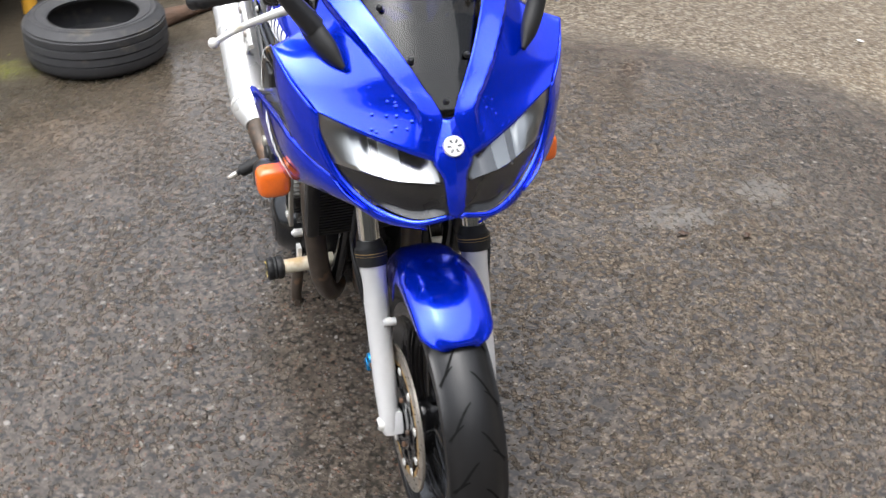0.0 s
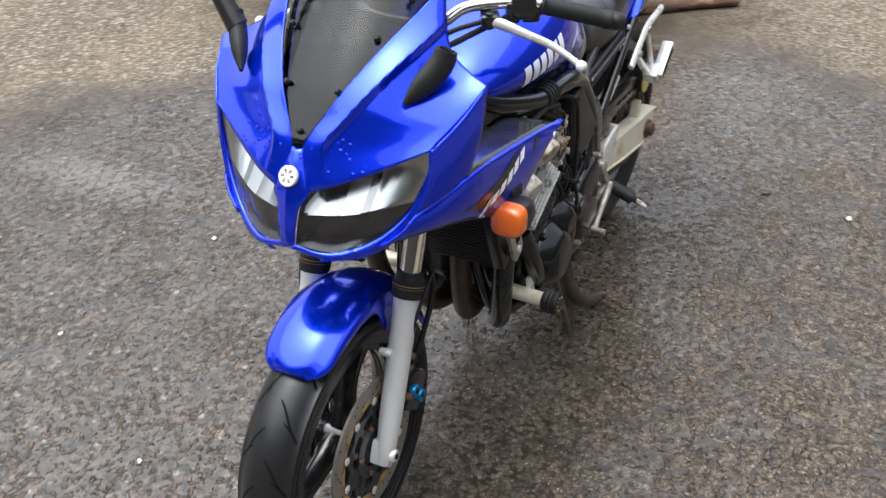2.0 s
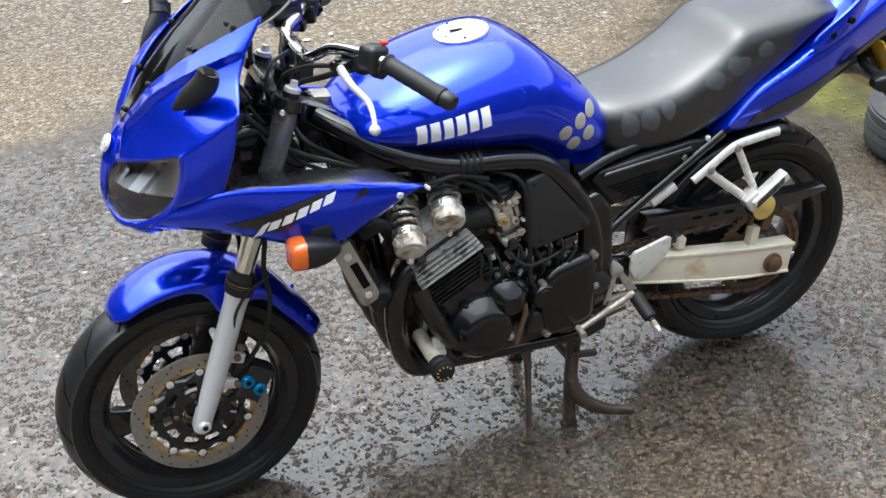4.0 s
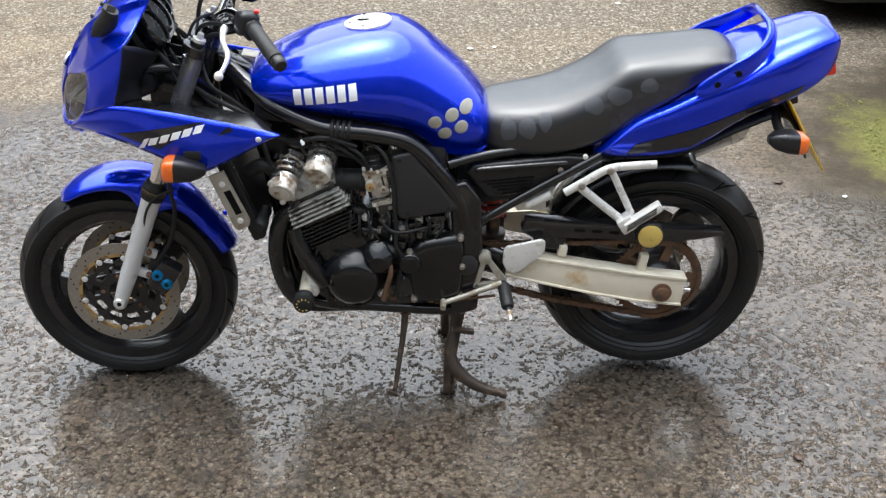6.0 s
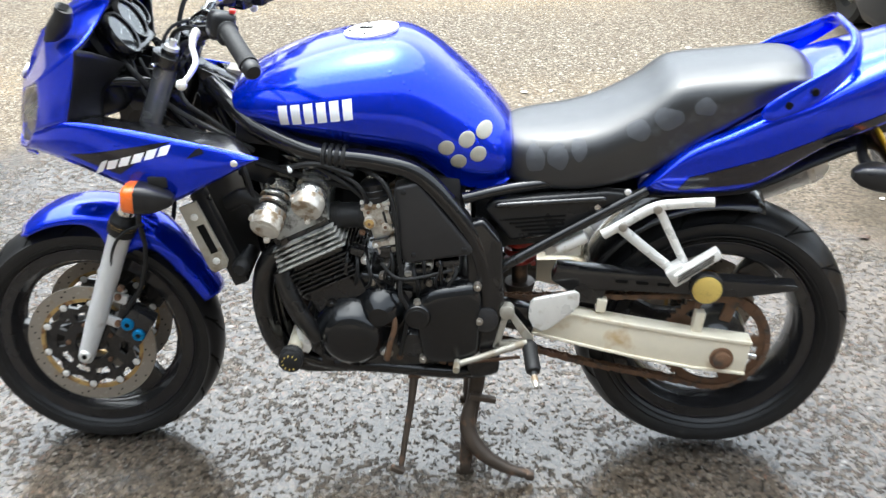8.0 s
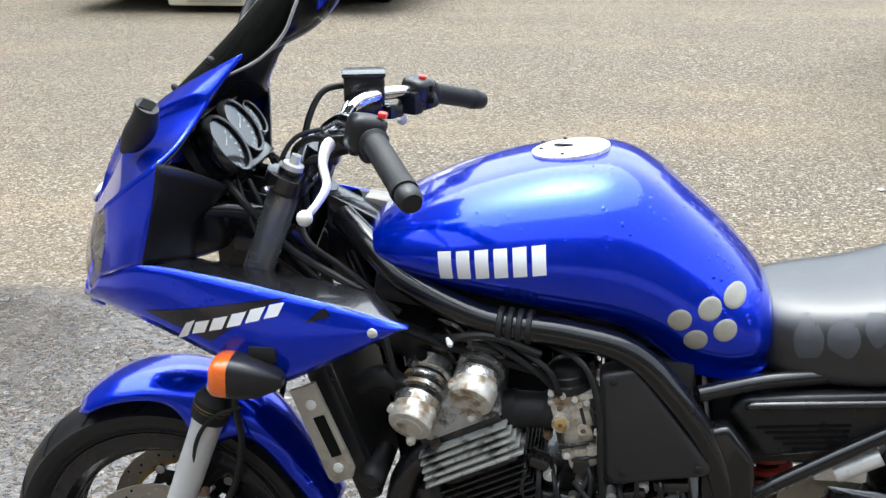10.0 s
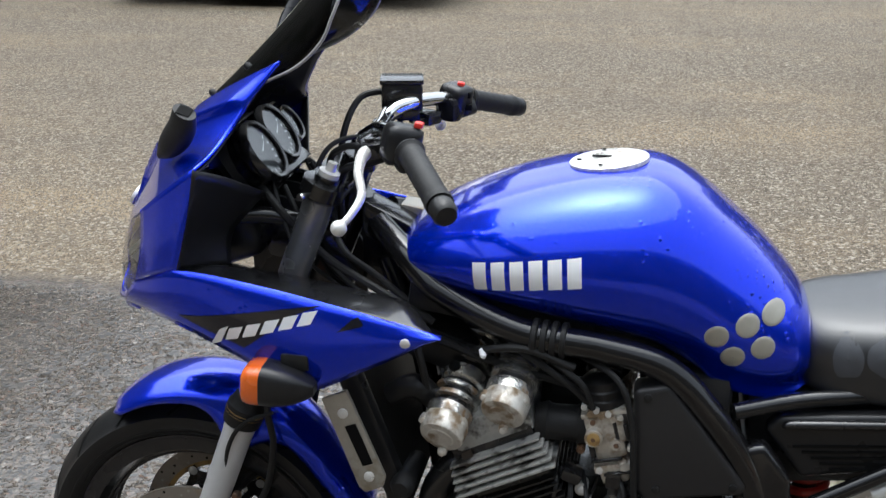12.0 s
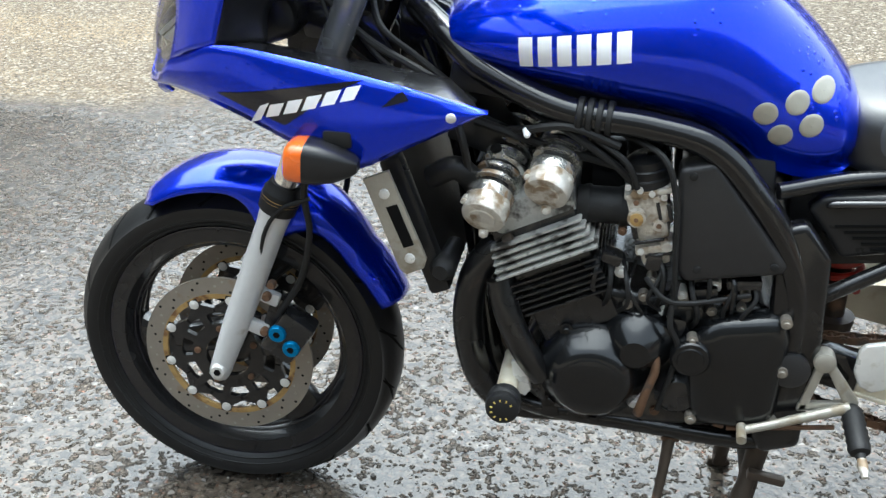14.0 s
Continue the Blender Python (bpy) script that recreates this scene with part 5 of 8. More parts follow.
# wiring and brackets round the headstock, and black filler plates added to darken its gap
for s in (-1, 1):
    bm = bmesh.new()
    plate(bm, [(0.130, 0.770), (0.125, 0.900), (0.160, 0.945), (0.240, 0.930), (0.285, 0.850), (0.290, 0.760), (0.200, 0.745)], s * 0.042, s * 0.034, 0.003)
    part("headstock_filler", bm, PLASTIC, bike, "black filler plate added at the steering head")
    bm = bmesh.new()
    plate(bm, [(0.150, 0.900), (0.215, 0.925), (0.262, 0.905), (0.300, 0.830), (0.285, 0.790), (0.235, 0.800), (0.205, 0.850), (0.165, 0.855)], s * 0.070, s * 0.050, 0.006)
    part("headstock_bracket", bm, PLASTIC_WET, bike, "black bracket behind the headlamps")
    for k, (a, e2, f2, r) in enumerate(((0.0, 0.015, 0.0, 0.0060), (0.028, -0.012, 0.03, 0.0042), (0.052, 0.022, -0.02, 0.0050), (0.015, -0.03, 0.05, 0.0032))):
        bm = bmesh.new()
        tube(bm, [(0.165 + a, s * (0.095 - a), 0.975 - 0.3 * a), (0.205 + a, s * (0.110 - a) + e2 * 0.5, 0.915 + e2), (0.262 + a * 0.5, s * 0.095 + f2 * 0.4, 0.868 - f2), (0.340, s * (0.125 - a * 0.5), 0.822 + e2), (0.430, s * 0.130, 0.790)], r, 8, 36)
        part("wiring_loom", bm, RUBBER, bike, "black wiring and cables")
bm = bmesh.new()
grid_loft(bm, coons([(0.00, -0.16, 0.86), (0.02, -0.08, 0.84), (0.02, 0, 0.84)], [(0.02, 0, 0.84), (0.06, 0, 0.93), (0.10, 0, 1.00)], [(0.09, -0.20, 1.02), (0.10, -0.1, 1.0), (0.10, 0, 1.00)], [(0.00, -0.16, 0.86), (0.04, -0.20, 0.94), (0.09, -0.20, 1.02)], 8, 8))
mirror_y(bm)
thick(part("lamp_back_cover", bm, PLASTIC, dash, "black plastic behind the headlamps"), 0.003)

# ---- indicators ----
for s in (-1, 1):
    ind = group("front_indicator", bike)
    c = V(0.226, s * 0.268, 0.744)
    bm = bmesh.new()
    rings = []
    for d, wy, wz in ((-0.008, 0.033, 0.030), (0.010, 0.034, 0.029), (0.034, 0.030, 0.024), (0.056, 0.018, 0.014), (0.064, 0.010, 0.008)):
        rings.append([(c.x + d + 0.10 * wz * math.sin(t), c.y + wy * math.copysign(abs(math.cos(t)) ** 0.55, math.cos(t)), c.z - 0.10 * max(0.0, d) + wz * math.copysign(abs(math.sin(t)) ** 0.55, math.sin(t))) for t in (2 * math.pi * q / 24 for q in range(24))])
    ring_loft(bm, rings)
    part("indicator_body", bm, PLASTIC, ind)
    bm = bmesh.new()
    rings = []
    for d, k in ((-0.008, 1.0), (-0.024, 0.97), (-0.032, 0.90), (-0.036, 0.74), (-0.0375, 0.35)):
        rings.append([(c.x + d + 0.10 * 0.030 * k * math.sin(t), c.y + 0.033 * k * math.copysign(abs(math.cos(t)) ** 0.55, math.cos(t)), c.z + 0.030 * k * math.copysign(abs(math.sin(t)) ** 0.55, math.sin(t))) for t in (2 * math.pi * q / 24 for q in range(24))])
    ring_loft(bm, rings)
    part("lens", bm, ORANGE, ind, "orange indicator lens")
    bm = bmesh.new()
    tube(bm, [(c.x + 0.02, s * 0.262, 0.748), (c.x + 0.028, s * 0.232, 0.752), (c.x + 0.035, s * 0.190, 0.75)], [0.014, 0.013, 0.015], 14, 14)
    box(bm, (c.x + 0.034, s * 0.254, 0.772), (0.042, 0.022, 0.026), (0, 0, 0), 0.007)
    part("stem", bm, RUBBER, ind, "black rubber indicator stem")

# ---- decals, laid on the painted skin ----
def skin(ob):
    bm = bmesh.new()
    bm.from_mesh(ob.data)
    t = BVHTree.FromBMesh(bm)
    bm.free()
    return t


def decal(name, tree, shapes, material, parent, side=-1, lift=0.0012, label="", cells=6):
    """Lay (x, z) four-cornered shapes on a skin from the side, following its curve."""
    bm = bmesh.new()
    for quad in shapes:
        a, b, c, d = [np.array(q, float) for q in quad]
        rows = []
        for j in range(cells + 1):
            v = j / cells
            row = []
            for i in range(cells + 1):
                u = i / cells
                p = (1 - v) * ((1 - u) * a + u * b) + v * ((1 - u) * d + u * c)
                hit = tree.ray_cast(V(p[0], side * 1.0, p[1]), V(0, -side, 0))
                if hit[0] is None:
                    row = None
                    break
                row.append(hit[0] + hit[1] * (lift if hit[1].y * side > 0 else -lift))
            if row is None:
                rows = None
                break
            rows.append(row)
        if rows:
            grid_loft(bm, rows)
    return part(name, bm, material, parent, label, 60)


def round_decal(name, tree, x, z, r, material, parent, side=-1, lift=0.0015, label=""):
    bm = bmesh.new()
    rings = []
    for rr in (0.02, 0.4, 0.7, 0.92, 1.0):
        ring = []
        for q in range(24):
            a = 2 * math.pi * q / 24
            hit = tree.ray_cast(V(x + r * rr * math.cos(a), side, z + r * rr * math.sin(a)), V(0, -side, 0))
            ring.append(hit[0] + V(0, side, 0) * (lift if rr < 0.95 else lift * 0.4))
        rings.append(ring)
    ring_loft(bm, rings, False)
    return part(name, bm, material, parent, label, 60)


tank_skin, cowl_skin = skin(tank), skin(cowl)
for s in (-1, 1):
    # maker's name as plain white bars
    for k in range(6):
        x0 = 0.4965 + 0.0262 * k
        z0 = 0.860 + 0.0036 * k
        decal("white_bar", tank_skin, [[(x0, z0), (x0 + 0.0190, z0 + 0.003), (x0 + 0.0165, z0 + 0.044), (x0 - 0.0025, z0 + 0.041)]], WHITE_DECAL, bike, s, label="white bar of the tank lettering")
    for x, z in ((0.829, 0.812), (0.870, 0.826), (0.905, 0.838), (0.853, 0.780), (0.893, 0.793)):
        round_decal("round_sticker", tank_skin, x, z, 0.0168, SILVER_DECAL, bike, s, label="round dull silver sticker")
    decal("black_flash", cowl_skin, [[(0.085, 0.822), (0.185, 0.785), (0.262, 0.842), (0.300, 0.858)], [(0.322, 0.822), (0.360, 0.834), (0.352, 0.846), (0.342, 0.840)]], BLACK_GLOSS, fairing, s, 0.0010, "black flash on the side panel", 10)
    for k in range(5):
        x0 = 0.158 + 0.0270 * k
        z0 = 0.795 + 0.0078 * k
        decal("model_bar", cowl_skin, [[(x0, z0), (x0 + 0.020, z0 + 0.005), (x0 + 0.030, z0 + 0.025), (x0 + 0.009, z0 + 0.020)]], WHITE_DECAL, fairing, s, 0.0022, "slanted pale bar of the side lettering", 3)
    if cowl_skin.ray_cast(V(0.418, s, 0.815), V(0, -s, 0))[0]:
        round_decal("panel_screw", cowl_skin, 0.418, 0.815, 0.0072, BRIGHT, fairing, s, 0.0035, "pale grey panel screw")
    decal("model_underline", cowl_skin, [[(0.132, 0.782), (0.150, 0.790), (0.166, 0.818), (0.152, 0.812)]], WHITE_DECAL, fairing, s, 0.0022, "", 4)

# damp oval marks left on the seat's side
seat_skin = skin(seat)
for x, z, rx, rz in ((1.010, 0.775, 0.020, 0.030), (1.055, 0.782, 0.022, 0.026), (1.098, 0.800, 0.016, 0.022), (1.215, 0.842, 0.024, 0.020), (1.275, 0.868, 0.030, 0.022), (1.345, 0.890, 0.022, 0.018)):
    bm = bmesh.new()
    rings = []
    for rr in (0.03, 0.4, 0.75, 1.0):
        ring = []
        for q in range(20):
            a = 2 * math.pi * q / 20
            hit = seat_skin.ray_cast(V(x + rx * rr * math.cos(a), -1.0, z + rz * rr * math.sin(a) * (1 + 0.15 * math.sin(3 * a + x * 40))), V(0, 1, 0))
            ring.append(hit[0] + V(0, -0.0009 if rr < 0.9 else -0.0003, 0))
        rings.append(ring)
    ring_loft(bm, rings, False)
    part("damp_mark", bm, DAMP, bike, "pale damp oval mark on the seat", 60)

# fuel cap
cap = group("fuel_cap", bike)
bm = bmesh.new()
cn = V(-0.12, 0, 1).normalized()
cc = tank_skin.ray_cast(V(0.668, 0.0, 2.0), V(0, 0, -1))[0] + V(0, 0, 0.001)
turned(bm, cc - cn * 0.006, cc + cn * 0.0015, [(0, 0.058), (0.8, 0.058), (1, 0.054)], 40)
part("cap_plate", bm, BRIGHT, cap, "bright flush fuel cap")
bm = bmesh.new()
turned(bm, cc + cn * 0.0015, cc + cn * 0.0030, [(0, 0.036), (1, 0.034)], 32)
part("cap_lid", bm, CAST_ALU, cap)
bm = bmesh.new()
box(bm, cc + cn * 0.0034 + V(-0.01, 0, 0), (0.028, 0.008, 0.0016))
part("cap_lock", bm, GROOVE, cap)
for k in range(7):
    bm = bmesh.new()
    a = 2 * math.pi * k / 7
    p = cc + V(0.047 * math.cos(a), 0.047 * math.sin(a), 0.0018)
    turned(bm, p, p + V(0, 0, 0.0012), [(0, 0.0036), (1, 0.0036)], 8)
    part("cap_screw", bm, GROOVE, cap)

# ---- frame ----
frame_part = group("cradle_frame", bike)
for s in (-1, 1):
    bm = bmesh.new()
    tube(bm, [(0.330, s * 0.040, 0.905), (0.385, s * 0.095, 0.878), (0.445, s * 0.138, 0.842), (0.560, s * 0.172, 0.803), (0.680, s * 0.180, 0.789), (0.765, s * 0.180, 0.764), (0.830, s * 0.178, 0.698), (0.880, s * 0.174, 0.620), (0.906, s * 0.170, 0.530), (0.908, s * 0.168, 0.420), (0.900, s * 0.162, 0.300)], 0.0205, 16, 90)
    part("main_tube", bm, FRAME, frame_part, "glossy black frame tube")
    bm = bmesh.new()
    tube(bm, [(0.340, s * 0.030, 0.850), (0.400, s * 0.060, 0.700), (0.440, s * 0.085, 0.480), (0.470, s * 0.110, 0.340), (0.520, s * 0.135, 0.296), (0.700, s * 0.150, 0.286), (0.860, s * 0.158, 0.280), (0.905, s * 0.160, 0.300)], 0.0165, 14, 80)
    part("cradle_tube", bm, FRAME, frame_part, "black lower cradle tube")
    bm = bmesh.new()
    plate(bm, [(0.866, 0.650), (0.905, 0.662), (0.944, 0.610), (0.950, 0.470), (0.940, 0.290), (0.885, 0.272), (0.868, 0.300), (0.872, 0.480)], s * 0.150, s * 0.186, 0.012, 3)
    part("pivot_plate", bm, FRAME, frame_part, "black swingarm pivot plate")
    bm = bmesh.new()
    turned(bm, (0.910, s * 0.184, 0.430), (0.910, s * 0.197, 0.430), [(0, 0.028), (0.8, 0.028), (1, 0.023)], 24)
    part("pivot_cap", bm, AIR_BOX, frame_part)
    for pts, r in (([(0.860, s * 0.165, 0.700), (0.960, s * 0.135, 0.712), (1.150, s * 0.115, 0.735), (1.400, s * 0.110, 0.800), (1.620, s * 0.095, 0.850)], 0.0120),
                   ([(0.930, s * 0.165, 0.535), (1.080, s * 0.158, 0.625), (1.240, s * 0.150, 0.716)], 0.0115)):
        bm = bmesh.new()
        tube(bm, pts, r, 12, 40)
        part("subframe_tube", bm, FRAME, frame_part)
    for k in range(4):
        bm = bmesh.new()
        p = V(0.583 + 0.0135 * k, s * 0.1745, 0.7985 - 0.0012 * k)
        turned(bm, p - V(0.0052, s * 0.0004, 0), p + V(0.0052, s * 0.0004, -0.0006), [(0, 0.0215), (0.2, 0.0255), (0.8, 0.0255), (1, 0.0215)], 18)
        part("rubber_band", bm, RUBBER, frame_part, "ribbed rubber band on the frame tube")
bm = bmesh.new()
rod(bm, on_fork(0.800, 0, 0.028), on_fork(0.950, 0, 0.028), 0.034, n=24)
plate(bm, [(0.300, 0.940), (0.420, 0.880), (0.400, 0.780), (0.300, 0.800)], -0.030, 0.030, 0.006)
part("headstock", bm, FRAME, frame_part, "black headstock")
bm = bmesh.new()
box(bm, (0.395, 0.0, 0.872), (0.06, 0.09, 0.05), (0, 25, 0), 0.01)
box(bm, (0.372, 0.05, 0.905), (0.05, 0.05, 0.018), (0, 10, 0), 0.004)
part("head_bracket", bm, DULL_ALLOY, frame_part, "dull metal bracket behind the headstock")

# ---- engine ----
engine = group("engine", bike)
UP = V(-0.43, 0, 0.90).normalized()
ALONG = V(0.90, 0, 0.43).normalized()
BASE = V(0.600, 0, 0.470)


def slab(bm, h0, h1, half, wide, shift=0.0, bevel=0.004):
    """A block square to the leaning cylinders between two heights."""
    c = BASE + UP * ((h0 + h1) / 2) + ALONG * shift
    ang = math.degrees(math.atan2(0.43, 0.90))
    return box(bm, c, (2 * half, 2 * wide, h1 - h0), (0, -ang, 0), bevel)


bm = bmesh.new()
plate(bm, [(0.520, 0.330), (0.560, 0.300), (0.720, 0.290), (0.900, 0.300), (0.920, 0.360), (0.915, 0.470), (0.860, 0.520), (0.700, 0.520), (0.640, 0.530), (0.545, 0.480), (0.515, 0.420)], -0.165, 0.165, 0.018, 3)
box(bm, (0.640, 0, 0.285), (0.20, 0.18, 0.06), (0, 0, 0), 0.012)
part("crankcase", bm, ENGINE, engine, "grimy black crankcase")
bm = bmesh.new()
slab(bm, -0.01, 0.115, 0.060, 0.180)
slab(bm, 0.115, 0.205, 0.064, 0.178)
part("cylinder_block", bm, ENGINE, engine, "black cylinder block")
for k in range(6):
    bm = bmesh.new()
    slab(bm, 0.045 + 0.0105 * k, 0.0475 + 0.0105 * k, 0.068, 0.194, 0, 0.0008)
    part("cylinder_fin", bm, ENGINE, engine)
for k in range(5):
    bm = bmesh.new()
    slab(bm, 0.120 + 0.0105 * k, 0.1242 + 0.0105 * k, 0.079 - 0.002 * k, 0.208 - 0.003 * k, 0, 0.0014)
    part("head_fin", bm, FIN_ALU, engine, "worn bare-edged cooling fin")
bm = bmesh.new()
slab(bm, 0.170, 0.222, 0.066, 0.180, 0.004, 0.014)
part("cylinder_head", bm, FIN_ALU, engine, "dull grey cylinder head")
bm = bmesh.new()
slab(bm, 0.215, 0.262, 0.080, 0.110, 0.006, 0.014)
part("cam_cover", bm, ENGINE, engine, "black cam cover")
for (cx, cz) in ((0.456, 0.652), (0.544, 0.696)):
    for s in (-1, 1):
        end = group("camshaft_end", engine)
        bm = bmesh.new()
        root, tip = V(cx + 0.040, s * 0.03, cz + 0.098), V(cx, s * 0.196, cz)
        # black core, so that the gaps between the ribs come out dark
        turned(bm, root, tip, [(0, 0.026), (0.9, 0.029), (1, 0.033)], 24)
        part("cam_barrel", bm, ENGINE, end, "dark cam barrel in the gaps between the ribs")
        for at, long, r in ((0.08, 0.13, 0.0335), (0.27, 0.035, 0.0350), (0.345, 0.035, 0.0352), (0.42, 0.035, 0.0354), (0.49, 0.13, 0.0335), (0.66, 0.045, 0.0356), (0.745, 0.045, 0.0358), (0.83, 0.12, 0.0346)):
            bm = bmesh.new()
            p = root + (tip - root) * at
            turned(bm, p, p + (tip - root) * long, [(0, 0.029), (0.12, r), (0.85, r), (1, 0.029)], 26)
            part("cam_rib", bm, CAM_ALU, end, "rust-flecked bright alloy rib")
        for at in (0.145, 0.555):
            bm = bmesh.new()
            p = root + (tip - root) * at
            rod(bm, p, p + V(-0.012, s * 0.016, 0.0315), 0.0085, n=18)
            part("bolt_recess", bm, GROOVE, end, "dark oval bolt recess")
        bm = bmesh.new()
        turned(bm, (cx + 0.005, s * 0.184, cz + 0.010), (cx - 0.002, s * 0.213, cz - 0.006), [(0, 0.031), (0.2, 0.0335), (0.8, 0.0330), (0.93, 0.0310), (0.97, 0.0270), (0.955, 0.0200), (1, 0.0185)], 28)
        for q in range(3):
            a = 2 * math.pi * q / 3 + 0.5
            box(bm, (cx + 0.032 * math.cos(a), s * 0.199, cz + 0.032 * math.sin(a)), (0.013, 0.014, 0.014), (0, -math.degrees(a), 0), 0.004)
        part("end_cap", bm, PITTED_ALU, end, "pitted alloy end cap")
        for q in range(3):
            a = 2 * math.pi * q / 3 + 0.5
            bm = bmesh.new()
            bolt(bm, (cx + 0.033 * math.cos(a), s * 0.206, cz + 0.033 * math.sin(a)), (0, s, 0), 0.0048, 0.003)
            part("cap_bolt", bm, CAST_ALU, end)
# left generator cover
for s, c in ((-1, V(0.622, 0, 0.392)), (1, V(0.640, 0, 0.395))):
    bm = bmesh.new()
    turned(bm, c + V(0, s * 0.15, 0), c + V(0, s * 0.222, 0), [(0, 0.088), (0.22, 0.088), (0.26, 0.084), (0.44, 0.082), (0.53, 0.079), (0.86, 0.060), (0.94, 0.055), (1, 0.047)], 44)
    turned(bm, c + V(0, s * 0.2215, 0), c + V(0, s * 0.2245, 0), [(0, 0.044), (0.6, 0.044), (1, 0.041)], 36)
    part("generator_cover" if s < 0 else "clutch_cover", bm, COVER, engine, "glossy black round engine cover")
    for q in range(7):
        a = 2 * math.pi * q / 7 + 0.3
        bm = bmesh.new()
        p = c + V(0.082 * math.cos(a), s * 0.188, 0.082 * math.sin(a))
        rod(bm, p - V(0, s * 0.02, 0), p, 0.010, n=12)
        bolt(bm, p, (0, s, 0), 0.0055, 0.005)
        part("cover_bolt", bm, COVER if q % 3 else BRIGHT, engine)
bm = bmesh.new()
plate(bm, [(0.640, 0.470), (0.690, 0.500), (0.735, 0.480), (0.740, 0.440), (0.700, 0.430), (0.660, 0.450)], -0.190, -0.15, 0.006)
turned(bm, (0.688, -0.15, 0.450), (0.684, -0.216, 0.446), [(0, 0.056), (0.40, 0.055), (0.50, 0.052), (0.86, 0.033), (1, 0.022)], 32)
part("starter_cover", bm, COVER, engine, "glossy black starter gear cover")
bm = bmesh.new()
plate(bm, [(0.752, 0.440), (0.772, 0.486), (0.800, 0.506), (0.890, 0.522), (0.905, 0.480), (0.900, 0.345), (0.865, 0.318), (0.775, 0.322)], -0.204, -0.15, 0.026, 3)
part("sprocket_cover", bm, COVER, engine, "black front sprocket cover")
for x, z in ((0.765, 0.470), (0.893, 0.512), (0.893, 0.340), (0.775, 0.334), (0.897, 0.430)):
    bm = bmesh.new()
    rod(bm, (x, -0.185, z), (x, -0.2015, z), 0.0085, n=12)
    bolt(bm, (x, -0.2015, z), (0, -1, 0), 0.0050, 0.004)
    part("cover_bolt", bm, STEEL, engine, "weathered cover bolt")
bm = bmesh.new()
turned(bm, (0.765, -0.15, 0.442), (0.765, -0.212, 0.442), [(0, 0.030), (0.86, 0.030), (0.94, 0.026), (0.95, 0.020), (1, 0.019)], 28)
part("clutch_actuator", bm, COVER, engine)
bm = bmesh.new()
turned(bm, (0.752, -0.15, 0.365), (0.752, -0.19, 0.365), [(0, 0.034), (0.8, 0.034), (1, 0.026)], 20)
part("oil_housing", bm, ENGINE, engine)
bm = bmesh.new()
tube(bm, [(0.712, -0.200, 0.455), (0.716, -0.206, 0.420), (0.706, -0.206, 0.380), (0.696, -0.200, 0.335)], [0.006, 0.0065, 0.0065, 0.008], 10, 20)
part("oil_pipe", bm, RUST, engine, "rusty oil pipe")
for x, z in ((0.700, 0.462), (0.722, 0.458), (0.790, 0.505), (0.832, 0.512), (0.700, 0.330), (0.722, 0.322), (0.812, 0.520), (0.748, 0.520), (0.690, 0.520), (0.905, 0.470)):
    bm = bmesh.new()
    rod(bm, (x, -0.155, z), (x, -0.171, z), 0.0075, n=12)
    bolt(bm, (x, -0.171, z), (0, -1, 0), 0.0048, 0.004)
    part("case_bolt", bm, STEEL if (x * 1000) % 3 < 1.5 else RUST, engine, "weathered case bolt")
# sump bracket and frame lugs
for x in (0.560, 0.600, 0.660):
    bm = bmesh.new()
    plate(bm, [(x - 0.016, 0.330), (x + 0.012, 0.330), (x + 0.016, 0.285), (x - 0.010, 0.285)], -0.160, -0.140, 0.004)
    part("engine_lug", bm, FRAME, engine)
# crash bobbins
for s in (-1, 1):
    bob = group("crash_bobbin", bike)
    bm = bmesh.new()
    rod(bm, (0.498, s * 0.110, 0.362), (0.496, s * 0.228, 0.360), 0.0165, n=20)
    part("bobbin_tube", bm, SWING_ALU, bob, "off-white bobbin tube")
    bm = bmesh.new()
    turned(bm, (0.496, s * 0.224, 0.360), (0.496, s * 0.264, 0.360), [(0, 0.018), (0.1, 0.025), (0.3, 0.0265), (0.4, 0.0245), (0.5, 0.0265), (0.6, 0.0245), (0.72, 0.0265), (0.92, 0.025), (1, 0.020)], 24)
    part("bobbin_end", bm, RUBBER, bob, "ribbed black bobbin end")
    bm = bmesh.new()
    for q in range(9):
        a = 2 * math.pi * q / 11 + 0.6
        box(bm, (0.496 + 0.0165 * math.cos(a), s * 0.2645, 0.360 + 0.0165 * math.sin(a)), (0.0022, 0.001, 0.0036), (0, 90 - math.degrees(a), 0))
    part("bobbin_mark", bm, YELLOW, bob, "tiny yellow marks, unreadable", 0)
    bm = bmesh.new()
    plate(bm, [(0.500, 0.400), (0.522, 0.402), (0.532, 0.352), (0.524, 0.340), (0.508, 0.346)], s * 0.190, s * 0.180, 0.002)
    part("bobbin_bracket", bm, BRIGHT, bob)
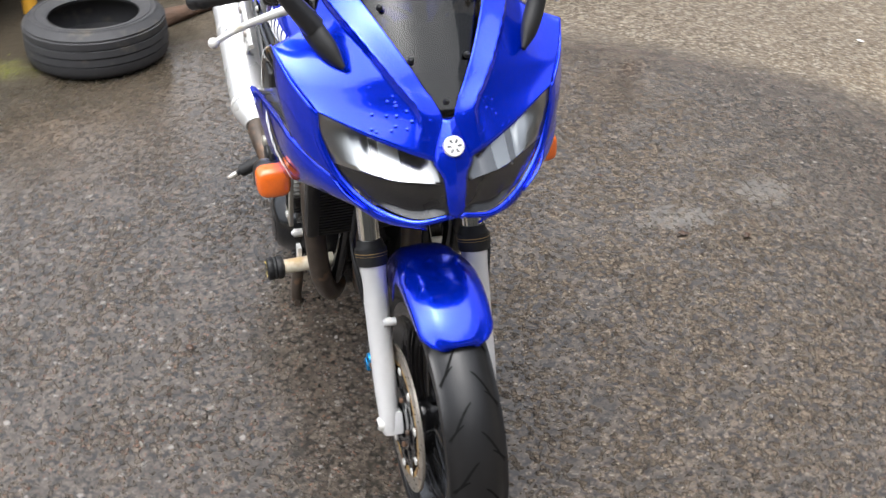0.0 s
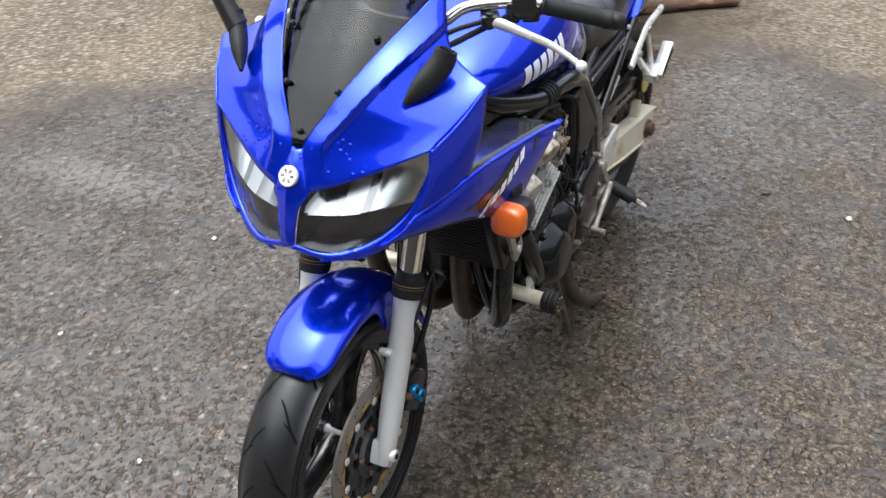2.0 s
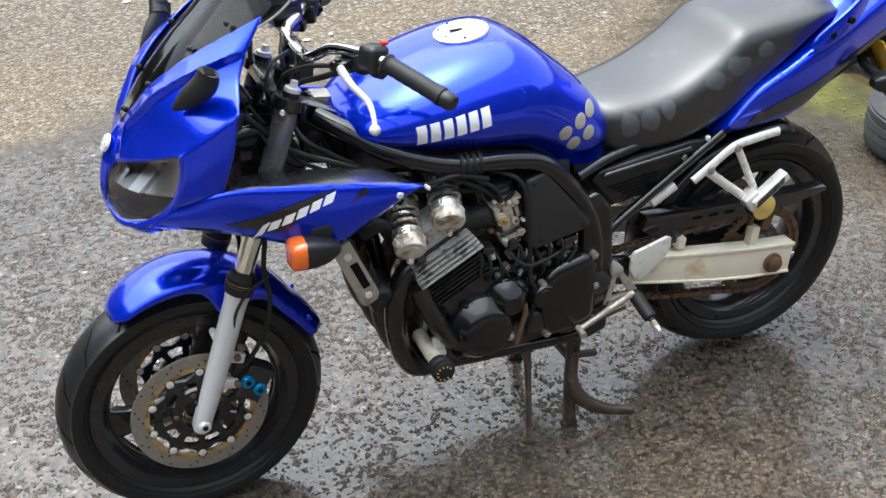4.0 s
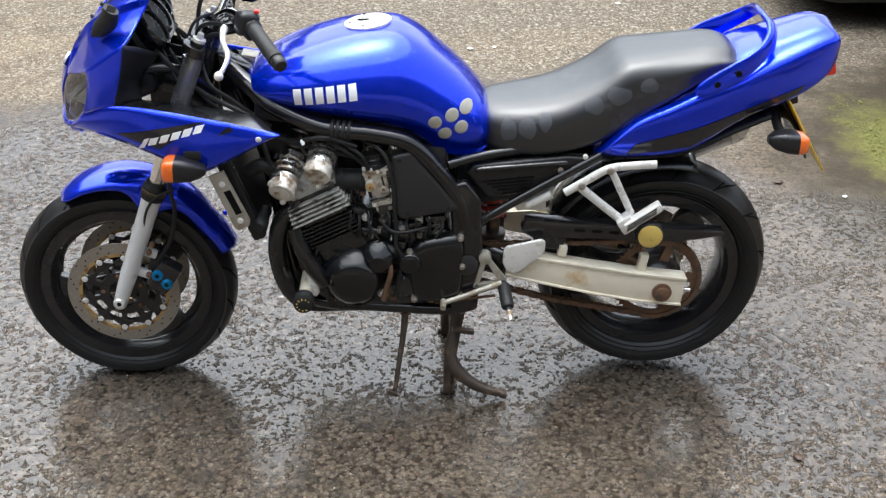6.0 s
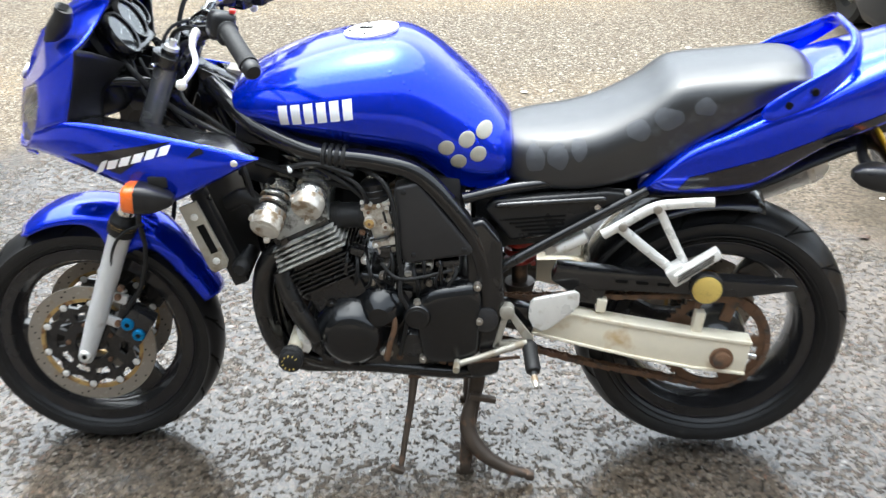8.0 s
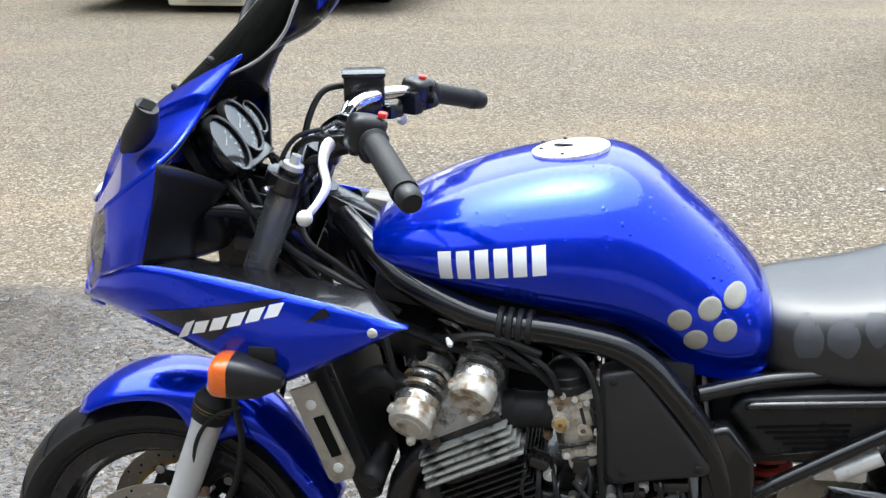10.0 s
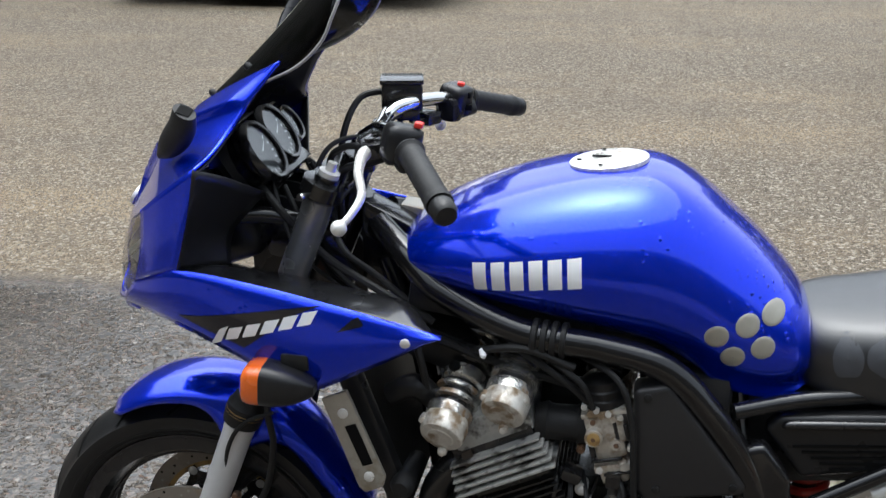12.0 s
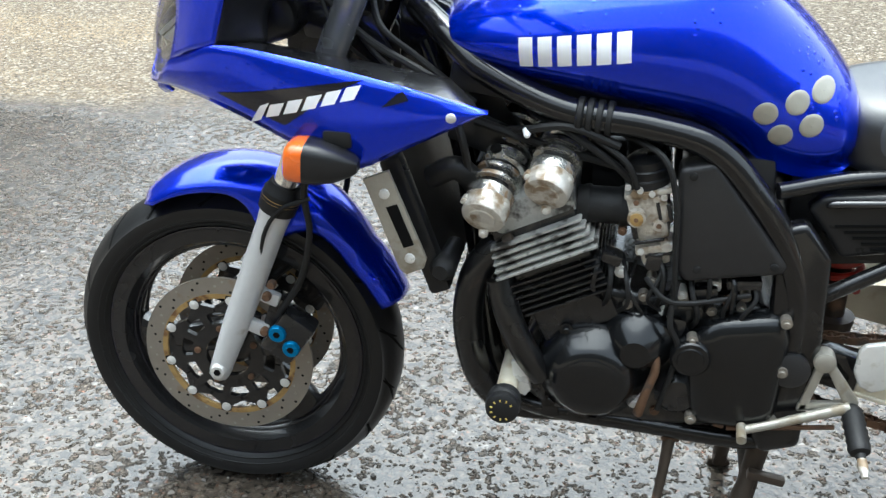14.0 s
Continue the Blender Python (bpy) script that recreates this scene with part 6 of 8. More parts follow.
# carburettors, intake rubbers and air box
for i, y in enumerate((-0.150, -0.055, 0.055, 0.150)):
    carb = group("carburettor", engine)
    bm = bmesh.new()
    box(bm, (0.686, y, 0.664), (0.056, 0.064, 0.046), (0, -14, 0), 0.006)
    box(bm, (0.694, y, 0.632), (0.046, 0.056, 0.030), (0, -14, 0), 0.007)
    box(bm, (0.699, y, 0.604), (0.054, 0.064, 0.012), (0, -14, 0), 0.003)
    box(bm, (0.702, y, 0.588), (0.042, 0.050, 0.026), (0, -14, 0), 0.008)
    box(bm, (0.684, y, 0.690), (0.068, 0.070, 0.008), (0, -14, 0), 0.003)
    for k in range(3):
        rod(bm, (0.664 + 0.016 * k, y - 0.030, 0.690 - 0.003 * k), (0.664 + 0.016 * k, y - 0.038, 0.690 - 0.003 * k), 0.0045, n=10)
    rod(bm, (0.672, y - 0.02, 0.655), (0.670, y - 0.044, 0.655), 0.013, n=16)
    rod(bm, (0.700, y - 0.02, 0.645), (0.702, y - 0.040, 0.645), 0.008, n=14)
    rod(bm, (0.712, y - 0.02, 0.612), (0.716, y - 0.040, 0.612), 0.007, n=12)
    part("carb_body", bm, PITTED_ALU, carb, "tarnished alloy carburettor")
    if i == 0:
        for x, z, wx, wz in ((0.668, 0.634, 0.008, 0.030), (0.690, 0.617, 0.044, 0.005), (0.700, 0.668, 0.005, 0.034), (0.716, 0.664, 0.006, 0.026), (0.706, 0.597, 0.040, 0.004)):
            # dark bars on the body paint in the shade of its gaps
            bm = bmesh.new()
            box(bm, (x, y - 0.0325, z), (wx, 0.004, wz), (0, -14, 0), 0.001, 1)
            part("carb_gap_shade", bm, ENGINE, carb, "dark bar standing in for a shaded gap")
        bm = bmesh.new()
        turned(bm, (0.671, y - 0.040, 0.655), (0.670, y - 0.0475, 0.655), [(0, 0.0095), (0.9, 0.0095), (1, 0.0075)], 16)
        part("brass_plug", bm, GOLD_RUST, carb, "tarnished brass plug")
        for x, z in ((0.655, 0.699), (0.672, 0.695), (0.689, 0.691), (0.706, 0.687), (0.722, 0.640), (0.722, 0.612), (0.680, 0.600)):
            bm = bmesh.new()
            rod(bm, (x, y - 0.028, z), (x, y - 0.0365, z), 0.0046, n=12)
            rod(bm, (x, y - 0.0365, z), (x, y - 0.037, z), 0.0024, n=8)
            part("screw_boss", bm, BRIGHT, carb, "small bright screw boss")
    bm = bmesh.new()
    turned(bm, (0.585, y, 0.655), (0.668, y, 0.655), [(0, 0.026), (0.2, 0.030), (0.25, 0.027), (0.7, 0.027), (0.75, 0.030), (1, 0.028)], 20)
    part("intake_rubber", bm, RUBBER, carb)
    bm = bmesh.new()
    turned(bm, (0.683, y, 0.694), (0.676, y, 0.738), [(0, 0.033), (0.25, 0.033), (0.3, 0.030), (0.55, 0.031), (0.6, 0.029), (0.85, 0.029), (1, 0.020)], 20)
    part("diaphragm_cap", bm, PLASTIC, carb, "black diaphragm cap")
    for x, z in ((0.670, 0.655), (0.668, 0.678), (0.702, 0.645)):
        bm = bmesh.new()
        bolt(bm, (x, y - 0.038 if z != 0.655 else y - 0.044, z), (0, -1, 0), 0.0038, 0.004)
        part("carb_screw", bm, RUST, carb)
bm = bmesh.new()
plate(bm, [(0.722, 0.736), (0.772, 0.748), (0.885, 0.600), (0.880, 0.585), (0.745, 0.562), (0.730, 0.580)], -0.196, -0.150, 0.010, 3)
plate(bm, [(0.722, 0.736), (0.772, 0.748), (0.885, 0.600), (0.880, 0.585), (0.745, 0.562), (0.730, 0.580)], 0.150, 0.196, 0.010, 3)
box(bm, (0.800, 0, 0.650), (0.12, 0.29, 0.18), (0, 0, 0), 0.02)
part("air_box", bm, AIR_BOX, bike, "black plastic air box")
for x, z in ((0.742, 0.727), (0.760, 0.585), (0.865, 0.598)):
    bm = bmesh.new()
    bolt(bm, (x, -0.196, z), (0, -1, 0), 0.006, 0.003)
    part("air_box_screw", bm, RUBBER, bike)
# cables and wires over the engine
for pts, r in (([(0.500, -0.06, 0.760), (0.560, -0.17, 0.775), (0.630, -0.185, 0.735), (0.660, -0.18, 0.705)], 0.0055),
               ([(0.640, -0.16, 0.770), (0.700, -0.200, 0.752), (0.722, -0.204, 0.690), (0.728, -0.202, 0.600), (0.735, -0.195, 0.520)], 0.0045),
               ([(0.470, -0.10, 0.740), (0.510, -0.17, 0.770), (0.570, -0.19, 0.785), (0.640, -0.188, 0.760)], 0.0060),
               ([(0.600, -0.18, 0.770), (0.650, -0.195, 0.740), (0.668, -0.19, 0.70)], 0.0045),
               ([(0.735, -0.19, 0.560), (0.730, -0.205, 0.500), (0.745, -0.200, 0.450), (0.725, -0.19, 0.34)], 0.0045),
               ([(0.430, -0.12, 0.760), (0.520, -0.150, 0.745), (0.640, -0.160, 0.720)], 0.0070),
               ([(0.690, -0.185, 0.560), (0.720, -0.200, 0.535), (0.760, -0.195, 0.530), (0.840, -0.185, 0.545)], 0.0040),
               ([(0.400, -0.15, 0.800), (0.420, -0.17, 0.74), (0.430, -0.16, 0.68)], 0.0060)):
    bm = bmesh.new()
    tube(bm, pts, r, 8, 30)
    part("engine_cable", bm, RUBBER, engine, "black cable or hose")
bm = bmesh.new()
turned(bm, (0.508, -0.172, 0.770), (0.512, -0.184, 0.764), [(0, 0.005), (0.7, 0.005), (1, 0.003)], 10)
part("cable_end", bm, WHITE_DECAL, engine, "small white cable connector")
rng_engine = random.Random(11)
for k in range(12):
    x, z = 0.615 + 0.020 * k, 0.548 - 0.010 * (k % 4)
    bm = bmesh.new()
    tube(bm, [(x, -0.150, z + 0.05), (x + rng_engine.uniform(-0.01, 0.02), -0.188, z + 0.025), (x + rng_engine.uniform(-0.02, 0.02), -0.190, z - 0.012), (x + rng_engine.uniform(-0.015, 0.03), -0.165, z - 0.045)], rng_engine.uniform(0.0028, 0.0050), 8, 20)
    part("engine_cable", bm, RUBBER if k % 3 else FRAME, engine, "black cable or hose")
for x, y, z, r, mt in ((0.655, -0.186, 0.560, 0.006, BRIGHT), (0.700, -0.188, 0.548, 0.005, STEEL), (0.745, -0.190, 0.530, 0.005, BRIGHT), (0.668, -0.190, 0.505, 0.0045, STEEL), (0.790, -0.182, 0.548, 0.006, CAST_ALU), (0.835, -0.182, 0.535, 0.005, STEEL), (0.722, -0.192, 0.498, 0.005, BRIGHT), (0.880, -0.182, 0.520, 0.006, STEEL), (0.652, -0.196, 0.625, 0.004, RUST)):
    bm = bmesh.new()
    rod(bm, (x, -0.150, z), (x, -0.174, z), r * 1.6, n=10)
    bolt(bm, (x, -0.174, z), (0, -1, 0), r, 0.004)
    part("engine_bolt", bm, mt, engine, "weathered engine bolt")
for x, z, w, h, a in ((0.640, 0.585, 0.030, 0.018, 20), (0.775, 0.540, 0.040, 0.020, -10), (0.700, 0.585, 0.022, 0.026, 5), (0.830, 0.560, 0.050, 0.016, -4), (0.740, 0.480, 0.026, 0.034, 12)):
    bm = bmesh.new()
    box(bm, (x, -0.172, z), (w, 0.030, h), (0, a, 0), 0.005)
    part("engine_fitting", bm, PLASTIC_WET, engine, "small black fitting on the engine")
bm = bmesh.new()
box(bm, (0.44, 0, 0.74), (0.10, 0.24, 0.06), (0, 20, 0), 0.012)
part("coil_pack", bm, PLASTIC, engine, "black ignition parts under the tank")
bm = bmesh.new()
box(bm, (0.620, 0, 0.800), (0.46, 0.26, 0.05), (0, 8, 0), 0.012)
part("tank_underside", bm, PLASTIC, bike, "black shield under the tank")

# ---- exhaust ----
exhaust = group("exhaust", bike)
for i, y in enumerate((-0.158, -0.058, 0.058, 0.158)):
    bm = bmesh.new()
    tube(bm, [(0.500, y, 0.590), (0.462, y, 0.568), (0.436, y * 1.02, 0.520), (0.428, y, 0.440), (0.446, y * 0.92, 0.345), (0.490, y * 0.75, 0.282), (0.580, y * 0.55, 0.258), (0.720, y * 0.40, 0.250)], 0.0235, 16, 64)
    part("header_pipe", bm, BLACK_PIPE if i == 0 else RUST_PIPE, exhaust, "black and rust-stained header pipe")
    bm = bmesh.new()
    turned(bm, (0.505, y, 0.592), (0.482, y, 0.578), [(0, 0.032), (0.6, 0.032), (0.7, 0.026), (1, 0.025)], 18)
    part("flange", bm, RUST_PIPE, exhaust)
bm = bmesh.new()
tube(bm, [(0.478, -0.178, 0.535), (0.494, -0.190, 0.480), (0.522, -0.192, 0.420), (0.548, -0.186, 0.380)], 0.0205, 14, 24)
part("coolant_pipe", bm, BLACK_PIPE, engine, "black coolant pipe")
bm = bmesh.new()
tube(bm, [(0.700, 0.0, 0.250), (0.820, 0.05, 0.255), (0.930, 0.15, 0.330), (1.020, 0.185, 0.400), (1.105, 0.190, 0.432)], [0.040, 0.032, 0.027, 0.026, 0.028], 16, 40)
part("collector", bm, RUST_PIPE, exhaust, "stained collector pipe")
bm = bmesh.new()
turned(bm, (1.095, 0.190, 0.428), (1.682, 0.180, 0.674), [(0, 0.030), (0.06, 0.050), (0.09, 0.057), (0.10, 0.058), (0.92, 0.058), (0.93, 0.060), (0.97, 0.056), (1, 0.040)], 36)
part("silencer", bm, SILENCER, exhaust, "large bright brushed silencer")
bm = bmesh.new()
turned(bm, (1.664, 0.180, 0.666), (1.730, 0.179, 0.694), [(0, 0.026), (0.9, 0.026), (1, 0.022)], 24)
part("tail_pipe", bm, CHROME, exhaust)
for k in (0.10, 0.55, 0.92):
    bm = bmesh.new()
    a, b = V(1.095, 0.190, 0.428), V(1.682, 0.180, 0.674)
    p = a + (b - a) * k
    turned(bm, p, p + (b - a) * 0.025, [(0, 0.0592), (0.5, 0.0602), (1, 0.0592)], 36)
    part("strap", bm, BRIGHT, exhaust)
bm = bmesh.new()
plate(bm, [(1.330, 0.600), (1.380, 0.610), (1.360, 0.700), (1.335, 0.700)], 0.130, 0.140, 0.002)
part("silencer_hanger", bm, BRIGHT, exhaust)

# ---- radiator ----
radiator = group("radiator", bike)
bm = bmesh.new()
box(bm, (0.352, 0, 0.612), (0.030, 0.352, 0.225), (0, -20, 0), 0.004)
part("core", bm, RADIATOR, radiator, "dark finned radiator core")
tilt = Matrix.Rotation(radians(-20), 3, 'Y')
for k in range(24):
    bm = bmesh.new()
    c = V(0.352, 0, 0.612) + tilt @ V(-0.0160, 0, -0.105 + 0.21 * k / 23)
    box(bm, c, (0.003, 0.322, 0.0040), (0, -20, 0))
    part("core_fin", bm, RADIATOR, radiator)
for s in (-1, 1):
    bm = bmesh.new()
    box(bm, (0.352, s * 0.172, 0.612), (0.034, 0.030, 0.225), (0, -20, 0), 0.008)
    part("side_tank", bm, PLASTIC, radiator)
for s in (-1, 1):
    plate_bm = bmesh.new()
    outer = [(0.285, 0.700), (0.322, 0.716), (0.376, 0.582), (0.372, 0.566), (0.346, 0.554), (0.336, 0.562)]
    plate(plate_bm, outer, s * 0.226, s * 0.218, 0.002)
    part("side_bracket", plate_bm, DULL_ALLOY, radiator, "pale alloy radiator bracket")
    bm = bmesh.new()
    plate(bm, [(0.318, 0.660), (0.334, 0.666), (0.358, 0.604), (0.343, 0.598)], s * 0.2275, s * 0.2262)
    part("bracket_slot", bm, GROOVE, radiator, "", 0)
    for x, z in ((0.316, 0.681), (0.352, 0.582)):
        bm = bmesh.new()
        bolt(bm, (x, s * 0.226, z), (0, s, 0), 0.0078, 0.004)
        part("bracket_bolt", bm, BRIGHT, radiator)
bm = bmesh.new()
turned(bm, (0.402, -0.12, 0.556), (0.392, -0.205, 0.550), [(0, 0.015), (0.6, 0.016), (0.65, 0.019), (0.9, 0.019), (1, 0.012)], 20)
part("hose_end", bm, RUBBER, radiator, "black radiator hose end")
bm = bmesh.new()
tube(bm, [(0.37, -0.15, 0.68), (0.41, -0.16, 0.70), (0.44, -0.14, 0.66), (0.46, -0.13, 0.60)], 0.018, 12, 24)
part("top_hose", bm, RUBBER, radiator)

# ---- rear end ----
swing = group("swingarm", bike)
for s in (-1, 1):
    bm = bmesh.new()
    plate(bm, [(1.010, 0.372), (1.020, 0.424), (1.100, 0.428), (1.235, 0.402), (1.360, 0.380), (1.490, 0.362), (1.480, 0.276), (1.360, 0.292), (1.240, 0.316), (1.120, 0.346)], s * 0.152, s * 0.112, 0.005)
    part("arm", bm, SWING_ALU, swing, "stained cream-grey alloy swingarm")
    for line, lift in ((((1.020, 0.424), (1.100, 0.428), (1.235, 0.402), (1.360, 0.380), (1.490, 0.362)), -0.009), (((1.012, 0.374), (1.120, 0.346), (1.240, 0.316), (1.360, 0.292), (1.481, 0.277)), 0.007)):
        bm = bmesh.new()
        plate(bm, list(line) + [(x, z + lift) for x, z in line[::-1]], s * 0.156, s * 0.150, 0.0015, 1)
        part("arm_flange", bm, SWING_ALU, swing, "raised edge of the swingarm")
    bm = bmesh.new()
    plate(bm, [(0.890, 0.400), (0.890, 0.460), (1.030, 0.430), (1.030, 0.365)], s * 0.148, s * 0.110, 0.008)
    part("arm_root", bm, FRAME, swing)
    bm = bmesh.new()
    turned(bm, (1.426, s * 0.152, 0.320), (1.426, s * 0.172, 0.320), [(0, 0.026), (0.3, 0.026), (0.35, 0.019), (0.9, 0.019), (1, 0.015)], 24)
    part("axle_nut", bm, RUST, swing, "rusty axle nut")
    for tx, tz, th in ((1.372, 0.402, 0.050), (1.160, 0.440, 0.030)):
        bm = bmesh.new()
        box(bm, (tx, s * 0.132, tz), (0.022, 0.025, th), (0, 8, 0), 0.003)
        part("arm_tab", bm, SWING_ALU, swing)
    bm = bmesh.new()
    rod(bm, (1.478, s * 0.132, 0.318), (1.505, s * 0.132, 0.313), 0.007, n=12)
    part("adjuster", bm, CHROME, swing)
bm = bmesh.new()
rod(bm, (1.426, -0.15, 0.325), (1.426, 0.15, 0.325), 0.011, n=16)
part("rear_axle", bm, RUST, swing)
# chain guard and hugger
bm = bmesh.new()
plate(bm, [(1.050, 0.500), (1.062, 0.532), (1.200, 0.520), (1.575, 0.492), (1.578, 0.480), (1.460, 0.462), (1.200, 0.476), (1.080, 0.478)], -0.140, -0.100, 0.005)
plate(bm, [(1.080, 0.478), (1.170, 0.474), (1.155, 0.440), (1.095, 0.448)], -0.136, -0.120, 0.003)
part("chain_guard", bm, PLASTIC_WET, bike, "black chain guard")
for x in (1.20, 1.245, 1.29):
    bm = bmesh.new()
    box(bm, (x, -0.1405, 0.500 - 0.08 * (x - 1.2)), (0.026, 0.002, 0.007), (0, 4, 0))
    part("guard_slot", bm, GROOVE, bike)
bm = bmesh.new()
box(bm, (1.372, -0.120, 0.440), (0.012, 0.014, 0.09), (0, 6, 0), 0.003)
part("reflector_stem", bm, RUST, bike)
refl = group("amber_side_reflector", bike)
bm = bmesh.new()
turned(bm, (1.381, -0.125, 0.487), (1.381, -0.152, 0.487), [(0, 0.030), (0.3, 0.036), (0.9, 0.036), (1, 0.033)], 28)
part("reflector_case", bm, PLASTIC, refl)
bm = bmesh.new()
turned(bm, (1.381, -0.152, 0.487), (1.381, -0.156, 0.487), [(0, 0.0315), (0.6, 0.0315), (1, 0.027)], 28)
part("reflector_face", bm, YELLOW, refl, "round amber reflector face")
# sprocket and chain
bm = bmesh.new()
N = 96
outer = []
for k in range(N):
    a = 2 * math.pi * k / N
    r = 0.118 + (0.0045 if k % 2 else -0.0035)
    outer.append((1.42 + r * math.cos(a), 0.330 + r * math.sin(a)))
prev = [bm.verts.new((x, -0.098, z)) for x, z in outer]
prev2 = [bm.verts.new((x, -0.092, z)) for x, z in outer]
inn = [bm.verts.new((1.42 + 0.098 * math.cos(2 * math.pi * k / N), -0.098, 0.330 + 0.098 * math.sin(2 * math.pi * k / N))) for k in range(N)]
inn2 = [bm.verts.new((1.42 + 0.098 * math.cos(2 * math.pi * k / N), -0.092, 0.330 + 0.098 * math.sin(2 * math.pi * k / N))) for k in range(N)]
for k in range(N):
    j = (k + 1) % N
    bm.faces.new((prev[k], prev[j], inn[j], inn[k]))
    bm.faces.new((prev2[k], inn2[k], inn2[j], prev2[j]))
    bm.faces.new((prev[k], prev2[k], prev2[j], prev[j]))
    bm.faces.new((inn[k], inn[j], inn2[j], inn2[k]))
part("rear_sprocket", bm, RUST, rear_wheel, "rusty toothed rear sprocket", 30)
for k in range(5):
    bm = bmesh.new()
    a = 2 * math.pi * k / 5
    box(bm, (1.42 + 0.078 * math.cos(a), -0.093, 0.330 + 0.078 * math.sin(a)), (0.050, 0.010, 0.026), (0, -math.degrees(a), 0), 0.003)
    part("sprocket_arm", bm, RUST, rear_wheel)
bm = bmesh.new()
turned(bm, (1.42, -0.055, 0.330), (1.42, -0.105, 0.330), [(0, 0.075), (0.7, 0.070), (0.8, 0.045), (1, 0.036)], 32)
part("cush_hub", bm, RIM, rear_wheel)
chain = group("drive_chain", bike)
RS, FS, C1, C2 = 0.116, 0.040, V(1.42, 0, 0.330), V(0.862, 0, 0.395)
dirv = (C2 - C1).normalized()
base_a = math.atan2(dirv.z, dirv.x)
off = math.acos((RS - FS) / (C2 - C1).length)
path = []
for k in range(40):
    a = base_a + off + (2 * math.pi - 2 * off) * k / 39
    path.append((C1.x + RS * math.cos(a), C1.z + RS * math.sin(a)))
for k in range(12):
    a = base_a - off + 2 * off * k / 11
    path.append((C2.x + FS * math.cos(a), C2.z + FS * math.sin(a)))
path.append(path[0])
P2 = np.array(path)
seg = np.concatenate([[0], np.cumsum(np.linalg.norm(np.diff(P2, axis=0), axis=1))])
links = int(seg[-1] / 0.0159)
bm_in, bm_out = bmesh.new(), bmesh.new()
for k in range(links):
    s0 = seg[-1] * (k + 0.5) / links
    x, z = np.interp(s0, seg, P2[:, 0]), np.interp(s0, seg, P2[:, 1])
    x2, z2 = np.interp(min(s0 + 0.004, seg[-1]), seg, P2[:, 0]), np.interp(min(s0 + 0.004, seg[-1]), seg, P2[:, 1])
    sag = -0.012 * math.exp(-((x - 1.12) / 0.16) ** 2) if z < 0.34 else 0
    ang = -math.degrees(math.atan2(z2 - z, x2 - x))
    tgt = bm_in if k % 2 else bm_out
    for y in ((-0.1005, -0.0895) if k % 2 else (-0.1035, -0.0865)):
        box(tgt, (x, y, z + sag), (0.0205, 0.0022, 0.0125), (0, ang, 0))
    rod(tgt, (x, -0.1035, z + sag), (x, -0.0865, z + sag), 0.0045, n=8)
part("inner_link", bm_in, RUST, chain, "rusty inner links", 30)
part("outer_link", bm_out, RUST, chain, "rusty outer links", 30)
# shock
shock = group("rear_shock", bike)
bm = bmesh.new()
tube(bm, [(0.985 + 0.030 * math.cos(a), -0.035 + 0.030 * math.sin(a), 0.488 + 0.0034 * a) for a in (0.5 * k for k in range(40))], 0.0066, 8, 160)
part("spring", bm, SPRING, shock, "red coil spring")
bm = bmesh.new()
turned(bm, (0.985, -0.035, 0.380), (0.985, -0.035, 0.640), [(0, 0.022), (0.22, 0.034), (0.25, 0.034), (0.26, 0.018), (0.9, 0.018), (0.92, 0.033), (1, 0.030)], 20)
part("damper", bm, RUST_PIPE, shock)
# rear footrest hangers
for s in (-1, 1):
    hang = group("pillion_footrest", bike)
    y0, y1 = s * 0.172, s * 0.190

    def bar(pts, r):
        bm = bmesh.new()
        tube(bm, pts, r, 10, 6 * (len(pts) - 1), 0.7)
        return bm
    ym = s * 0.181
    part("hanger_rail", bar([(1.150, ym, 0.628), (1.200, ym, 0.660), (1.254, ym, 0.692), (1.310, ym, 0.700), (1.372, ym, 0.704)], 0.0108), BRIGHT, hang, "polished alloy hanger")
    part("hanger_strut", bar([(1.182, ym, 0.648), (1.240, ym, 0.598), (1.300, ym, 0.548)], 0.0110), BRIGHT, hang)
    part("hanger_strut", bar([(1.262, ym, 0.688), (1.295, ym, 0.620), (1.325, ym, 0.560)], 0.0092), BRIGHT, hang)
    bm = bmesh.new()
    box(bm, (1.308, s * 0.190, 0.548), (0.040, 0.040, 0.040), (0, -35, 0), 0.006)
    part("peg_clevis", bm, BRIGHT, hang)
    bm = bmesh.new()
    box(bm, (1.345, s * 0.205, 0.574), (0.105, 0.030, 0.022), (0, -36, 0), 0.006)
    part("folded_peg", bm, BRIGHT, hang, "folded alloy pillion peg")
    for k in range(3):
        bm = bmesh.new()
        box(bm, (1.340 - 0.004 * 0, s * 0.2205, 0.571 + 0.006 * (k - 1)), (0.085, 0.002, 0.0022), (0, -36, 0))
        part("peg_groove", bm, GROOVE, hang)
    for x, z in ((1.258, 0.690), (1.190, 0.650)):
        bm = bmesh.new()
        bolt(bm, (x, s * 0.188, z), (0, s, 0), 0.0095, 0.006)
        part("hanger_bolt", bm, STEEL, hang)
bm = bmesh.new()
rod(bm, (1.060, -0.150, 0.580), (1.120, -0.150, 0.612), 0.014, n=14)
box(bm, (1.075, -0.110, 0.560), (0.075, 0.020, 0.022), (0, 0, 0), 0.004)
part("pale_bracket", bm, BRIGHT, bike, "pale alloy bracket behind the subframe")
# filler block, added to darken the open gap behind the pivot plate
bm = bmesh.new()
box(bm, (0.985, 0, 0.640), (0.200, 0.220, 0.150), (0, -6, 0), 0.020)
part("under_seat_filler", bm, PLASTIC, bike, "black filler block added under the seat")
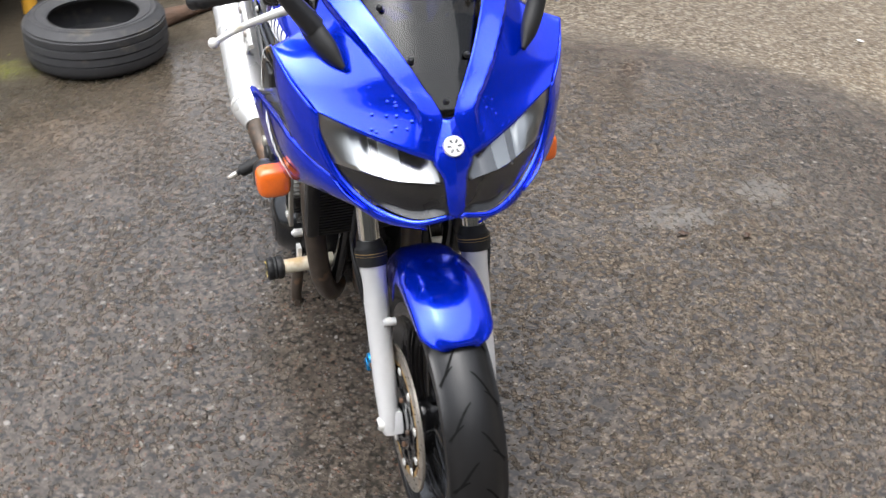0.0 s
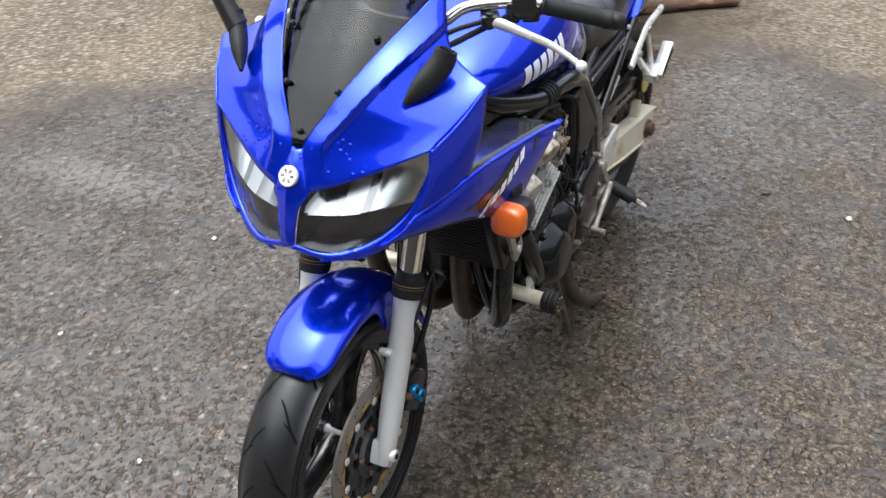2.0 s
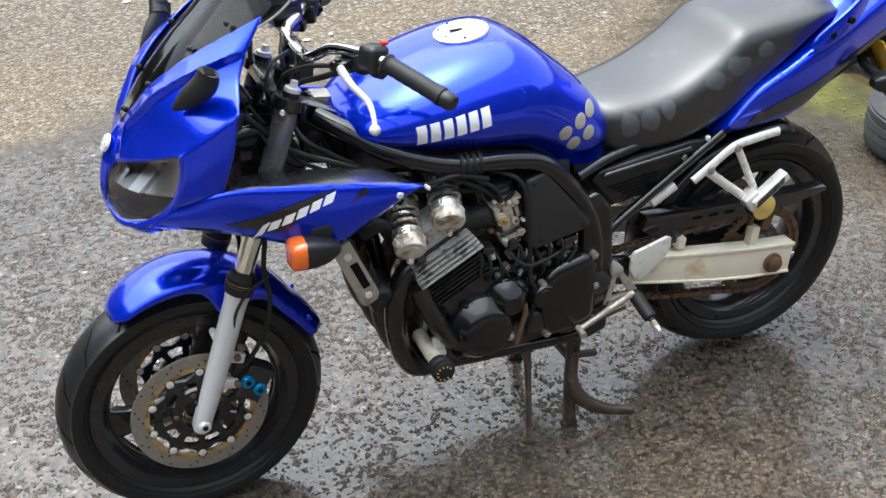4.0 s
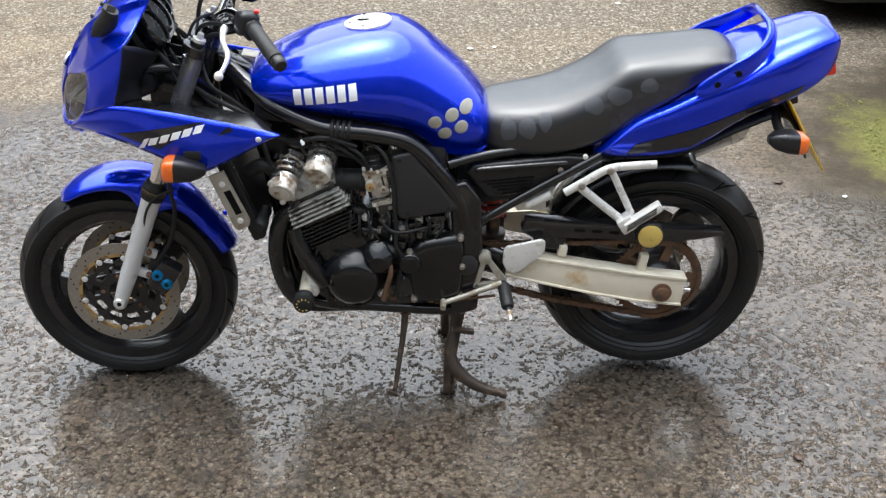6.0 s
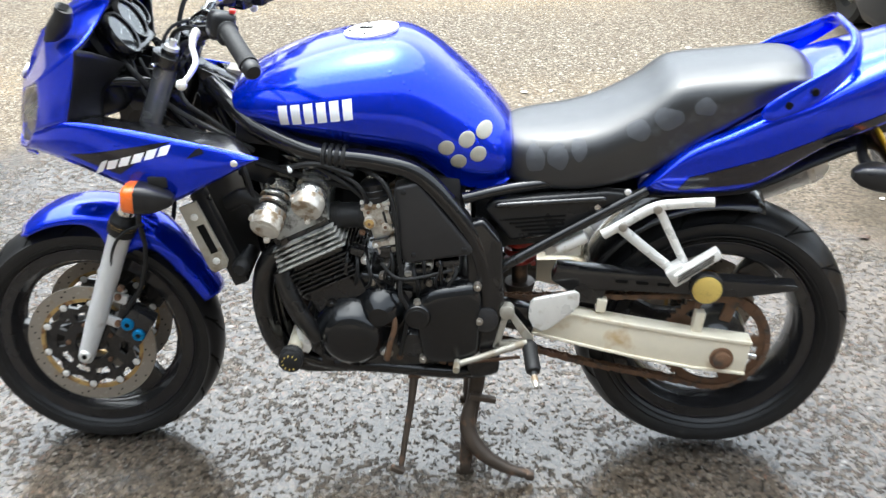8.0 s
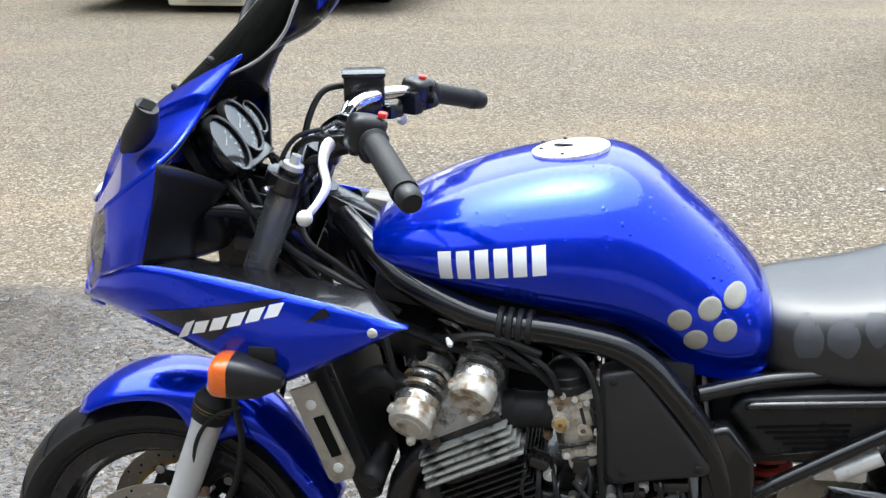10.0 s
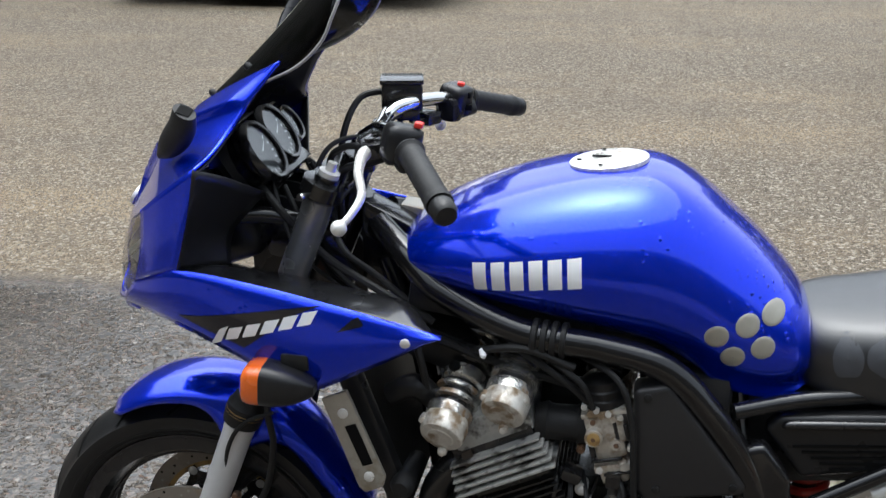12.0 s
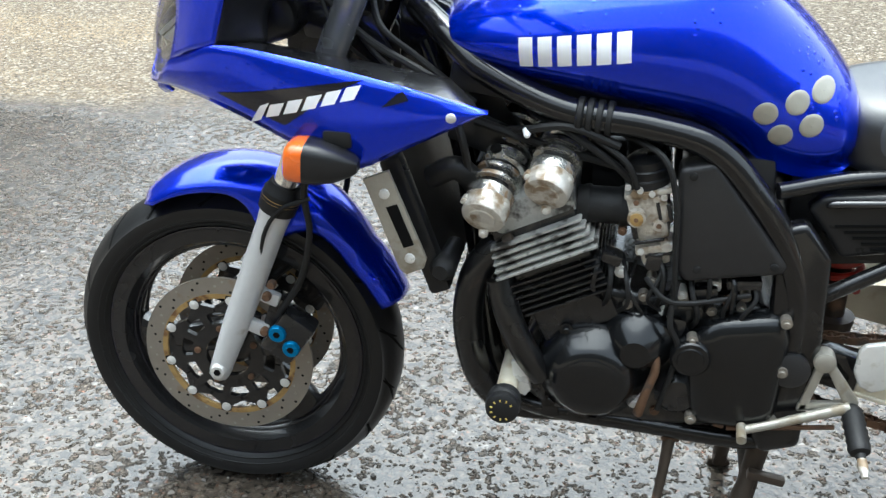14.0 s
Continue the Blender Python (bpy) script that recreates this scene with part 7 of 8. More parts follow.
# side panel under the seat
for s in (-1, 1):
    pan = group("side_panel", bike)
    bm = bmesh.new()
    plate(bm, [(0.905, 0.668), (0.925, 0.690), (1.160, 0.712), (1.212, 0.706), (1.190, 0.672), (1.110, 0.622), (0.960, 0.596)], s * 0.150, s * 0.120, 0.010, 3)
    part("panel_body", bm, PLASTIC, pan, "black side panel")
    bm = bmesh.new()
    plate(bm, [(0.925, 0.676), (0.932, 0.688), (1.155, 0.706), (1.160, 0.694)], s * 0.163, s * 0.148, 0.007, 3)
    part("panel_ridge", bm, PLASTIC_WET, pan)
    for k in range(5):
        bm = bmesh.new()
        box(bm, (1.010 + 0.006 * k, s * 0.1508, 0.652 - 0.0085 * k), (0.130 - 0.014 * k, 0.003, 0.0034), (0, -5, 0))
        part("louvre", bm, GROOVE, pan)
    bm = bmesh.new()
    turned(bm, (1.140, s * 0.148, 0.678), (1.140, s * 0.154, 0.678), [(0, 0.008), (1, 0.007)], 14)
    part("panel_lock", bm, CHROME, pan)
    bm = bmesh.new()
    bolt(bm, (1.200, s * 0.150, 0.712), (0, s, 0), 0.007, 0.006)
    part("panel_bolt", bm, BRIGHT, pan)
# rider's footrest, heel guard, gear lever
for s in (-1, 1):
    foot = group("rider_footrest", bike)
    bm = bmesh.new()
    for outline in ([(0.950, 0.455), (0.962, 0.456), (1.014, 0.384), (1.008, 0.368), (0.996, 0.372)], [(0.950, 0.456), (0.963, 0.450), (0.940, 0.360), (0.926, 0.360)], [(0.926, 0.360), (0.928, 0.374), (1.008, 0.382), (1.010, 0.368)]):
        plate(bm, outline, s * 0.190, s * 0.178, 0.003)
    turned(bm, (0.956, s * 0.170, 0.448), (0.956, s * 0.196, 0.448), [(0, 0.016), (0.9, 0.016), (1, 0.012)], 18)
    part("hanger", bm, DULL_ALLOY, foot, "dull alloy footrest hanger")
    bm = bmesh.new()
    plate(bm, [(1.004, 0.460), (1.012, 0.472), (1.098, 0.492), (1.110, 0.486), (1.110, 0.460), (1.100, 0.444), (1.048, 0.398), (1.030, 0.392), (1.012, 0.402), (1.002, 0.425)], s * 0.174, s * 0.164, 0.0045, 3)
    part("heel_guard", bm, BRIGHT, foot, "pale alloy heel guard")
    bm = bmesh.new()
    turned(bm, (1.004, s * 0.185, 0.374), (1.014, s * 0.262, 0.336), [(0, 0.010), (0.12, 0.016)] + [(0.15 + 0.07 * k, 0.0155 + 0.0016 * (k % 2)) for k in range(10)] + [(0.88, 0.015), (0.92, 0.008), (1, 0.007)], 16)
    part("peg", bm, RUBBER, foot, "ribbed black footpeg")
    bm = bmesh.new()
    turned(bm, (1.0132, s * 0.256, 0.339), (1.0180, s * 0.286, 0.322), [(0, 0.006), (0.5, 0.008), (1, 0.005)], 10)
    part("peg_tip", bm, PITTED_ALU, foot, "pale rust-flecked peg tip")
gear = group("gear_lever", bike)
bm = bmesh.new()
tube(bm, [(1.000, -0.195, 0.378), (0.960, -0.200, 0.366), (0.900, -0.205, 0.345), (0.852, -0.212, 0.332)], [0.0090, 0.0085, 0.0072, 0.0070], 10, 24)
rod(bm, (0.850, -0.205, 0.334), (0.848, -0.240, 0.332), 0.0075, n=12)
part("lever", bm, DULL_ALLOY, gear, "dull alloy gear lever")
bm = bmesh.new()
rod(bm, (0.985, -0.19, 0.338), (0.830, -0.19, 0.318), 0.0038, n=8)
box(bm, (0.822, -0.19, 0.345), (0.016, 0.012, 0.050), (0, 12, 0), 0.003)
part("linkage", bm, RUST, gear)
# stands
stand = group("centre_stand", bike)
for s in (-1, 1):
    bm = bmesh.new()
    tube(bm, [(0.898, s * 0.112, 0.272), (0.886, s * 0.122, 0.200), (0.872, s * 0.138, 0.110), (0.866, s * 0.150, 0.030)], [0.019, 0.017, 0.016, 0.015], 12, 32)
    part("leg", bm, RUST_PIPE, stand, "grimy black stand leg")
    bm = bmesh.new()
    tube(bm, [(0.845, s * 0.152, 0.010), (0.864, s * 0.152, 0.007), (0.884, s * 0.152, 0.011)], [0.008, 0.010, 0.008], 10, 8)
    box(bm, (0.866, s * 0.150, 0.022), (0.026, 0.030, 0.034), (0, 6, 0), 0.009)
    part("foot", bm, RUST_PIPE, stand)
bm = bmesh.new()
tube(bm, [(0.884, -0.128, 0.200), (0.870, -0.146, 0.140), (0.880, -0.160, 0.098), (0.914, -0.172, 0.062), (0.962, -0.180, 0.036), (1.010, -0.184, 0.022)], [0.013, 0.017, 0.019, 0.017, 0.014, 0.011], 12, 40)
box(bm, (1.014, -0.185, 0.021), (0.020, 0.028, 0.018), (0, 12, 0), 0.006)
part("foot_lever", bm, RUST_PIPE, stand, "curved tread lever of the stand")
bm = bmesh.new()
rod(bm, (0.882, -0.130, 0.180), (0.882, 0.130, 0.180), 0.013, n=14)
part("cross_tube", bm, RUST_PIPE, stand)
bm = bmesh.new()
box(bm, (0.905, -0.150, 0.205), (0.060, 0.016, 0.014), (0, 10, 0), 0.004)
part("stop_lug", bm, RUST_PIPE, stand)
side = group("side_stand", bike)
bm = bmesh.new()
tube(bm, [(0.752, -0.140, 0.268), (0.744, -0.165, 0.200), (0.730, -0.198, 0.115), (0.722, -0.214, 0.062)], [0.0105, 0.0080, 0.0068, 0.0060], 12, 24)
box(bm, (0.714, -0.220, 0.056), (0.034, 0.018, 0.012), (0, 24, 0), 0.005)
part("stand_leg", bm, RUST_PIPE, side, "black side stand leg")
bm = bmesh.new()
box(bm, (0.752, -0.140, 0.272), (0.030, 0.026, 0.034), (0, 0, 0), 0.005)
part("stand_pivot", bm, RUST, side)

# ---- tail details ----
tail_skin = skin([c for c in tail.children if c.name.startswith("cowl_shell")][0])
for s in (-1, 1):
    decal("dark_flash", tail_skin, [[(1.300, 0.716), (1.460, 0.732), (1.480, 0.790), (1.320, 0.748)], [(1.460, 0.732), (1.580, 0.800), (1.590, 0.830), (1.480, 0.790)], [(1.580, 0.800), (1.720, 0.856), (1.735, 0.880), (1.590, 0.830)]], BLACK_GLOSS, tail, s, 0.0012, "dark flash along the tail", 8)
rail = group("grab_rail", bike)
bm = bmesh.new()
half = [(1.455, 0.159, 0.880, 0.009), (1.476, 0.163, 0.893, 0.020), (1.545, 0.158, 0.930, 0.026), (1.600, 0.138, 0.964, 0.0215), (1.632, 0.108, 0.995, 0.018), (1.641, 0.070, 1.016, 0.0165), (1.638, 0.032, 1.023, 0.016)]
line = spline([(x, -y, z, r) for x, y, z, r in half] + [(1.637, 0.0, 1.024, 0.016)] + half[::-1], 72)
rings = []
for k, (x, y, z, r) in enumerate(line):
    p = V(x, y, z)
    t = (V(*line[min(k + 1, len(line) - 1)][:3]) - V(*line[max(k - 1, 0)][:3])).normalized()
    out = p - V(1.52, 0, 0.88 + (z - 0.88) * min(1.0, max(0.0, (abs(y) - 0.06) / 0.09)))
    out = (out - t * out.dot(t)).normalized()
    wide = t.cross(out)
    rings.append([p + wide * r * math.copysign(abs(math.cos(a)) ** 0.7, math.cos(a)) + out * 0.0075 * math.copysign(abs(math.sin(a)) ** 0.7, math.sin(a)) for a in (2 * math.pi * q / 16 for q in range(16))])
ring_loft(bm, rings)
part("rail", bm, BLUE, rail, "metallic blue grab rail")
for s in (-1, 1):
    for x, z in ((1.500, 0.905), (1.548, 0.932)):
        bm = bmesh.new()
        turned(bm, (x, s * 0.162, z), (x, s * 0.1715, z), [(0, 0.0085), (1, 0.0075)], 14)
        part("rail_bolt", bm, GROOVE, rail)
lampg = group("tail_lamp", bike)
bm = bmesh.new()
box(bm, (1.796, 0, 0.914), (0.040, 0.150, 0.052), (0, -12, 0), 0.010)
part("tail_lens", bm, RED, lampg, "red tail lamp lens")
# rear mudguard and hugger
bm = bmesh.new()
rows = []
for x, z, w in spline([(1.05, 0.66, 0.08), (1.25, 0.695, 0.09), (1.45, 0.705, 0.085), (1.60, 0.765, 0.075), (1.70, 0.800, 0.070), (1.745, 0.760, 0.075), (1.775, 0.690, 0.080)], 40):
    rows.append([(x, w * t, z - 0.020 * t * t) for t in (-1, -0.6, -0.2, 0.2, 0.6, 1)])
grid_loft(bm, rows)
thick(part("rear_mudguard", bm, PLASTIC, bike, "black rear mudguard"), 0.006, 0)
bm = bmesh.new()
rows = []
for i in range(25):
    a = radians(150 - 75 * i / 24)
    rows.append([(1.42 + 0.335 * math.cos(a) * (1 - 0.06 * t * t), 0.085 * t, 0.330 + 0.335 * math.sin(a) * (1 - 0.06 * t * t)) for t in (-1, -0.6, -0.2, 0.2, 0.6, 1)])
grid_loft(bm, rows)
thick(part("tyre_hugger", bm, PLASTIC_WET, bike, "black tyre hugger"), 0.004, 0)
plateg = group("number_plate", bike)
bm = bmesh.new()
box(bm, (1.758, 0, 0.742), (0.004, 0.228, 0.215), (0, -31, 0), 0.001)
part("plate_blank", bm, PLATE, plateg, "yellow number plate")
bm = bmesh.new()
for r_ in range(2):
    for k in range(4):
        c = V(1.758, 0, 0.742) + Matrix.Rotation(radians(-31), 3, 'Y') @ V(0.0026, -0.075 + 0.05 * k, 0.045 - 0.085 * r_)
        box(bm, c, (0.001, 0.034, 0.060), (0, -31, 0))
part("plate_bar", bm, GROOVE, plateg, "plain dark bars", 0)
bm = bmesh.new()
box(bm, (1.735, 0, 0.765), (0.012, 0.11, 0.13), (0, -31, 0), 0.003)
box(bm, (1.715, 0, 0.815), (0.06, 0.09, 0.03), (0, -10, 0), 0.006)
part("plate_bracket", bm, PLASTIC, plateg)
for s in (-1, 1):
    ind = group("rear_indicator", bike)
    c = V(1.700, s * 0.160, 0.752)
    bm = bmesh.new()
    rings = []
    for d, k in ((-0.055, 0.35), (-0.040, 0.75), (-0.010, 1.0), (0.016, 1.02)):
        rings.append([(c.x + d, c.y + 0.030 * k * math.copysign(abs(math.cos(t)) ** 0.6, math.cos(t)), c.z + 0.027 * k * math.copysign(abs(math.sin(t)) ** 0.6, math.sin(t)) - 0.12 * d) for t in (2 * math.pi * q / 24 for q in range(24))])
    ring_loft(bm, rings)
    part("indicator_body", bm, PLASTIC, ind)
    bm = bmesh.new()
    rings = []
    for d, k in ((0.016, 1.0), (0.030, 0.96), (0.040, 0.80), (0.044, 0.5)):
        rings.append([(c.x + d, c.y + 0.030 * k * math.copysign(abs(math.cos(t)) ** 0.6, math.cos(t)), c.z + 0.027 * k * math.copysign(abs(math.sin(t)) ** 0.6, math.sin(t)) - 0.12 * d) for t in (2 * math.pi * q / 24 for q in range(24))])
    ring_loft(bm, rings)
    part("lens", bm, ORANGE, ind, "orange indicator lens")
    bm = bmesh.new()
    tube(bm, [(1.690, s * 0.135, 0.756), (1.685, s * 0.09, 0.768), (1.690, s * 0.04, 0.790)], 0.012, 12, 12)
    part("stem", bm, RUBBER, ind)

# ---- the yard round the bike ----
# unseen walls, added to block low sky and darken the reflections
WALL = mat("unseen_dark_wall", (0.085, 0.080, 0.072), 0.85, 0, 0.35, 3, 0.4, 20, dirt=(0.04, 0.045, 0.03), dirt_at=0.5, dirt_scale=0.6, bump_dist=0.02)
for k, (x0, y0, x1, y1, h) in enumerate(((-10, -9, 18, -9, 6.2), (18, -9, 18, 22, 4.2), (18, 22, -10, 22, 4.5), (-10, 22, -10, -9, 7.5))):
    bm = bmesh.new()
    c, d = V((x0 + x1) / 2, (y0 + y1) / 2, h / 2), V(x1 - x0, y1 - y0, 0)
    box(bm, c, (d.length + 0.4, 0.4, h), (0, 0, math.degrees(math.atan2(d.y, d.x))), 0.03)
    tagged(mesh_ob(("unseen_wall_south", "unseen_wall_east", "unseen_wall_north", "unseen_wall_west")[k], bm, WALL), "plain dark unseen wall added to block low sky light", "wall", kind="structure")

# old car tyre lying flat
old = group("old_tyre", None, "weathered black car tyre lying flat on the wet tarmac", "tyre")
TC = V(2.75, 0.595, 0.0)
bm = bmesh.new()
prof = [(0.190, 0.020), (0.215, 0.004), (0.262, 0.000), (0.292, 0.020)]
for k in range(4):
    z = 0.035 + 0.0335 * k
    prof += [(0.300 + 0.004 * math.sin(k), z), (0.301, z + 0.026), (0.295, z + 0.029), (0.295, z + 0.0325)]
prof += [(0.296, 0.172), (0.268, 0.196), (0.222, 0.198), (0.192, 0.184), (0.198, 0.170), (0.225, 0.172), (0.262, 0.150), (0.272, 0.100), (0.262, 0.050), (0.225, 0.030), (0.198, 0.034)]
rings = [[(TC.x + 0.9 * r * math.cos(a), TC.y + 0.9 * r * math.sin(a), TC.z + 0.95 * z) for r, z in prof] for a in (2 * math.pi * k / 64 for k in range(64))]
vs = [[bm.verts.new(p) for p in r] for r in rings]
for i in range(64):
    a, b = vs[i], vs[(i + 1) % 64]
    for k in range(len(prof)):
        j = (k + 1) % len(prof)
        bm.faces.new((a[k], a[j], b[j], b[k]))
part("tyre_carcass", bm, OLD_TYRE, old, "", 35)
for k in range(2):
    bm = bmesh.new()
    rings = [[(TC.x + r * math.cos(a), TC.y + r * math.sin(a), z) for r, z in ((0.216 + 0.018 * k, 0.1885), (0.219 + 0.018 * k, 0.1905), (0.222 + 0.018 * k, 0.1885))] for a in (2 * math.pi * q / 64 for q in range(64))]
    grid_loft(bm, rings + [rings[0]])
    part("sidewall_ring", bm, OLD_TYRE, old)

# ---- vehicles ----
CAR_DARK = mat("dark_car_paint", (0.010, 0.011, 0.013), 0.25, 0.1, 0.1, 40, 0.0, coat=0.8, dirt=(0.03, 0.028, 0.025), dirt_at=0.64, dirt_scale=2)
CAR_TRIM = mat("grey_bumper_plastic", (0.018, 0.0185, 0.02), 0.5, 0, 0.25, 30, 0.15, 250, dirt=(0.045, 0.042, 0.04), dirt_at=0.60, dirt_scale=3)
CREAM = mat("cream_truck_paint", (0.62, 0.58, 0.44), 0.35, 0, 0.08, 20, 0.0, coat=0.4, dirt=(0.35, 0.31, 0.22), dirt_at=0.64, dirt_scale=2)
GLASS_DARK = mat("dark_car_glass", (0.01, 0.012, 0.013), 0.06, 0, 0.1, 10, 0.0)


def ring_rect(x, w, z0, z1, r=0.08, n=6):
    pts = []
    for cy, cz, a0 in ((w - r, z1 - r, 0), (-w + r, z1 - r, 90), (-w + r, z0 + r, 180), (w - r, z0 + r, 270)):
        for k in range(n + 1):
            a = radians(a0 + 90 * k / n)
            pts.append((x, cy + r * math.cos(a), cz + r * math.sin(a)))
    return pts


def vehicle(name, label, category, m, paint, trim, length, half, low, belt, roof, lamps=REFLECTOR):
    """A parked vehicle whose front looks along -x before it is placed."""
    v = group(name, None, label, category)
    v.matrix_world = m
    L = length
    bm = bmesh.new()
    ring_loft(bm, [ring_rect(x, w, z0, z1) for x, w, z0, z1 in ((0.10, half * 0.80, low + 0.22, belt * 0.72), (0.16, half * 0.93, low + 0.12, belt * 0.80), (0.45, half, low + 0.04, belt * 0.90), (1.1, half, low, belt), (L - 0.8, half, low, belt), (L - 0.1, half * 0.96, low + 0.05, belt * 0.98), (L, half * 0.85, low + 0.2, belt * 0.85))])
    part("body", bm, paint, v)
    bm = bmesh.new()
    ring_loft(bm, [ring_rect(x, w, z0, z1, 0.10) for x, w, z0, z1 in ((1.05, half * 0.86, belt - 0.06, belt + 0.05), (1.65, half * 0.82, belt - 0.06, roof - 0.06), (2.1, half * 0.80, belt - 0.06, roof), (L - 0.9, half * 0.80, belt - 0.06, roof), (L - 0.2, half * 0.82, belt - 0.06, roof - 0.3))])
    part("cabin", bm, GLASS_DARK, v, "dark glazed cabin")
    bm = bmesh.new()
    ring_loft(bm, [ring_rect(x, w, z0, z1, r) for x, w, z0, z1, r in ((-0.02, half * 0.55, low + 0.02, low + 0.30, 0.05), (0.02, half * 0.80, low - 0.02, low + 0.36, 0.06), (0.12, half * 0.95, low - 0.02, low + 0.40, 0.07), (0.34, half * 1.01, low, low + 0.42, 0.07), (0.50, half * 1.0, low + 0.04, low + 0.40, 0.06))])
    part("bumper", bm, trim, v, "scuffed front bumper")
    bm = bmesh.new()
    box(bm, (0.0, 0, low + 0.22), (0.05, half * 0.9, 0.12), (0, 0, 0), 0.02)
    part("grille", bm, GROOVE, v)
    for s in (-1, 1):
        lamp = group("front_lamp", v)
        bm = bmesh.new()
        turned(bm, (0.03, s * half * 0.62, low + 0.16), (0.10, s * half * 0.62, low + 0.16), [(0, 0.05), (0.2, 0.062), (1, 0.062)], 20)
        part("fog_lamp", bm, lamps, lamp)
        bm = bmesh.new()
        box(bm, (0.11, s * half * 0.74, belt * 0.66), (0.14, half * 0.30, 0.14), (0, 0, s * 12), 0.04)
        part("head_lamp", bm, lamps, lamp)
        bm = bmesh.new()
        box(bm, (L / 2, s * half * 0.985, low + 0.06), (L * 0.5, 0.06, 0.10), (0, 0, 0), 0.02)
        part("sill", bm, trim, v)
    bm = bmesh.new()
    box(bm, (L / 2, 0, low - 0.02), (L * 0.86, half * 1.6, 0.10), (0, 0, 0), 0.03)
    part("underbody", bm, GROOVE, v)
    for x in (1.00, L - 0.95):
        for s in (-1, 1):
            wheel = group("wheel", v)
            bm = bmesh.new()
            lathe_y(bm, (x, s * half * 0.78, 0.32), [(0.32, -0.08), (0.32, 0.08), (0.30, 0.10), (0.23, 0.10), (0.21, 0.08), (0.21, -0.08), (0.23, -0.10), (0.30, -0.10)], 40)
            part("tyre", bm, OLD_TYRE, wheel)
            bm = bmesh.new()
            lathe_y(bm, (x, s * half * 0.78, 0.32), [(0.215, s * 0.06), (0.20, s * 0.085), (0.06, s * 0.07), (0.05, s * 0.09), (0.02, s * 0.09), (0.02, s * 0.05), (0.2, s * 0.03)], 32)
            part("rim", bm, CAST_ALU, wheel)
    return v


vehicle("parked_car", "dark grey off-road car with a scuffed plastic bumper", "car", pose(3.62, 2.92, 0, 0, 0, 90), CAR_DARK, CAR_TRIM, 4.3, 0.92, 0.16, 0.98, 1.72)
vehicle("parked_car", "dark car parked behind the old tyre on mossy ground", "car", pose(3.02, 1.78, 0, 0, 0, 0), CAR_DARK, CAR_TRIM, 4.1, 0.86, 0.24, 0.92, 1.48)
truck = vehicle("parked_truck", "cream pick-up truck standing across the dry yard", "truck", pose(-2.86, 8.80, 0, 0, 0, 90), CREAM, CREAM, 4.8, 1.66, 0.36, 1.15, 1.95)
bm = bmesh.new()
box(bm, (0.06, 0.14, 0.245), (0.10, 0.84, 0.36), (0, 0, 0), 0.03)
part("valance", bm, CREAM, truck, "cream front valance")
bm = bmesh.new()
box(bm, (0.005, 0.10, 0.16), (0.016, 0.52, 0.12), (0, 0, 0), 0.004)
part("front_plate", bm, SILVER_DECAL, truck, "pale front plate")
for k in range(5):
    bm = bmesh.new()
    box(bm, (-0.0045, -0.07 + 0.085 * k, 0.16), (0.002, 0.05, 0.07))
    part("plate_bar", bm, GROOVE, truck, "plain dark bar", 0)

# ---- rusty stillage ----
ORANGE_RUST = mat("orange_rusty_steel", (0.17, 0.068, 0.038), 0.66, 0.15, 0.35, 25, 0.4, 120, dirt=(0.12, 0.045, 0.025), dirt_at=0.52, dirt_scale=10)
TIMBER = mat("weathered_timber", (0.30, 0.20, 0.11), 0.75, 0, 0.3, 22, 0.4, 90, dirt=(0.14, 0.085, 0.045), dirt_at=0.54, dirt_scale=6)
crate = group("steel_stillage", None, "rust-orange steel stillage with timber boards on splayed feet", "crate")
for x in (2.98, 3.90):
    for y in (-1.15, -1.82):
        bm = bmesh.new()
        ring_loft(bm, [[(x + sx * w, y + sy * w, z) for sx, sy in ((-1, -1), (1, -1), (1, 1), (-1, 1))] for z, w in ((0.0, 0.062), (0.012, 0.062), (0.022, 0.048), (0.10, 0.036), (0.62, 0.036))])
        part("leg", bm, ORANGE_RUST, crate, "rusty steel leg", 30)
for x0, x1, y0, y1 in ((2.98, 2.98, -1.82, -1.15), (3.90, 3.90, -1.82, -1.15), (2.98, 3.90, -1.15, -1.15), (2.98, 3.90, -1.82, -1.82)):
    for z in (0.14, 0.60):
        bm = bmesh.new()
        box(bm, ((x0 + x1) / 2, (y0 + y1) / 2, z), (max(x1 - x0, 0.05), max(y1 - y0, 0.05), 0.06), (0, 0, 0), 0.006)
        part("rail", bm, ORANGE_RUST, crate)
for k in range(5):
    bm = bmesh.new()
    box(bm, (3.44, -1.20 - 0.145 * k, 0.180), (0.88, 0.125, 0.022), (0, 0, 0), 0.004)
    part("floor_board", bm, TIMBER, crate)
bm = bmesh.new()
box(bm, (2.948, -1.56, 0.165), (0.022, 0.50, 0.050), (0, 0, 0), 0.004)
part("front_slat", bm, TIMBER, crate, "bare timber slat")
for x in (2.98, 3.90):
    bm = bmesh.new()
    for k in range(13):
        rod(bm, (x, -1.17 - 0.0525 * k, 0.16), (x, -1.17 - 0.0525 * k, 0.60), 0.0025, n=6)
    for k in range(8):
        rod(bm, (x + 0.004, -1.15, 0.19 + 0.055 * k), (x + 0.004, -1.82, 0.19 + 0.055 * k), 0.0025, n=6)
    part("wire_mesh", bm, ORANGE_RUST, crate, "rusty wire mesh panel", 30)

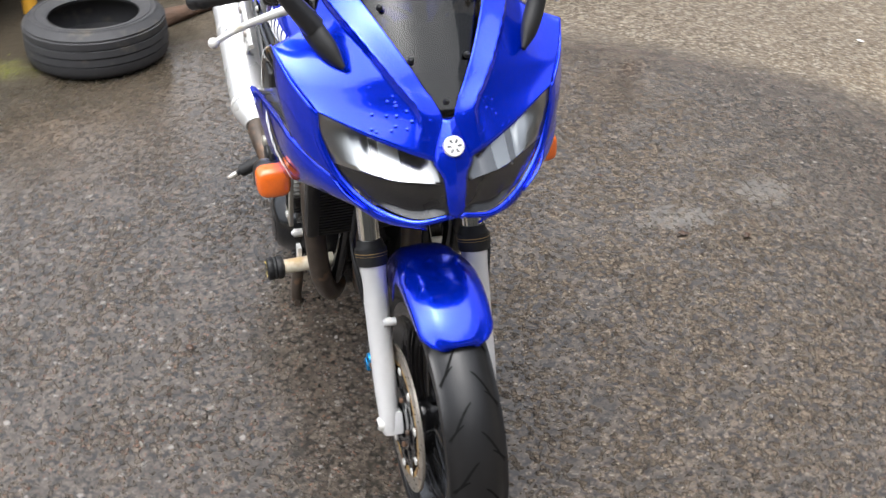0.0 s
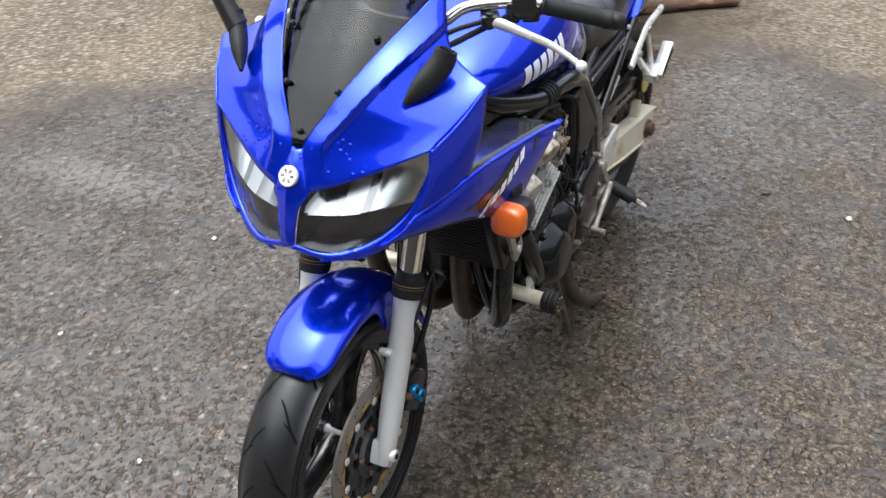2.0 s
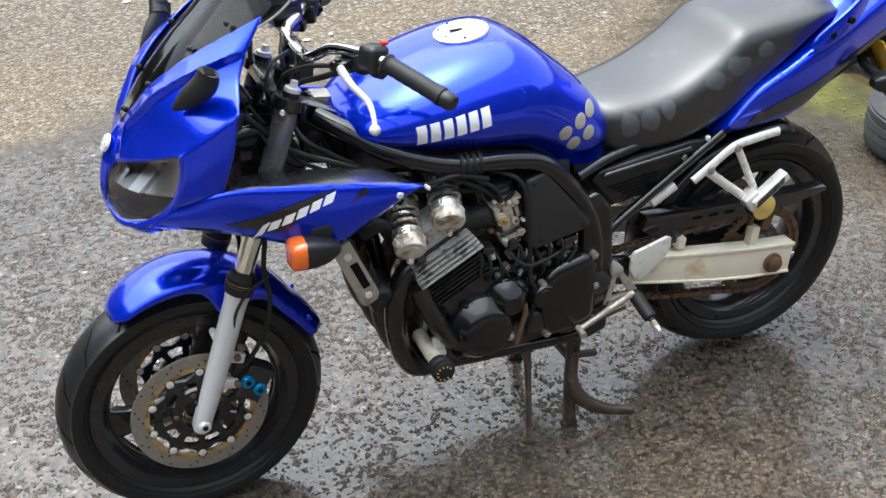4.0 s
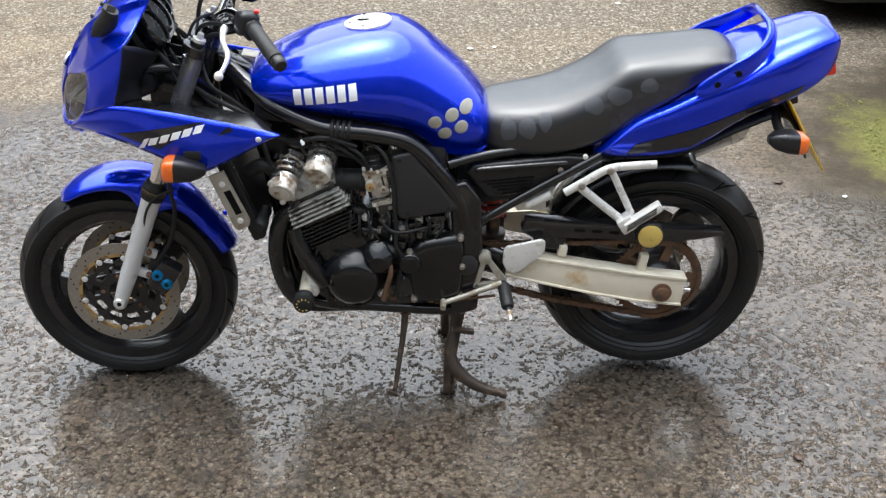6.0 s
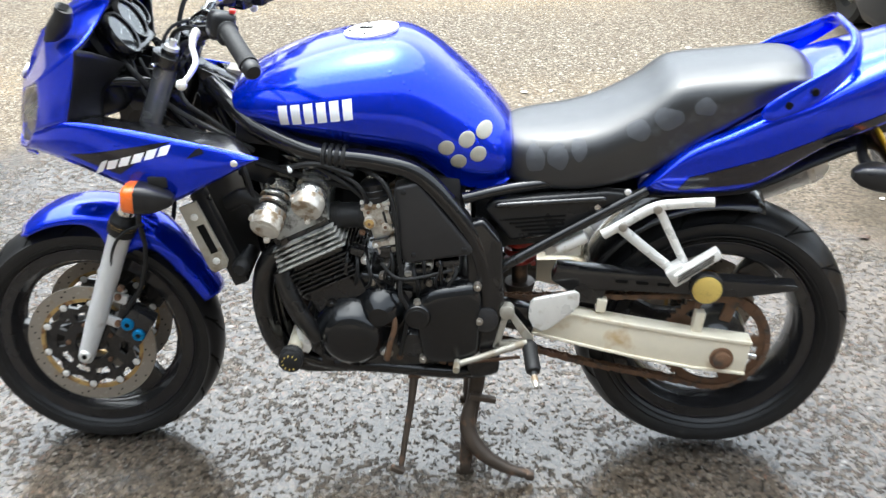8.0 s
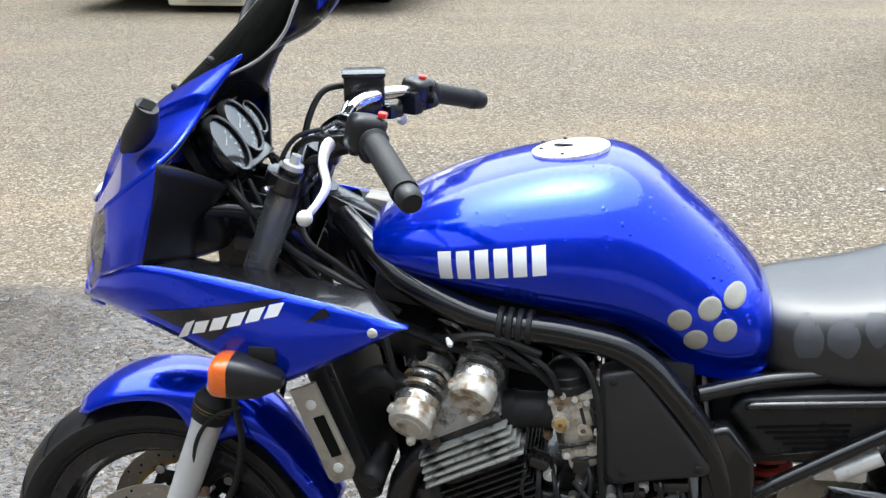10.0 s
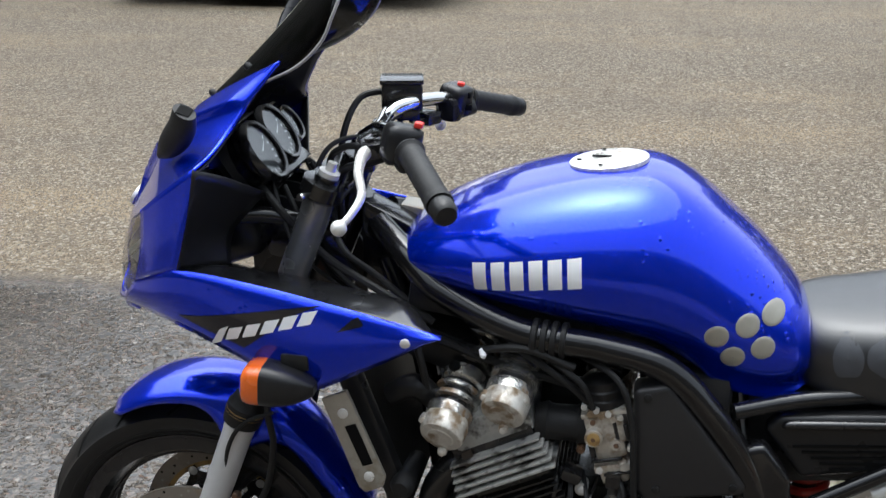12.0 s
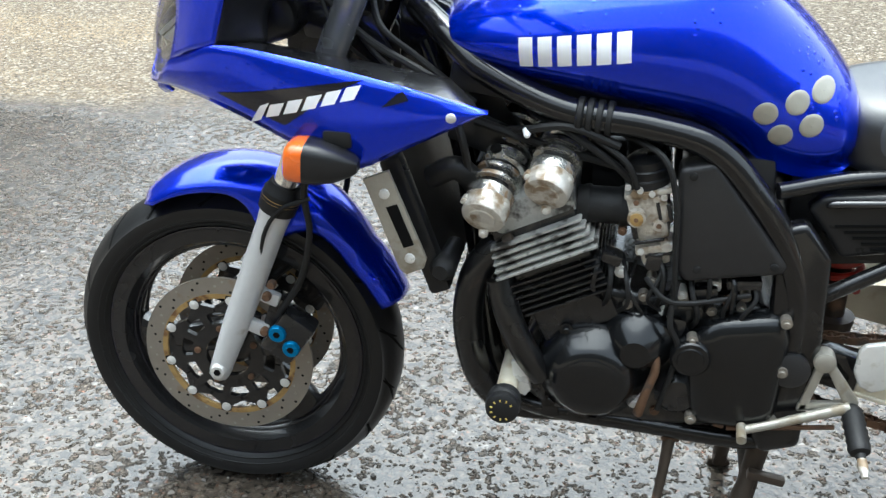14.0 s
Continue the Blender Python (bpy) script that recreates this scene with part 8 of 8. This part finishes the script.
# ---- black plastic pallet ----
pal = group("plastic_pallet", None, "black plastic pallet with a pale edge lying on sandy ground", "pallet")
PC = V(3.36, -2.62, 0)
for iy in range(3):
    for ix in range(3):
        bm = bmesh.new()
        box(bm, PC + V(-0.42 + 0.42 * ix, -0.50 + 0.50 * iy, 0.055), (0.16, 0.16, 0.09), (0, 0, 0), 0.025, 3)
        part("block", bm, PLASTIC, pal)
for iy in range(3):
    bm = bmesh.new()
    box(bm, PC + V(0, -0.50 + 0.50 * iy, 0.010), (1.0, 0.14, 0.018), (0, 0, 0), 0.004)
    part("runner", bm, PLASTIC, pal)
for k in range(7):
    bm = bmesh.new()
    box(bm, PC + V(-0.45 + 0.15 * k, 0, 0.115), (0.115, 1.16, 0.026), (0, 0, 0), 0.005)
    part("slat", bm, PLASTIC_WET if k else CAST_ALU, pal)
bm = bmesh.new()
box(bm, PC + V(-0.50, 0, 0.105), (0.02, 1.18, 0.02), (0, 0, 0), 0.004)
part("edge_strip", bm, BRIGHT, pal, "pale worn edge strip")

# ---- yellow trestle and a rotten log ----
YPAINT = mat("yellow_trestle_paint", (0.66, 0.34, 0.03), 0.5, 0, 0.15, 25, 0.2, dirt=(0.30, 0.15, 0.03), dirt_at=0.60)
tres = group("yellow_trestle", None, "yellow painted wooden trestle standing on bare ground", "trestle")
for y in (0.42, 0.86):
    for s in (-1, 1):
        bm = bmesh.new()
        rod(bm, (3.46 + s * 0.16, y, 0.0), (3.46 + s * 0.04, y, 0.72), 0.030, n=14)
        part("leg", bm, YPAINT, tres)
    bm = bmesh.new()
    rod(bm, (3.33, y, 0.22), (3.59, y, 0.22), 0.018, n=12)
    part("brace", bm, YPAINT, tres)
for z0, z1, y0, y1 in ((0.20, 0.50, 0.42, 0.86), (0.50, 0.20, 0.42, 0.86)):
    bm = bmesh.new()
    rod(bm, (3.36, y0, z0), (3.36, y1, z1), 0.016, n=12)
    part("brace", bm, YPAINT, tres)
bm = bmesh.new()
box(bm, (3.46, 0.64, 0.75), (0.12, 0.75, 0.06), (0, 0, 0), 0.01)
part("beam", bm, YPAINT, tres)
ROT = mat("rotten_wood", (0.075, 0.042, 0.025), 0.85, 0, 0.45, 18, 0.7, 60, dirt=(0.22, 0.13, 0.07), dirt_at=0.58, bump_dist=0.008)
bm = bmesh.new()
rings = []
for i in range(18):
    u = i / 17
    c = V(2.96 + 0.26 * u, 0.42 - 0.40 * u, 0.022)
    d = V(0.26, -0.40, 0).normalized()
    w = d.cross(V(0, 0, 1))
    r = (0.036 - 0.012 * u) * (1 + 0.15 * math.sin(7 * u)) * (0.3 if i in (0, 17) else 1)
    rings.append([c + (w * math.cos(t) * 1.25 + V(0, 0, 1) * math.sin(t)) * r * (1 + 0.14 * noise.noise(V(3 * u, math.cos(t), math.sin(t)) * 3)) for t in (2 * math.pi * q / 16 for q in range(16))])
ring_loft(bm, rings)
tagged(mesh_ob("rotten_log", bm, ROT, None, "", 50), "split rotten brown log lying beside the old tyre", "log")

# ---- loose grit, leaves and litter ----
GRIT = mat("loose_grit", (0.13, 0.12, 0.11), 0.55, 0, 0.5, 60, 0.3)
rng = random.Random(5)


def scatter(name, count, area, sizes, material, label, category, squash=0.55):
    verts, faces = [], []
    ico = bmesh.new()
    bmesh.ops.create_icosphere(ico, subdivisions=1, radius=1.0)
    iv = [v.co.copy() for v in ico.verts]
    ifs = [[v.index for v in f.verts] for f in ico.faces]
    ico.free()
    for _ in range(count):
        x, y = area(rng)
        r = rng.uniform(*sizes) * (1 + (rng.random() < 0.06))
        turn = Matrix.Rotation(rng.uniform(0, 6.3), 3, 'Z')
        k = len(verts)
        for c in iv:
            q = turn @ V(c.x * r * rng.uniform(0.8, 1.25), c.y * r * rng.uniform(0.65, 1.0), c.z * r * squash)
            verts.append((x + q.x, y + q.y, r * squash * 0.45 + q.z))
        faces += [[k + i for i in f] for f in ifs]
    me = bpy.data.meshes.new(name)
    me.from_pydata(verts, [], faces)
    me.materials.append(material)
    ob = new(name, me)
    tagged(ob, label, category, kind="stuff")
    return ob


def near_bike(r):
    while True:
        x, y = r.gauss(0.5, 0.85), r.gauss(-0.1, 0.80)
        if math.hypot((x - 0.45) / 2.2, y / 2.0) < 1:
            return x, y


GRIT_DARK = mat("dark_wet_grit", (0.070, 0.063, 0.057), 0.22, 0, 0.5, 60, 0.2)
GRIT_PALE = mat("pale_chippings", (0.30, 0.28, 0.25), 0.5, 0, 0.3, 60, 0.2)
scatter("wet_grit", 2500, near_bike, (0.0012, 0.0028), GRIT_DARK, "dark wet stone chippings bedded in the tarmac", "gravel", 0.5)
scatter("grey_grit", 2000, near_bike, (0.0015, 0.0038), GRIT, "grey stone chippings bedded in the tarmac", "gravel", 0.7)
scatter("pale_grit", 160, near_bike, (0.0015, 0.0032), GRIT_PALE, "pale stone chips scattered over the yard", "gravel", 0.7)
LEAF = mat("dead_leaf", (0.060, 0.032, 0.018), 0.5, 0, 0.4, 40, 0.3)
PAPER = mat("white_litter", (0.72, 0.72, 0.70), 0.6, 0, 0.06, 30, 0.1)


def flake(name, x, y, r, material, label, category, turn, long=1.5, teeth=9):
    bm = bmesh.new()
    c = bm.verts.new((0, 0, 0.004))
    ring = [bm.verts.new((r * long * math.cos(a) * (1 + 0.18 * math.sin(5 * a + turn)), r * math.sin(a) * (1 + 0.15 * math.cos(4 * a)), 0.002 + 0.004 * abs(math.sin(2 * a + turn)))) for a in (2 * math.pi * k / teeth for k in range(teeth))]
    for i in range(teeth):
        bm.faces.new((c, ring[i], ring[(i + 1) % teeth]))
    ob = mesh_ob(name, bm, material, None, "", 60)
    thick(ob, 0.0012, 0)
    ob.matrix_world = pose(x, y, 0.003, 0, 0, math.degrees(turn))
    return tagged(ob, label, category, "scraps on the ground")


for x, y, r, t in ((0.73, 0.45, 0.012, 0.4), (0.90, -1.02, 0.014, 1.2), (0.84, -1.20, 0.012, 2.2), (1.30, -0.92, 0.010, 0.3), (0.71, -0.36, 0.010, 1.0), (1.75, -0.45, 0.016, 2.0), (-0.32, -0.62, 0.012, 0.7), (2.15, 1.15, 0.018, 0.2)):
    flake("dead_leaf", x, y, r * 0.75, LEAF, "wet brown dead leaf stuck to the tarmac", "leaf", t)
for x, y, r, t in ((1.70, -0.71, 0.014, 0.3), (1.94, -0.885, 0.010, 1.1), (0.82, 0.955, 0.010, 0.8), (0.27, 1.05, 0.009, 0.1), (1.06, 2.66, 0.020, 0.2), (1.18, 2.68, 0.015, 1.5), (0.42, 3.58, 0.026, 0.1), (1.90, 3.38, 0.020, 0.0), (2.08, -2.40, 0.016, 0.5), (-0.02, 0.55, 0.008, 0.9), (0.55, 1.55, 0.010, 1.9), (2.30, 1.47, 0.011, 0.6), (2.36, 1.02, 0.012, 0.2)):
    flake("paper_scrap", x, y, r * 0.62, PAPER, "small white scrap of litter on the ground", "litter", t, 1.4, 7)
# moss tufts
MOSS = mat("moss", (0.115, 0.118, 0.026), 0.9, 0, 0.5, 60, 0.6, 200)


def mossy(r):
    return r.gauss(2.69, 0.055), r.gauss(1.42, 0.22)


scatter("moss", 1200, mossy, (0.002, 0.006), MOSS, "low green moss tufts on the bare ground", "moss", 0.55)
